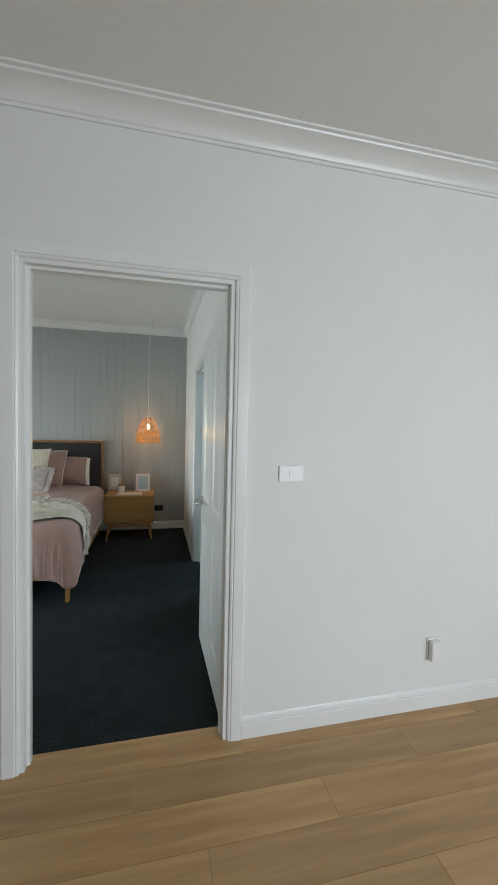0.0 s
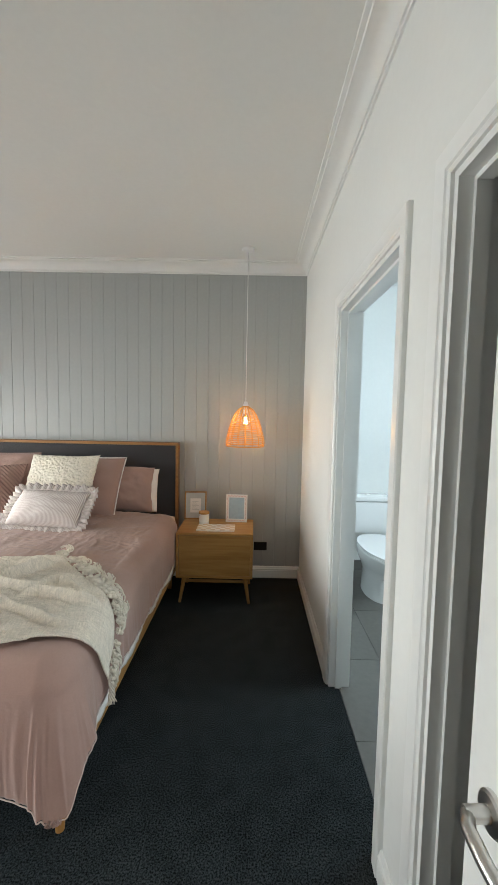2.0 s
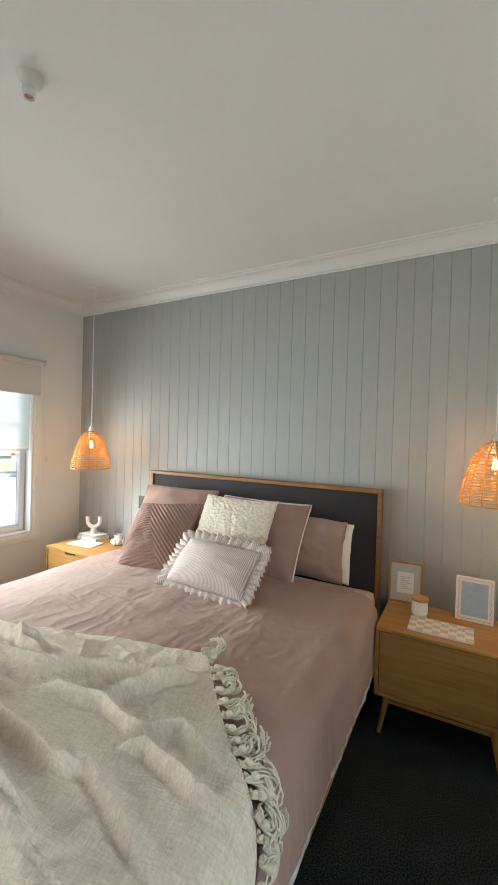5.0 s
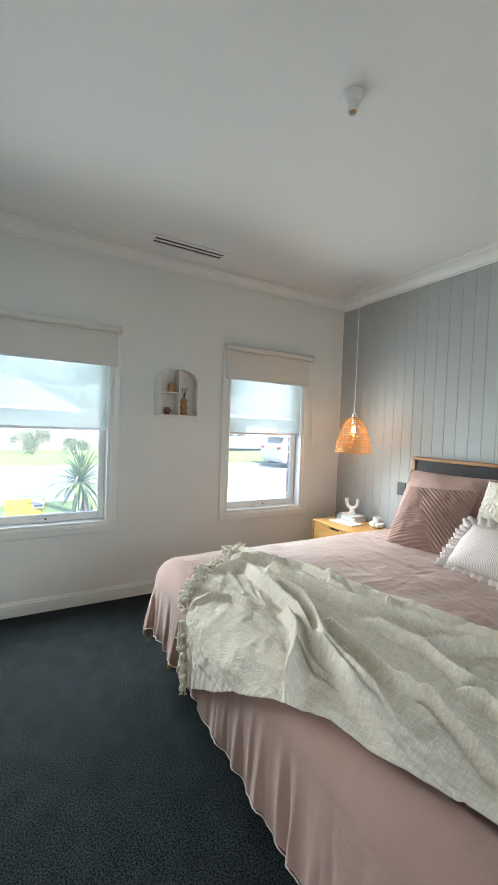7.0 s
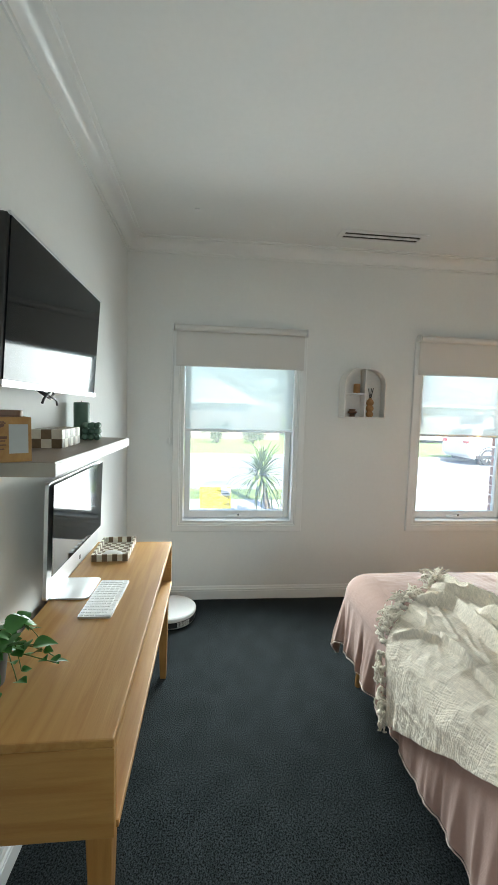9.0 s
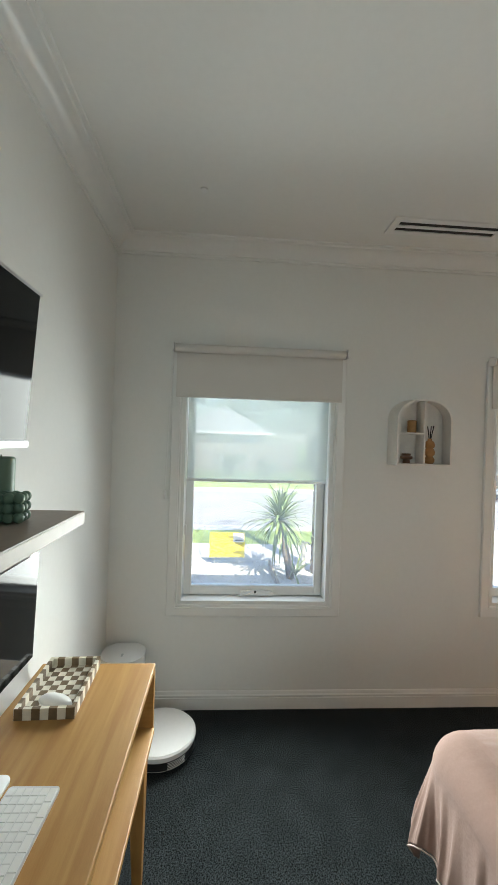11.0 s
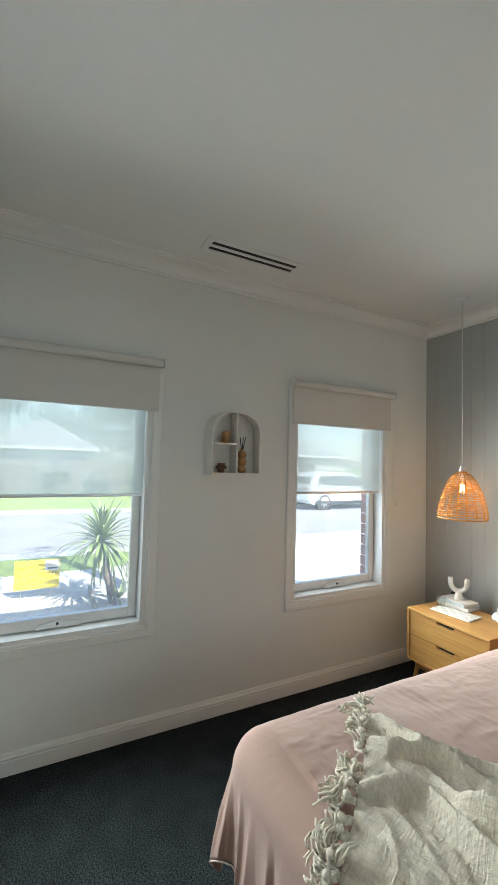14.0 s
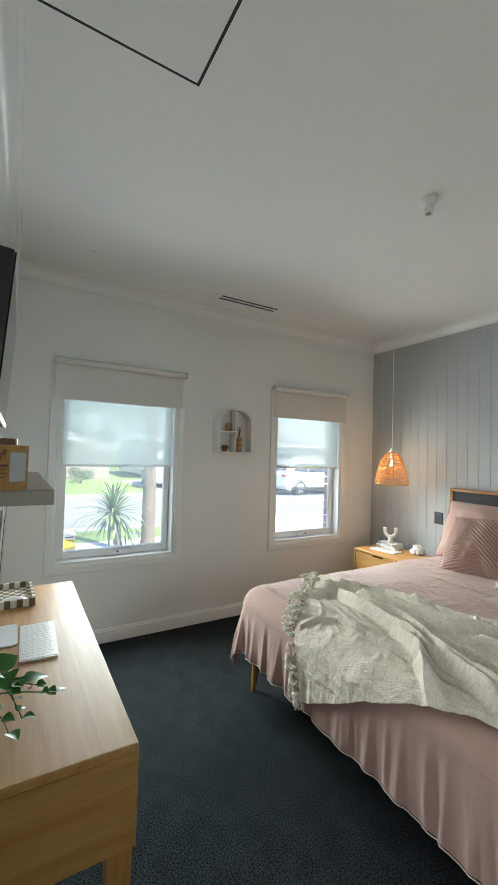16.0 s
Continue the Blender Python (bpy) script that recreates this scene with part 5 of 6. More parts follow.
bm = lathe([(0, 0), (0.030, 0), (0.032, 0.006), (0.024, 0.03), (0.021, 0.06), (0, 0.062)], 28)
arc = [(0.052 * math.cos(radians(a)), 0, 0.112 + 0.052 * math.sin(radians(a))) for a in range(180, 361, 15)]
tube([(-0.054, 0, 0.150)] + arc + [(0.054, 0, 0.150)], 0.017, 14, bm)
part("body", bm, MATTE, vase, smooth=True)
tum = thing("glass_tumbler", "clear ribbed glass tumbler", "glass", pose(-3.10, 5.475, BT))
part("glass", lathe([(0, 0), (0.028, 0), (0.032, 0.07), (0.030, 0.07), (0.026, 0.008), (0, 0.008)], 24), JAR, tum, smooth=40)
clk = thing("small_clock", "small black clock beside the books", "clock", pose(-3.15, 5.69, BT))
part("case", box(-0.02, 0.02, -0.015, 0.015, 0, 0.06), BLACK, clk, bevel=0.006)
cup = thing("bubble_cup", "white cup standing on a ring of round ceramic bubbles", "cup", pose(-2.735, 5.60, BT))
bm = bmesh.new()
for k in range(8):
    a = 2 * math.pi * k / 8
    bmesh.ops.create_uvsphere(bm, u_segments=14, v_segments=9, radius=0.024, matrix=Matrix.Translation((0.046 * math.cos(a), 0.046 * math.sin(a), 0.024)))
part("saucer", bm, CERAMIC, cup, "ring of white ceramic bubbles", smooth=True)
part("cup_bowl", lathe([(0, 0.03), (0.026, 0.03), (0.036, 0.045), (0.038, 0.085), (0.036, 0.085), (0.033, 0.05), (0, 0.042)], 28), CERAMIC, cup, smooth=40)
part("handle", tube([(0.036 * math.cos(a * 0) + 0.022 * math.sin(a), 0, 0.06 + 0.018 * math.cos(a)) for a in (math.pi * k / 10 for k in range(11))], 0.004, 8), CERAMIC, cup, smooth=True)


def wall_plate(name, label, category, m, w, h, material, kind):
    t = thing(name, label, category, m)
    part("plate", box(-w / 2, w / 2, -0.008, 0, -h / 2, h / 2), material, t, bevel=0.002)
    if kind == "switch":
        part("rocker", box(-0.010, 0.010, -0.0105, -0.008, -0.014, 0.014), material, t, bevel=0.001)
    elif kind == "outlet":
        bm = bmesh.new()
        for x in (-0.028, 0.028):
            for dx, tilt in ((-0.006, 1), (0.006, -1)):
                box(x + dx - 0.0012, x + dx + 0.0012, -0.0088, -0.0078, -0.005, 0.006, bm)
        part("socket_slots", bm, DOWN, t)
        for x in (-0.028, 0.028):
            part("rocker", box(x - 0.006, x + 0.006, -0.010, -0.008, 0.014, 0.028), material, t)
    return t


wall_plate("light_switch", "black light switch plate on the grey panelling", "switch", pose(-2.635, YH - 0.002, 0.903), 0.082, 0.112, BLACK, "switch")
wall_plate("power_point", "black double power point on the grey panelling", "power point", pose(0.128, YH - 0.002, 0.287), 0.115, 0.075, BLACK, "outlet")
wall_plate("hall_switch", "white light switch plate on the hall wall", "switch", pose(0.675, YO, 1.226), 0.116, 0.074, PLASTIC, "switch")
plug = wall_plate("plug_in_unit", "white plug-in unit on the hall power point", "power point", pose(1.478, YO, 0.31), 0.075, 0.118, PLASTIC, "plain")
part("unit", box(-0.030, 0.030, -0.040, -0.008, -0.055, 0.050), PLASTIC, plug, bevel=0.008)

# ---- arched wall shelf ----
arch = thing("arched_shelf", "white arched wall shelf with three compartments", "shelf", pose(XW, 3.955, 1.464))
W2, AH, DEP, TH = 0.165, 0.388, 0.108, 0.011


def arch_outline(inset):
    w, s = W2 - inset, AH - W2 * 0.80 - inset * 0.2
    out = [(-w, inset), (w, inset)]
    rise = AH - inset - s
    for k in range(25):
        a = math.pi * k / 24
        out.append((w * math.copysign(abs(math.cos(a)) ** 0.9, math.cos(a)), s + rise * abs(math.sin(a)) ** 0.9))
    return out


bm, loops = bmesh.new(), []
for inset in (0.0, TH):
    flare = 1.07
    for x in (0.0, DEP):
        kx = flare if x == 0.0 else 1.0
        loops.append([bm.verts.new((x, y * kx, z if z < 0.02 else z * (1.02 if x == 0.0 else 1.0))) for y, z in arch_outline(inset)])
n = len(loops[0])
for a, b in ((0, 1), (1, 3), (3, 2)):
    for k in range(n):
        bm.faces.new((loops[a][k], loops[a][(k + 1) % n], loops[b][(k + 1) % n], loops[b][k]))
part("shell", bm, MATTE, arch, smooth=35)
part("back", prism([(y, z) for y, z in arch_outline(0.003)], 0.0, 0.004, m=Matrix(((0, 0, 1, 0.001), (1, 0, 0, 0), (0, 1, 0, 0), (0, 0, 0, 1)))), MATTE, arch)
part("divider", box(0.005, DEP - 0.002, -0.005, 0.005, TH, AH - TH * 0.9), MATTE, arch)
part("shelf_board", box(0.005, DEP - 0.002, -W2 + TH + 0.002, -0.005, 0.182, 0.192), MATTE, arch)
cs = thing("amber_candle", "amber pillar candle in a wall shelf", "candle", pose(XW + 0.045, 3.905, 1.464 + 0.1921))
part("wax", lathe([(0, 0), (0.024, 0), (0.026, 0.004), (0.026, 0.070), (0.020, 0.074), (0, 0.070)], 24), AMBER, cs, smooth=40)
bowl = thing("candle_holder", "dark brown turned candle holder in a wall shelf", "candle holder", pose(XW + 0.05, 3.875, 1.464 + TH))
part("body", lathe([(0, 0), (0.020, 0), (0.022, 0.004), (0.019, 0.020), (0.034, 0.028), (0.036, 0.040), (0.024, 0.046), (0.025, 0.058), (0.018, 0.058), (0.016, 0.03), (0, 0.03)], 28), BROWN, bowl, smooth=40)
dif = thing("reed_diffuser", "amber bubble bottle with dark diffuser reeds", "diffuser", pose(XW + 0.05, 4.015, 1.464 + TH))
part("bottle", lathe([(0, 0), (0.020, 0.001), (0.028, 0.012), (0.029, 0.026), (0.022, 0.040), (0.018, 0.045), (0.028, 0.054), (0.031, 0.070), (0.025, 0.086), (0.019, 0.092), (0.028, 0.100), (0.030, 0.114), (0.024, 0.130), (0.012, 0.140), (0.012, 0.150), (0, 0.150)], 28), AMBER, dif, smooth=True)
for dy, dz in ((-0.018, 0.222), (0.020, 0.226), (0.004, 0.224)):
    part("reed", tube([(0, dy * 0.2, 0.14), (0.004, dy, dz)], 0.0032, 6), BLACK, dif)

# ---- things on the desk and its shelf ----
mon = thing("desktop_computer", "slim silver all-in-one computer with a dark glossy screen", "computer", pose(-2.03, 2.245, KZ, 0, 0, 0))
SC = Matrix.Translation((0, 0, 0.085)) @ Matrix.Rotation(radians(-2), 4, "X")
part("housing", prism(rounded(0.60, 0.395, 0.012), -0.012, 0.0, m=SC @ Matrix.Translation((0, 0, 0.197)) @ Matrix.Rotation(radians(-90), 4, "X")), SATIN, mon, "silver aluminium housing and chin")
part("screen", box(-0.292, 0.292, 0.0125, 0.0140, 0.082, 0.388), SCREEN, mon, "dark glossy screen", at=SC)
part("logo_mark", prism(rounded(0.016, 0.018, 0.006), 0, 0.0006, m=SC @ Matrix.Translation((0, 0.0122, 0.04)) @ Matrix.Rotation(radians(-90), 4, "X")), BLACK, mon, "small dark emblem")
bm = bmesh.new()
for k in range(8):
    z0, z1 = 0.006 + k * 0.028, 0.006 + (k + 1) * 0.028
    y0, y1 = -0.085 + 0.080 * (k / 8) ** 0.7, -0.085 + 0.080 * ((k + 1) / 8) ** 0.7
    box(-0.09, 0.09, y0 - 0.004, y1 + 0.002, z0, z1 + 0.001, bm)
part("stand", bm, SATIN, mon, "silver bent stand")
part("foot", prism(rounded(0.19, 0.17, 0.02), 0.0, 0.006, m=pose(0.02, -0.005, 0)), SATIN, mon, "silver foot plate", smooth=30)
kb = thing("keyboard", "slim white wireless keyboard on the desk", "keyboard", pose(-1.922, 2.388, KZ, 0, 0, -1))
part("body", prism(rounded(0.298, 0.114, 0.008), 0.0, 0.007), SATIN, kb, smooth=30)
key = None
for r in range(6):
    n = 14 if r < 5 else 8
    for c in range(n):
        w = 0.285 / n
        at = pose(-0.1425 + w * (c + 0.5), -0.048 + 0.0182 * r + 0.003, 0.007)
        if key is None or n == 8 and c == 0:
            key = part("key", box(-w / 2 + 0.0012, w / 2 - 0.0012, -0.0078, 0.0078, 0, 0.002), PLASTIC, kb, at=at).data
        else:
            o = new("key", key)
            o.parent, o.matrix_basis = kb, at


def inlay_box(name, label, category, m, w, d, h, wall, cell):
    """A tray or box of bone and brown inlay squares; wall > 0 leaves it open."""
    t = thing(name, label, category, m)
    floor_h = h if wall == 0 else 0.008
    part("base", box(-w / 2, w / 2, -d / 2, d / 2, 0, floor_h - 0.001), INLAY, t)
    nx, ny, nz = max(1, round(w / cell)), max(1, round(d / cell)), max(1, round(h / cell))
    shared = {}

    def put(kind, at, size, i):
        mt = (BONE, INLAY)[i % 2]
        k = (kind, i % 2)
        if k not in shared:
            shared[k] = part("inlay", box(-size[0] / 2, size[0] / 2, -size[1] / 2, size[1] / 2, -size[2] / 2, size[2] / 2), mt, t, at=at).data
        else:
            o = new("inlay", shared[k])
            o.parent, o.matrix_basis = t, at
    cx, cy, cz = w / nx, d / ny, h / nz
    for i in range(nx):
        for j in range(ny):
            put("top", pose(-w / 2 + cx * (i + 0.5), -d / 2 + cy * (j + 0.5), floor_h), (cx * 0.97, cy * 0.97, 0.002), i + j)
    tw = wall or 0.004
    for k in range(nz):
        for i in range(nx):
            for s in (-1, 1):
                put("long", pose(-w / 2 + cx * (i + 0.5), s * (d / 2 - tw / 2 + 0.001), cz * (k + 0.5)), (cx * 0.98, tw, cz * 0.98), i + k + (s > 0))
        for j in range(ny):
            for s in (-1, 1):
                put("short", pose(s * (w / 2 - tw / 2 + 0.001), -d / 2 + cy * (j + 0.5), cz * (k + 0.5)), (tw * 0.97, cy * 0.98, cz * 0.97), j + k + (s > 0))
    return t


inlay_box("inlay_tray", "brown and bone checkered tray on the desk", "tray", pose(-2.432, 2.305, KZ, 0, 0, 2), 0.27, 0.165, 0.034, 0.011, 0.0245)
mouse = thing("computer_mouse", "low white computer mouse resting in the tray", "mouse", pose(-2.36, 2.315, KZ + 0.0095, 0, 0, 70))
bm = bmesh.new()
bmesh.ops.create_uvsphere(bm, u_segments=28, v_segments=14, radius=1, matrix=Matrix.Diagonal((0.056, 0.029, 0.021, 1)))
bmesh.ops.bisect_plane(bm, geom=bm.verts[:] + bm.edges[:] + bm.faces[:], plane_co=(0, 0, 0), plane_no=(0, 0, -1), clear_outer=True)
part("shell", bm, PLASTIC, mouse, smooth=True)

inlay_box("inlay_box", "brown and bone checkered lidded box on the wall shelf", "box", pose(-1.90, 2.222, 1.3505, 0, 0, 3), 0.215, 0.10, 0.062, 0, 0.030)
mem = thing("memory_box", "pale timber memory box with a paw mark and a photo window", "box", pose(-1.495, 2.24, 1.3505, 0, 0, 34))
part("body", box(-0.075, 0.075, -0.05, 0.05, 0, 0.112), OAK, mem, bevel=0.002)
part("photo", box(0.0752, 0.0764, 0.0, 0.042, 0.022, 0.094), MOUNT, mem, "small photo window")
bm = bmesh.new()
for cy, cz, s in ((-0.026, 0.082, 1.0), (-0.014, 0.092, 0.8)):
    for dy, dz, r in ((0, 0, 0.006), (-0.007, 0.006, 0.0028), (-0.0025, 0.0095, 0.0028), (0.0025, 0.0095, 0.0028), (0.007, 0.006, 0.0028)):
        lathe([(0, 0), (r * s, 0), (r * s, 0.0006), (0, 0.0006)], 10, bm, m=Matrix.Translation((0.0752, cy + dy * s, cz + dz * s)) @ Matrix.Rotation(radians(90), 4, "Y"))
part("paw_mark", bm, BROWN, mem, "burnt paw prints")
bm = bmesh.new()
for k, wd in enumerate((0.036, 0.028, 0.032, 0.024)):
    box(0.0752, 0.0758, -0.022 - wd / 2, -0.022 + wd / 2, 0.062 - 0.010 * k - (0.004 if k == 0 else 0), 0.065 - 0.010 * k, bm)
part("engraved_lines", bm, BROWN, mem)
cap = thing("dark_wood_plate", "dark wooden plate lying on the memory box", "plate", pose(-1.495, 2.233, 1.463, 0, 0, 34))
part("slab", prism(rounded(0.13, 0.085, 0.02), 0, 0.016), BROWN, cap, smooth=30)
pil = thing("pillar_candle", "tall sage green pillar candle on the wall shelf", "candle", pose(-2.235, 2.205, 1.3505))
part("wax", lathe([(0, 0), (0.032, 0), (0.0335, 0.003), (0.0335, 0.158), (0.029, 0.162), (0.010, 0.158), (0, 0.158)], 32), SAGE, pil, smooth=40)
part("wick", tube([(0, 0, 0.157), (0.002, 0, 0.168)], 0.0015, 6), BLACK, pil)
bub = thing("bubble_candle", "sage green cube candle made of round bubbles", "candle", pose(-2.185, 2.262, 1.3505, 0, 0, 8))
bm = bmesh.new()
for i in range(3):
    for j in range(3):
        for k in range(3):
            bmesh.ops.create_uvsphere(bm, u_segments=12, v_segments=8, radius=0.0138, matrix=Matrix.Translation(((i - 1) * 0.024, (j - 1) * 0.024, 0.0135 + k * 0.0245)))
part("wax", bm, SAGE, bub, smooth=True)
cable = thing("tv_cable", "loose black cable bundle hanging under the television", "cable", pose(-1.80, 2.235, 1.545))
part("loop", tube([(0.05, -0.02, 0.0), (0.03, 0.0, -0.02), (-0.01, 0.0, -0.028), (-0.04, 0, -0.012), (-0.03, 0, 0.004), (0.0, 0, -0.01), (0.045, 0.002, -0.03), (0.055, 0, -0.045)], 0.004, 8), BLACK, cable, smooth=True)
part("loop", tube([(0.03, -0.02, 0.0), (0.0, 0.004, -0.022), (-0.03, 0.003, -0.026), (-0.06, 0.002, -0.034), (-0.07, 0, -0.05)], 0.0035, 8), BLACK, cable, smooth=True)

plant = thing("pothos_plant", "trailing green pothos in a dark pot on the desk", "plant", pose(-1.445, 2.20, KZ))
part("pot", lathe([(0, 0), (0.045, 0), (0.050, 0.005), (0.062, 0.11), (0.064, 0.115), (0.058, 0.115), (0.054, 0.098), (0, 0.096)], 28), mat("slate_pot", (0.06, 0.065, 0.065), 0.5, grain=0.1), plant, smooth=40)
part("soil", lathe([(0, 0.100), (0.053, 0.098)], 20), DOWN, plant)


def leaf_mesh(length, wide):
    bm = bmesh.new()
    rows = []
    for k in range(8):
        s = k / 7
        w = wide * math.sin(math.pi * min(1, s * 0.97 + 0.03) ** 0.75) * (1 - 0.25 * s)
        droop = -0.30 * length * s * s
        rows.append([bm.verts.new((length * s, y * w, droop + abs(y) * w * 0.28)) for y in (-1, -0.5, 0, 0.5, 1)])
    for a, b in zip(rows, rows[1:]):
        for j in range(4):
            bm.faces.new((a[j], a[j + 1], b[j + 1], b[j]))
    return bm


rng = random.Random(11)
vines = [((0.02, 0.02), 25, 0.20, 0.05), ((0.03, 0.0), 70, 0.26, 0.02), ((0.01, 0.03), 100, 0.20, 0.04), ((0.02, 0.02), 45, 0.17, 0.10), ((0.0, 0.02), 120, 0.15, 0.09), ((0.03, -0.01), 8, 0.16, 0.07), ((-0.02, 0.02), 150, 0.14, 0.08), ((0.02, 0.03), 60, 0.12, 0.13)]
shape = None
for (bx, by), head, length, up in vines:
    length *= 0.8
    pts, p, d = [], Vector((bx, by, 0.10)), radians(head)
    steps = 12
    for k in range(steps + 1):
        pts.append(p.copy())
        s = k / steps
        d += rng.uniform(-0.22, 0.22)
        rise = up * (1 - 2.4 * s) * 2.2
        p = p + Vector((math.cos(d) * length / steps, math.sin(d) * length / steps, rise / steps))
        p.z = max(p.z, 0.022)
    part("stem", tube(pts, 0.0024, 6, taper=0.0012), mat("green_stem", (0.12, 0.17, 0.05), 0.5) if shape is None else bpy.data.materials["green_stem"], plant, smooth=True)
    for k in range(2, steps + 1, 2 if length < 0.2 else 2):
        at = Matrix.Translation(pts[k]) @ Matrix.Rotation(d + rng.uniform(-1.3, 1.3), 4, "Z") @ Matrix.Rotation(rng.uniform(-0.5, 0.3), 4, "Y") @ Matrix.Rotation(rng.uniform(-0.5, 0.5), 4, "X") @ Matrix.Diagonal((*[rng.uniform(0.75, 1.15) * (0.55 if k > 9 else 1)] * 3, 1))
        if shape is None:
            shape = part("leaf", leaf_mesh(0.050, 0.031), LEAF, plant, smooth=True, at=at).data
        else:
            o = new("leaf", shape)
            o.parent, o.matrix_basis = plant, at

# ---- robot vacuum and its dock ----
vac = thing("robot_vacuum", "round white robot vacuum parked on the carpet", "robot vacuum", pose(-3.165, 2.52, 0))
part("skirt", lathe([(0, 0.012), (0.160, 0.012), (0.172, 0.022), (0.174, 0.070), (0, 0.070)], 56), PLASTIC, vac, "grilled white side band", smooth=30)
part("top_cover", lathe([(0.174, 0.070), (0.178, 0.074), (0.178, 0.088), (0.170, 0.096), (0, 0.098)], 56), PLASTIC, vac, "glossy white top", smooth=30)
part("sensor_turret", lathe([(0, 0.098), (0.046, 0.098), (0.047, 0.112), (0.042, 0.118), (0, 0.119)], 36, m=pose(-0.01, -0.07, 0)), PLASTIC, vac, smooth=30)
part("bumper_window", lathe([(0.1745, 0.026), (0.1750, 0.030), (0.1750, 0.060), (0.1745, 0.064)], 56), BLACK, vac, "dark sensor band")
for k in range(5):
    a0 = radians(20)
    part("grille_slot", tube([(0.1758 * math.cos(a), 0.1758 * math.sin(a), 0.030 + 0.007 * k) for a in (a0 + 0.04 * i for i in range(14))], 0.0014, 5), PLASTIC, vac)
for s in (-1, 1):
    part("wheel", lathe([(0, -0.012), (0.034, -0.012), (0.035, 0), (0.034, 0.012), (0, 0.012)], 20, m=pose(0, s * 0.11, 0.035, 90, 0, 0)), BLACK, vac)
dock = thing("vacuum_dock", "white vacuum charging dock against the wall", "charging dock", pose(-3.33, 2.285, 0))
part("tower", prism(rounded(0.20, 0.225, 0.085, 8), 0.0, 0.385), PLASTIC, dock, smooth=40)
part("lid", prism(rounded(0.206, 0.231, 0.088, 8), 0.388, 0.404), PLASTIC, dock, smooth=40)
part("status_mark", prism(rounded(0.03, 0.012, 0.005), 0.4042, 0.4046, m=pose(0.03, 0, 0)), MOUNT, dock)

# ---- ensuite things ----
wc = thing("toilet", "white ceramic toilet with a closed lid and cistern", "toilet", pose(1.10, 5.985, 0))


def egg(w, front, back, n=36):
    return [(w * math.cos(a), (front if math.sin(a) < 0 else back) * math.sin(a)) for a in (2 * math.pi * k / n for k in range(n))]


bm, rings = bmesh.new(), []
for z, w, fr, bk, cy in ((0, 0.115, 0.22, 0.26, -0.46), (0.03, 0.112, 0.215, 0.26, -0.46), (0.18, 0.105, 0.20, 0.26, -0.46), (0.26, 0.140, 0.28, 0.27, -0.48), (0.34, 0.175, 0.38, 0.28, -0.50), (0.395, 0.182, 0.41, 0.28, -0.52)):
    rings.append([bm.verts.new((x, y + cy, z)) for x, y in egg(w, fr, bk)])
for a, b in zip(rings, rings[1:]):
    for k in range(36):
        bm.faces.new((a[k], a[(k + 1) % 36], b[(k + 1) % 36], b[k]))
bm.faces.new(rings[0][::-1]), bm.faces.new(rings[-1])
part("bowl", bm, CERAMIC, wc, smooth=50)
part("seat", prism([(x, y - 0.52) for x, y in egg(0.186, 0.415, 0.27)], 0.397, 0.412), CERAMIC, wc, smooth=40)
part("seat_lid", prism([(x, y - 0.52) for x, y in egg(0.184, 0.412, 0.27)], 0.415, 0.432), CERAMIC, wc, smooth=40)
part("cistern", box(-0.18, 0.18, -0.175, -0.002, 0.41, 0.70), CERAMIC, wc, bevel=0.02, smooth=40)
part("cistern_lid", box(-0.195, 0.195, -0.19, -0.002, 0.702, 0.745), CERAMIC, wc, bevel=0.012, smooth=40)
part("flush_button", lathe([(0, 0.745), (0.022, 0.745), (0.022, 0.750), (0, 0.751)], 20, m=pose(0, -0.1, 0)), CHROME, wc)
rail = thing("towel_rail", "chrome towel rail on the ensuite wall", "towel rail", pose(1.67, 5.985, 1.125))
part("bar", tube([(-0.24, -0.07, 0), (0.35, -0.07, 0)], 0.009, 12), CHROME, rail, smooth=True)
for x in (-0.225, 0.335):
    part("bracket", lathe([(0, 0), (0.024, 0), (0.024, 0.008), (0.010, 0.012), (0.010, 0.07), (0, 0.07)], 20, m=pose(x, 0, 0, 90, 0, 0)), CHROME, rail, smooth=40)


def towel(name, label, x0, x1, drop, back, material, gap, folds):
    t = thing(name, label, "towel")

    def at(u, v):
        s = v * (drop + back)
        x = x0 + (x1 - x0) * u
        y0, z0 = 5.985 - 0.07, 1.125
        wav = 0.006 * math.sin(u * folds) + 0.004 * noise.noise(Vector((u * 4, v * 3, 1.0)))
        if s < back:
            return Vector((x, y0 + gap + wav, z0 - back + s))
        return Vector((x, y0 - gap - 0.004 + wav, z0 - (s - back)))
    cloth("cloth", at, 24, 40, material, t, thick=0.005, inside=0)
    return t


towel("bath_towel", "grey bath towel hanging over the chrome rail", 1.49, 1.90, 0.74, 0.62, TOWEL, 0.012, 6)
towel("hand_towel", "pale grey hand towel folded over a bath towel", 1.62, 1.85, 0.20, 0.16, mat("pale_grey_towel", (0.34, 0.33, 0.31), 0.95, grain=0.12, scale=200, bump=0.6, bump_scale=260), 0.021, 4)
rag = thing("crumpled_cloth", "crumpled white cloth dropped on the ensuite floor", "cloth", pose(1.12, 4.62, 0.002))
cloth("cloth", lambda u, v: Vector(((u - 0.5) * 0.20, (v - 0.5) * 0.16, 0.008 + 0.04 * (0.5 + 0.5 * noise.noise(Vector((u * 4, v * 4, 6.0)))) * math.sin(math.pi * u) * math.sin(math.pi * v))), 24, 20, LINEN, rag, thick=0.003, inside=1)
strike = thing("strike_plate", "brushed metal strike plate on the ensuite jamb", "strike plate", pose(XR + 0.052, EY1 - 0.0185, 1.0))
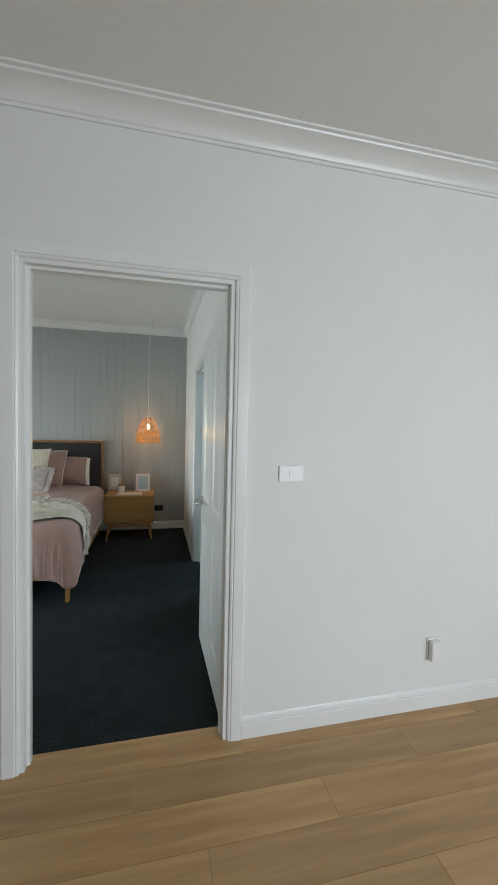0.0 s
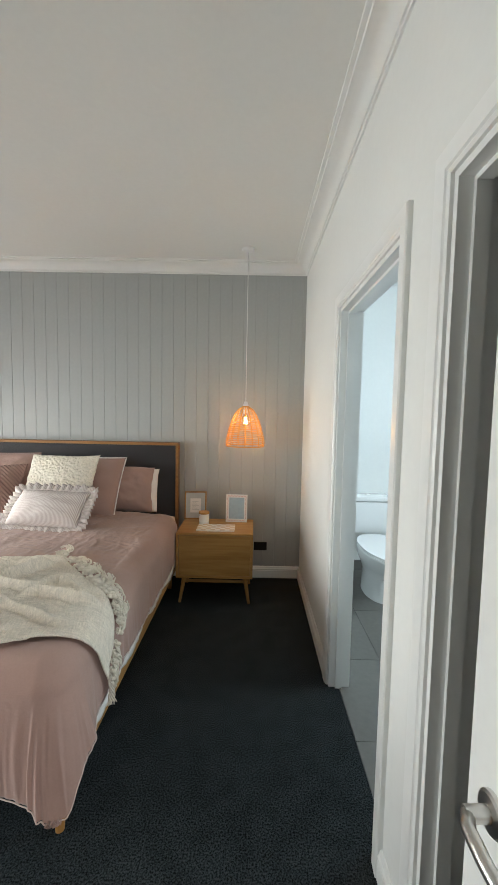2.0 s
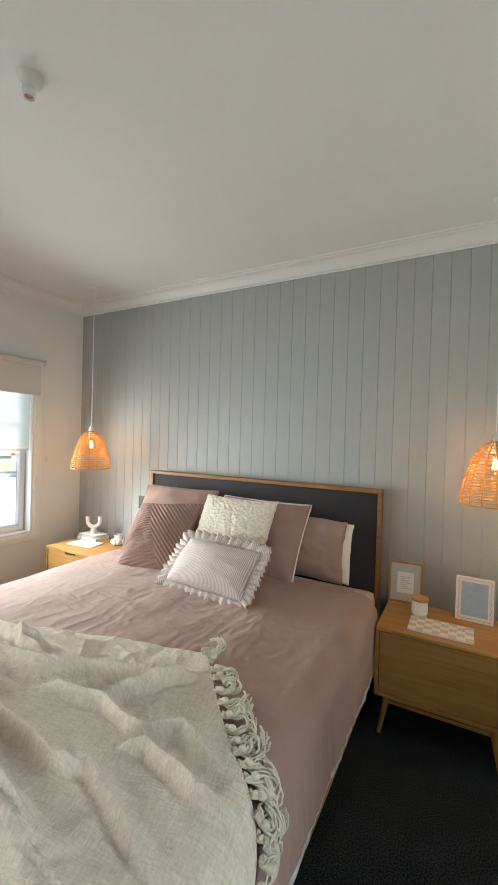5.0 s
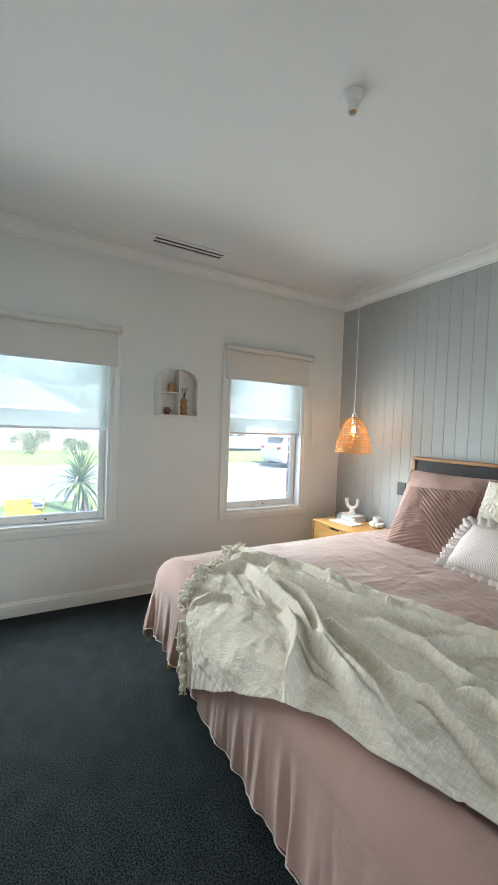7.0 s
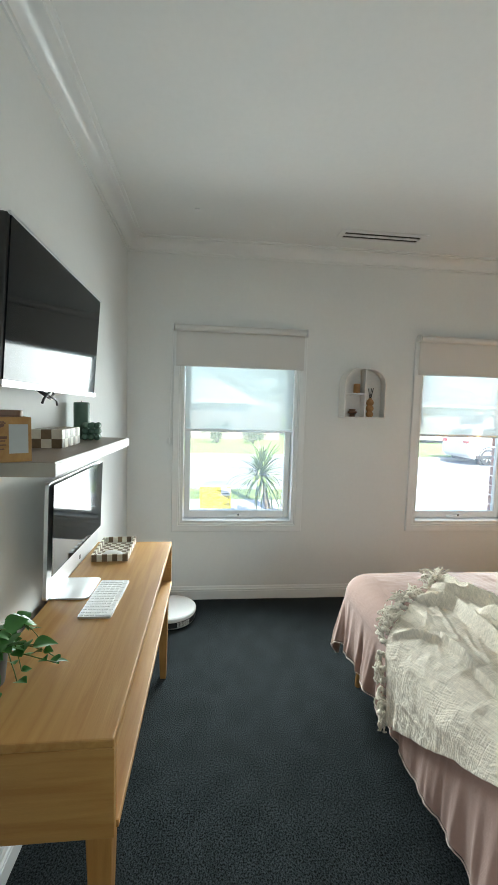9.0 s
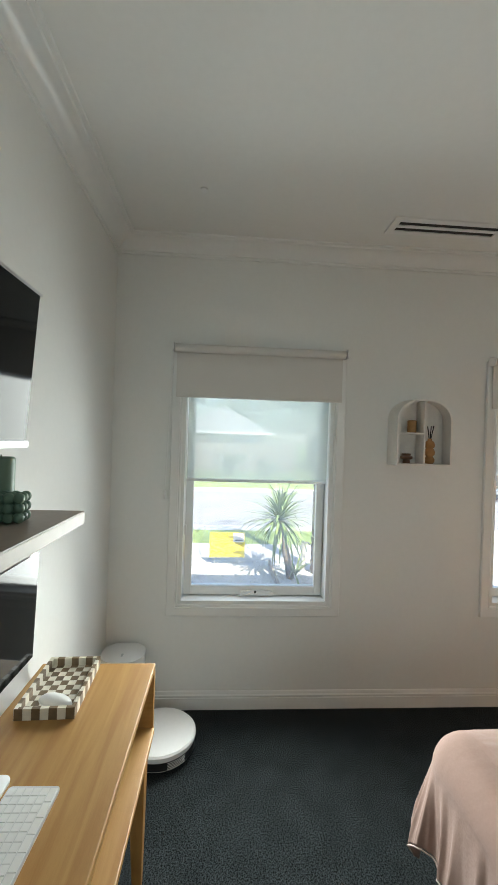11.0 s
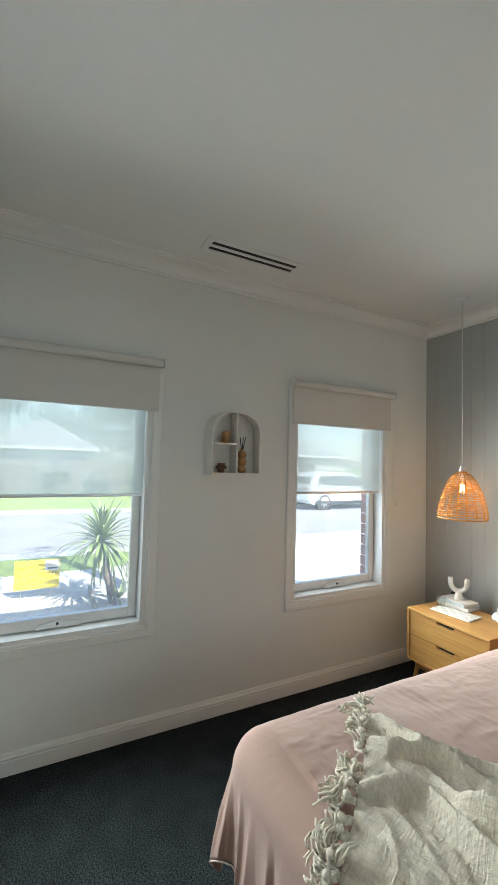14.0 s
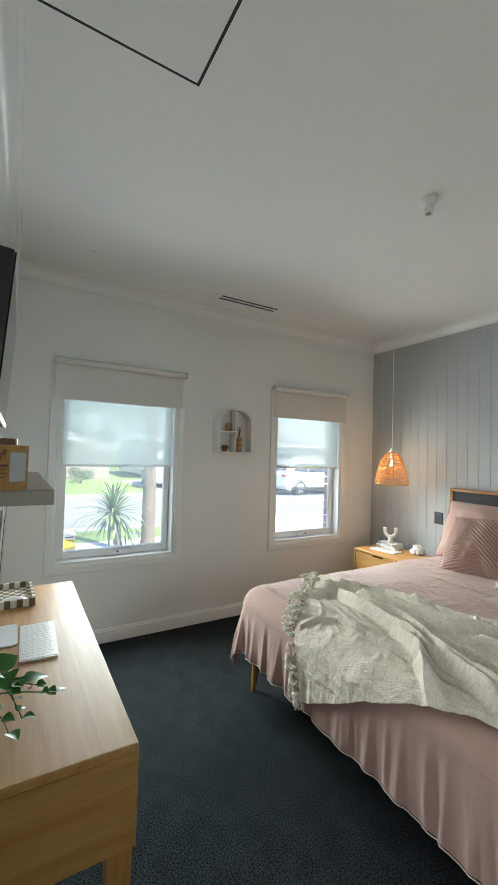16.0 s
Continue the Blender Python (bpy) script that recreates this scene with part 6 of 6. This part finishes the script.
part("plate", box(-0.016, 0.016, -0.002, 0.0, -0.03, 0.03), CHROME, strike, bevel=0.0008)
part("keep", box(-0.007, 0.007, -0.0026, -0.002, -0.014, 0.014), DOWN, strike)
structure("ensuite_skirting_tile", box(XR + 0.11, 2.75, 5.973, 5.985, 0.0, 0.10), GREYTILE, "dark grey tile skirting in the ensuite")


# ---- outside ----
GZ = -0.30
GRAVEL = mat("white_gravel", (0.50, 0.49, 0.47), 0.9, grain=0.4, scale=60, stain=0.1, bump=1.0, bump_scale=60)
STONE = mat("white_pebbles", (0.55, 0.54, 0.52), 0.8, grain=0.2, scale=20, stain=0.2, stain_scale=3)
CONC = mat("concrete", (0.37, 0.365, 0.345), 0.85, grain=0.08, scale=60, stain=0.1, stain_scale=1)
ASPH = mat("sun_bleached_asphalt", (0.20, 0.20, 0.205), 0.9, grain=0.15, scale=80, stain=0.1, stain_scale=0.7)
GRASS = mat("lawn", (0.15, 0.21, 0.05), 0.95, grain=0.35, scale=50, stain=0.25, stain_scale=1.5, bump=0.8, bump_scale=90)
BRICK = mat("red_brick", (0.36, 0.13, 0.085), 0.85, grain=0.2, scale=40, stain=0.15, stain_scale=6, bump=0.5, bump_scale=90, per_object=0.2)
MORTAR = mat("pale_mortar", (0.45, 0.42, 0.38), 0.95, grain=0.1)
BARK = mat("grey_bark", (0.20, 0.16, 0.12), 0.9, grain=0.3, scale=30, stain=0.2, bump=0.9, bump_scale=40)
BLADE = mat("strappy_leaf", (0.17, 0.24, 0.07), 0.45, grain=0.2, scale=20, stain=0.3, stain_scale=4)
ROOFTILE = mat("grey_roof_sheet", (0.30, 0.30, 0.31), 0.6, grain=0.1, stain=0.1)
RENDERED = mat("cream_render", (0.55, 0.50, 0.43), 0.8, grain=0.05, stain=0.06)
FENCE = mat("weathered_fence", (0.26, 0.21, 0.17), 0.85, grain=0.2, per_object=0.15)
SHRUB = mat("shrub_leaf", (0.10, 0.15, 0.035), 0.7, grain=0.3, scale=15, stain=0.3, stain_scale=3)
PAINTW = mat("white_car_paint", (0.78, 0.78, 0.77), 0.12, grain=0.01, stain=0.01)
CARGLASS = mat("tinted_car_glass", (0.02, 0.025, 0.03), 0.05)
RUBBER = mat("tyre_rubber", (0.02, 0.02, 0.021), 0.8, grain=0.1)
YELLOW = mat("yellow_corflute", (0.85, 0.68, 0.02), 0.45, grain=0.01)

structure("ground", box(-420, 420, -420, 420, GZ - 0.5, GZ - 0.25), GRASS, "suburban ground reaching the horizon")
structure("gravel_bed", box(-7.36, XW - 0.26, -6, 5.6, GZ - 0.26, GZ), GRAVEL, "pale gravel garden bed in front of the house")
structure("driveway", box(-9.42, XW - 0.26, 5.6, 11, GZ - 0.26, GZ + 0.005), CONC, "concrete driveway")
structure("garden_beyond", box(-9.42, XW - 0.26, 11, 60, GZ - 0.26, GZ), GRASS, "neighbouring front lawn")
structure("pavement", box(-8.33, -7.36, -60, 5.6, GZ - 0.26, GZ + 0.003), CONC, "concrete footpath")
structure("verge", box(-9.42, -8.33, -60, 5.6, GZ - 0.26, GZ + 0.006), GRASS, "mown grass verge")
structure("kerb", box(-9.95, -9.42, -60, 60, GZ - 0.26, GZ - 0.005), CONC, "concrete kerb and gutter")
structure("road", box(-16.6, -9.95, -60, 60, GZ - 0.30, GZ - 0.10), ASPH, "sunlit asphalt road")
structure("far_kerb", box(-17.0, -16.6, -60, 60, GZ - 0.26, GZ - 0.005), CONC, "far concrete kerb")
structure("far_verge", box(-24.5, -17.0, -60, 60, GZ - 0.26, GZ + 0.004), GRASS, "far grass verge and lawns")
structure("far_driveway", box(-24.4, -16.95, 7.6, 10.4, GZ - 0.2, GZ + 0.012), CONC, "far concrete driveway")
structure("roof", box(XW - 0.72, 5, -4, 7.5, HC + 0.12, HC + 0.3), ROOFTILE, "roof and eave over the room")

# pebbles, past counting
rng = random.Random(21)
vs, fs = [], []
for k in range(5200):
    x, y = rng.uniform(-7.3, -4.6), rng.uniform(0.6, 5.5)
    r = rng.uniform(0.010, 0.024)
    b = len(vs)
    for dx, dy, dz in ((1, 0, 0), (0, 1, 0), (-1, 0, 0), (0, -1, 0), (0, 0, 0.7), (0, 0, -0.4)):
        vs.append((x + dx * r * rng.uniform(0.8, 1.3), y + dy * r * rng.uniform(0.8, 1.3), GZ + 0.004 + dz * r))
    fs += [(b + i, b + (i + 1) % 4, b + 4) for i in range(4)] + [(b + (i + 1) % 4, b + i, b + 5) for i in range(4)]
me = bpy.data.meshes.new("pebbles")
me.from_pydata(vs, [], fs)
me.materials.append(STONE)
tagged(new("pebbles", me), "loose white pebbles in the garden bed", "pebbles", kind="stuff")

# brick skin of the house, its bricks laid round the window reveals
bw = bmesh.new()
ya = -3.0
for y0, y1 in WINDOWS:
    box(XW - 0.25, XW - 0.142, ya, y0 - 0.11, GZ, HC, bw)
    box(XW - 0.25, XW - 0.142, y0 - 0.11, y1 + 0.11, GZ, WZ0 - 0.06, bw)
    box(XW - 0.25, XW - 0.142, y0 - 0.11, y1 + 0.11, WZ1 + 0.03, HC, bw)
    ya = y1 + 0.11
box(XW - 0.25, XW - 0.142, ya, YH + 0.5, GZ, HC, bw)
skin = structure("brick_skin", bw, MORTAR, "red brick outer skin of the house")
brick = None
for y0, y1 in WINDOWS:
    for side in (-1, 1):
        z, k = WZ0 - 0.06, 0
        while z < WZ1 + 0.02:
            yy = (y0 - 0.11 if side < 0 else y1 + 0.002) 
            at = pose(XW - 0.254, yy, z)
            if brick is None:
                brick = part("brick", box(0, 0.11, 0, 0.108, 0, 0.076), BRICK, skin, at=at).data
            else:
                o = new("brick", brick)
                o.parent, o.matrix_basis = skin, at
            z, k = z + 0.086, k + 1

# auction board
sign = thing("auction_sign", "yellow auction board on thin stakes in the garden", "sign", pose(-7.12, 2.89, GZ, 0, 0, 90))
SW, SH, SB = 0.53, 0.375, 0.115
part("board", box(-SW / 2, SW / 2, -0.006, 0.0, SB, SB + SH), YELLOW, sign, "yellow corflute panel")
part("logo_panel", box(SW / 2 - 0.175, SW / 2 - 0.01, -0.0085, -0.006, SB + SH - 0.145, SB + SH - 0.01), PAPER, sign, "white corner panel")
part("logo_bar", box(SW / 2 - 0.15, SW / 2 - 0.035, -0.0100, -0.0085, SB + SH - 0.125, SB + SH - 0.105), BLACK, sign)
tc = bpy.data.curves.new("word", "FONT")
tc.body, tc.size, tc.align_x, tc.extrude = "Auction", 0.155, "CENTER", 0.0008
word = new("lettering", tc)
tc.materials.append(mat("olive_ink", (0.30, 0.235, 0.015), 0.6))
word.parent, word.matrix_basis = sign, pose(-0.01, -0.0075, SB + 0.145, 90, 0, 0)
tagged(word, "dark lettering reading Auction")
bm = bmesh.new()
box(-0.24, 0.05, -0.0078, -0.006, SB + SH - 0.105, SB + SH - 0.085, bm)
box(-0.24, -0.10, -0.0078, -0.006, SB + 0.085, SB + 0.105, bm)
box(-0.24, 0.02, -0.0078, -0.006, SB + 0.045, SB + 0.060, bm)
part("small_print", bm, mat("ochre_ink", (0.45, 0.34, 0.01), 0.6), sign)
for x in (-0.18, 0.18):
    part("stake", tube([(x, 0.004, 0), (x, 0.004, SB + SH * 0.8)], 0.004, 8), CHROME, sign)


def blade(length, wide, droop, lift):
    """One long strap leaf, creased along its middle and arching over."""
    bm, rows, n = bmesh.new(), [], 9
    x = z = 0.0
    ang = lift
    for k in range(n + 1):
        s = k / n
        w = wide * (0.35 + 0.65 * min(1, s * 5)) * (1 - s ** 3)
        rows.append([bm.verts.new((x, -w, z + 0.3 * w)), bm.verts.new((x, 0, z)), bm.verts.new((x, w, z + 0.3 * w))])
        x, z = x + math.cos(ang) * length / n, z + math.sin(ang) * length / n
        ang -= droop / n * (0.4 + 1.4 * s)
    for a, b in zip(rows, rows[1:]):
        bm.faces.new((a[0], a[1], b[1], b[0])), bm.faces.new((a[1], a[2], b[2], b[1]))
    return bm


def rosette(parent, top, count, length, wide, seed, low=-50, high=85, name="leaf"):
    rg = random.Random(seed)
    shapes = [part(name, blade(length * f, wide, dr, radians(0)), BLADE, parent, smooth=True, at=Matrix.Translation(top)).data for f, dr in ((1.0, 0.5), (0.9, 1.0), (1.1, 1.5))]
    for k in range(count):
        o = new(name, shapes[k % 3])
        o.parent = parent
        el = low + (high - low) * (k / count) ** 0.8
        o.matrix_basis = Matrix.Translation(top) @ Matrix.Rotation(k * 2.39996 + rg.uniform(-0.2, 0.2), 4, "Z") @ Matrix.Rotation(radians(-el), 4, "Y") @ Matrix.Diagonal((*[rg.uniform(0.8, 1.1)] * 3, 1))


cord = thing("cordyline", "strappy green cordyline with drooping leaves in the garden", "plant", pose(-6.55, 3.77, GZ))
part("trunk", tube([(0, 0, 0), (0.01, -0.05, 0.25), (0.0, -0.12, 0.5), (-0.01, -0.17, 0.78)], 0.055, 12, taper=0.045), BARK, cord, smooth=True)
rosette(cord, (-0.01, -0.17, 0.80), 130, 0.66, 0.018, 3)
rosette(cord, (0.02, 0.06, 0.05), 16, 0.42, 0.013, 5, 20, 70)
palm = thing("palm_tree", "palm tree with a rough ringed trunk and hanging fronds", "tree", pose(-6.80, 4.22, GZ))
bm = lathe([(0.115 + 0.012 * (k % 2) - 0.0006 * k, 0.055 * k) for k in range(66)], 18)
part("trunk", bm, BARK, palm, smooth=50)
for k in range(15):
    rg = random.Random(k)
    bm = bmesh.new()
    n, ang, pts, p = 16, 0.75 if k % 3 else 0.2, [], Vector((0, 0, 3.6))
    for i in range(n + 1):
        pts.append(p.copy())
        p = p + Vector((math.cos(ang), 0, math.sin(ang))) * 0.135
        ang -= 0.145
    tube(pts, 0.014, 6, bm, taper=0.004)
    for i in range(2, n + 1):
        for s in (-1, 1):
            ln = 0.42 * math.sin(math.pi * (i / n) ** 0.7) + 0.12
            a = bm.verts.new(pts[i] + Vector((-0.014, 0, 0)))
            b = bm.verts.new(pts[i] + Vector((0.014, 0, 0)))
            c = bm.verts.new(pts[i] + Vector((0.13, s * ln, -0.16 - rg.uniform(0, 0.08))))
            bm.faces.new((a, b, c))
    part("frond", bm, BLADE, palm, at=Matrix.Rotation(k * 2.39996, 4, "Z"))
edge = thing("garden_edging", "timber garden edging round the planted corner", "edging", pose(0, 0, GZ))
part("board", box(-6.05, -6.02, 3.55, 5.0, 0, 0.10), FENCE, edge)
part("board", box(-7.1, -6.05, 3.52, 3.55, 0, 0.10), FENCE, edge)
tap = thing("garden_tap", "grey garden tap on a post beside the cordyline", "tap", pose(-6.95, 4.02, GZ))
part("post", box(-0.025, 0.025, -0.025, 0.025, 0, 0.42), CONC, tap, bevel=0.004)
part("spout", tube([(0, 0, 0.38), (0.0, 0.07, 0.40), (0.0, 0.10, 0.36)], 0.012, 10), CHROME, tap, smooth=True)
post = thing("letterbox", "white letterbox on a post by the footpath", "letterbox", pose(-7.02, 2.18, GZ))
part("post", box(-0.035, 0.035, -0.035, 0.035, 0, 0.72), PLASTIC, post, bevel=0.004)
part("case", box(-0.14, 0.14, -0.09, 0.09, 0.72, 0.95), PLASTIC, post, bevel=0.01)


def car(m, label):
    """A white wagon: x along its length, y across, wheels on z = 0."""
    t = thing("parked_car", label, "car", m, "parked cars")
    side = [(-2.22, 0.42), (-2.25, 0.72), (-2.18, 0.98), (-2.02, 1.10), (-1.85, 1.42), (-1.60, 1.58), (-0.6, 1.66), (0.25, 1.62), (0.62, 1.50), (1.15, 1.10), (1.30, 1.04), (2.0, 0.92), (2.22, 0.72), (2.25, 0.42), (2.1, 0.26), (-2.05, 0.26)]
    bm, rows = bmesh.new(), []
    for y, k in ((-0.90, 0.0), (-0.84, 0.3), (-0.62, 1.0), (0.62, 1.0), (0.84, 0.3), (0.90, 0.0)):
        rows.append([bm.verts.new((x * (0.97 if k == 0 else 1.0), y if z < 1.05 else y * (0.93 - 0.16 * (z - 1.05)), z - (0.05 if k == 0 and z > 1.4 else 0))) for x, z in side])
    n = len(side)
    for a, b in zip(rows, rows[1:]):
        for i in range(n):
            bm.faces.new((a[i], a[(i + 1) % n], b[(i + 1) % n], b[i]))
    bm.faces.new(rows[0]), bm.faces.new(rows[-1][::-1])
    body = part("body", bm, PAINTW, t, "white painted body", smooth=35)
    for s in (-1, 1):
        for pts in ([(-1.72, 1.14), (-0.92, 1.10), (-0.92, 1.50), (-1.52, 1.48)], [(-0.86, 1.10), (0.10, 1.09), (0.10, 1.51), (-0.86, 1.50)], [(0.16, 1.09), (0.98, 1.09), (0.55, 1.44), (0.16, 1.50)]):
            bm = bmesh.new()
            lo = [bm.verts.new((x, s * (0.90 * (0.93 - 0.16 * (z - 1.05)) * (0.975 if z < 1.3 else 1.0) + 0.012 + (0.055 if z < 1.3 else 0.0)), z)) for x, z in pts]
            hi = [bm.verts.new((v.co.x, v.co.y - s * 0.02, v.co.z)) for v in lo]
            bm.faces.new(lo), bm.faces.new(hi[::-1])
            for i in range(4):
                bm.faces.new((lo[i], lo[(i + 1) % 4], hi[(i + 1) % 4], hi[i]))
            part("side_window", bm, CARGLASS, t, "dark tinted window")
        part("sill_trim", box(-1.9, 1.9, s * 0.89 - 0.02, s * 0.89 + 0.02, 0.26, 0.40), BLACK, t, bevel=0.01)
        for x in (-1.36, 1.36):
            turn = pose(x, s * 0.80, 0.34, 90, 0, 0)
            part("wheel_arch", lathe([(0.36, -0.112), (0.41, -0.112), (0.41, 0.112), (0.36, 0.112)], 28, m=turn), BLACK, t)
            wh = part("wheel", lathe([(0.22, -0.10), (0.32, -0.11), (0.34, -0.08), (0.34, 0.08), (0.32, 0.11), (0.22, 0.10)], 28, m=turn), RUBBER, t, "black tyre", smooth=40)
            part("rim", lathe([(0, -0.02), (0.22, -0.02), (0.22, 0.02), (0, 0.02)], 24, m=turn), DOWN, wh)
            for k in range(7):
                a = 2 * math.pi * k / 7
                part("spoke", tube([(x + 0.03 * math.cos(a), s * 0.885, 0.34 + 0.03 * math.sin(a)), (x + 0.215 * math.cos(a), s * 0.895, 0.34 + 0.215 * math.sin(a))], 0.022, 6), SATIN, wh)
        part("tail_light", box(-2.25, -2.10, s * 0.72 - 0.14, s * 0.72 + 0.14, 0.86, 0.98), mat("red_lens", (0.5, 0.02, 0.015), 0.15), t, "red tail light", bevel=0.02)
        part("head_light", box(2.02, 2.20, s * 0.66 - 0.16, s * 0.66 + 0.16, 0.74, 0.86), CHROME, t, bevel=0.02)
    part("rear_window", box(-2.0, -1.86, -0.60, 0.60, 1.12, 1.42), CARGLASS, t, bevel=0.01)
    return t


suv = car(pose(-16.0, 15.2, GZ - 0.10, 0, 0, 90), "white wagon parked along the far kerb")
copy_thing(suv, pose(-20.6, 8.9, GZ + 0.004, 0, 0, 168))


def house(name, label, x, y0, y1, deep, eave, rise, windows):
    """A single-storey house across the road, its hip roof sheeted in ribs."""
    t = thing(name, label, "house", pose(x, (y0 + y1) / 2, GZ))
    w = (y1 - y0) / 2
    part("wall", box(-deep, 0, -w, w, 0, eave), RENDERED, t)
    bm = bmesh.new()
    o = 0.5
    base = [bm.verts.new(c) for c in ((o, -w - o, eave), (o, w + o, eave), (-deep - o, w + o, eave), (-deep - o, -w - o, eave))]
    run = min(w, deep / 2) + o
    if w * 2 <= deep:
        r = [bm.verts.new((o - run, 0, eave + rise)), bm.verts.new((-deep - o + run, 0, eave + rise))]
        fcs = ((base[0], base[1], r[0]), (base[1], base[2], r[1], r[0]), (base[2], base[3], r[1]), (base[3], base[0], r[0], r[1]))
    else:
        r = [bm.verts.new((-deep / 2, -w - o + run, eave + rise)), bm.verts.new((-deep / 2, w + o - run, eave + rise))]
        fcs = ((base[0], base[1], r[1], r[0]), (base[1], base[2], r[1]), (base[2], base[3], r[0], r[1]), (base[3], base[0], r[0]))
    for f in fcs:
        bm.faces.new(f)
    bm.faces.new(base)
    roof = part("roof", bm, ROOFTILE, t, "grey ribbed hip roof")
    bm = bmesh.new()
    yy = -w - o + 0.15
    while yy < w + o:
        top = min(1.0, (w + o - abs(yy)) / run)
        tube([(o, yy, eave + 0.01), (o - run * top, yy, eave + rise * top + 0.01)], 0.018, 4, bm)
        yy += 0.30
    part("roof_ribs", bm, ROOFTILE, roof)
    part("fascia", box(o - 0.02, o + 0.03, -w - o, w + o, eave - 0.14, eave + 0.03), PAINTW, t, "white fascia and gutter")
    for a, b, c, d in windows:
        wn_ = part("window", box(0.0, 0.05, a, b, c, d), TRIM, t, "white framed window")
        part("pane", box(0.045, 0.06, a + 0.07, (a + b) / 2 - 0.03, c + 0.07, d - 0.07), CARGLASS, wn_)
        part("pane", box(0.045, 0.06, (a + b) / 2 + 0.03, b - 0.07, c + 0.07, d - 0.07), CARGLASS, wn_)
    return t


house("house", "cream house across the road with a grey hip roof", -29, -0.2, 5.6, 11, 2.5, 2.1, [(-2.3, -0.7, 0.9, 2.1), (0.6, 2.3, 0.9, 2.1)])
house("house", "long cream house across the road with a grey roof", -29, 10.5, 27, 9, 2.65, 2.0, [(-6.5, -4.5, 0.9, 2.1), (-2.0, 0.2, 0.9, 2.1), (3, 5, 0.9, 2.1)])
house("house", "cream house further along the road", -28, -22, -5, 10, 2.65, 2.0, [(-4, -2, 0.9, 2.1), (2, 4.4, 0.9, 2.1)])
fence = thing("paling_fence", "weathered timber paling fence across the road", "fence", pose(-25.6, 0, GZ))
pal = None
for k in range(66):
    at = pose(0, 0.3 + 0.105 * k, 0)
    if pal is None:
        pal = part("paling", box(0, 0.02, 0, 0.098, 0, 1.75), FENCE, fence, at=at).data
    else:
        o = new("paling", pal)
        o.parent, o.matrix_basis = fence, at
part("fence_rail", box(-0.05, 0, 0.3, 7.2, 1.3, 1.4), FENCE, fence)


def bush(m, r, h, seed, label, n=900, material=SHRUB, trunk=0.0, category="shrub", name="shrub"):
    """Many small leaves scattered through uneven clumps, on a short branching stem."""
    t = thing(name, label, category, m)
    rg = random.Random(seed)
    stem = bmesh.new()
    clumps = [(Vector((rg.uniform(-1, 1) * r * 0.7, rg.uniform(-1, 1) * r * 0.7, trunk + h * rg.uniform(0.25, 0.85))), r * rg.uniform(0.35, 0.6)) for _ in range(9)]
    if trunk:
        tube([(0, 0, 0), (0.05, 0.03, trunk * 0.6), (0, 0, trunk + h * 0.3)], 0.13, 10, stem, taper=0.06)
    for c, cr in clumps:
        tube([(0, 0, trunk), (c.x * 0.4, c.y * 0.4, trunk + (c.z - trunk) * 0.6), tuple(c)], 0.03 if trunk else 0.02, 6, stem, taper=0.006)
    part("trunk", stem, BARK, t, smooth=True)
    vs, fs = [], []
    for k in range(n):
        c, cr = clumps[k % 9]
        d = Vector((rg.gauss(0, 1), rg.gauss(0, 1), rg.gauss(0, 0.8))).normalized() * cr * rg.uniform(0.5, 1.05)
        p = c + d
        s = (0.05 if not trunk else 0.13) * rg.uniform(0.6, 1.3)
        u = Vector((rg.gauss(0, 1), rg.gauss(0, 1), rg.gauss(0, 1))).normalized()
        v = u.orthogonal().normalized()
        b = len(vs)
        vs += [tuple(p - u * s), tuple(p + v * s * 0.5), tuple(p + u * s), tuple(p - v * s * 0.5)]
        fs.append((b, b + 1, b + 2, b + 3))
    me = bpy.data.meshes.new("crown")
    me.from_pydata(vs, [], fs)
    me.materials.append(material)
    o = new("crown", me)
    o.parent = t
    return t


bush(pose(-22.2, 3.2, GZ), 0.9, 1.2, 1, "rounded green shrub on the far lawn", 1600)
bush(pose(-22.6, 0.4, GZ), 0.8, 1.0, 2, "rounded green shrub on the far lawn", 1400)
bush(pose(-22.4, 5.2, GZ), 0.6, 0.8, 3, "low green shrub by the fence", 1000)
bush(pose(-21.5, 10.8, GZ), 0.9, 1.2, 4, "rounded green shrub beside the far driveway", 1500)
bush(pose(-22.8, -3.5, GZ), 1.1, 1.3, 5, "rounded green shrub on the far lawn", 1600)
# trees added tall enough to block the bright sky behind the sheer blinds
for k, (x, y, r, h) in enumerate(((-37, 9.3, 3.0, 5.4), (-42, 2.0, 3.6, 6.4), (-42, -9, 3.6, 5.8), (-40, 18, 3.4, 5.8), (-41, -3.5, 3.4, 6.0), (-41, 6.0, 3.2, 5.6), (-42, 13.5, 3.6, 6.2), (-43, 24, 3.6, 5.8))):
    bush(pose(x, y, GZ), r, h, 20 + k, "leafy tree added behind the houses to cover the sky", 3200, trunk=1.8, category="tree", name="tree")
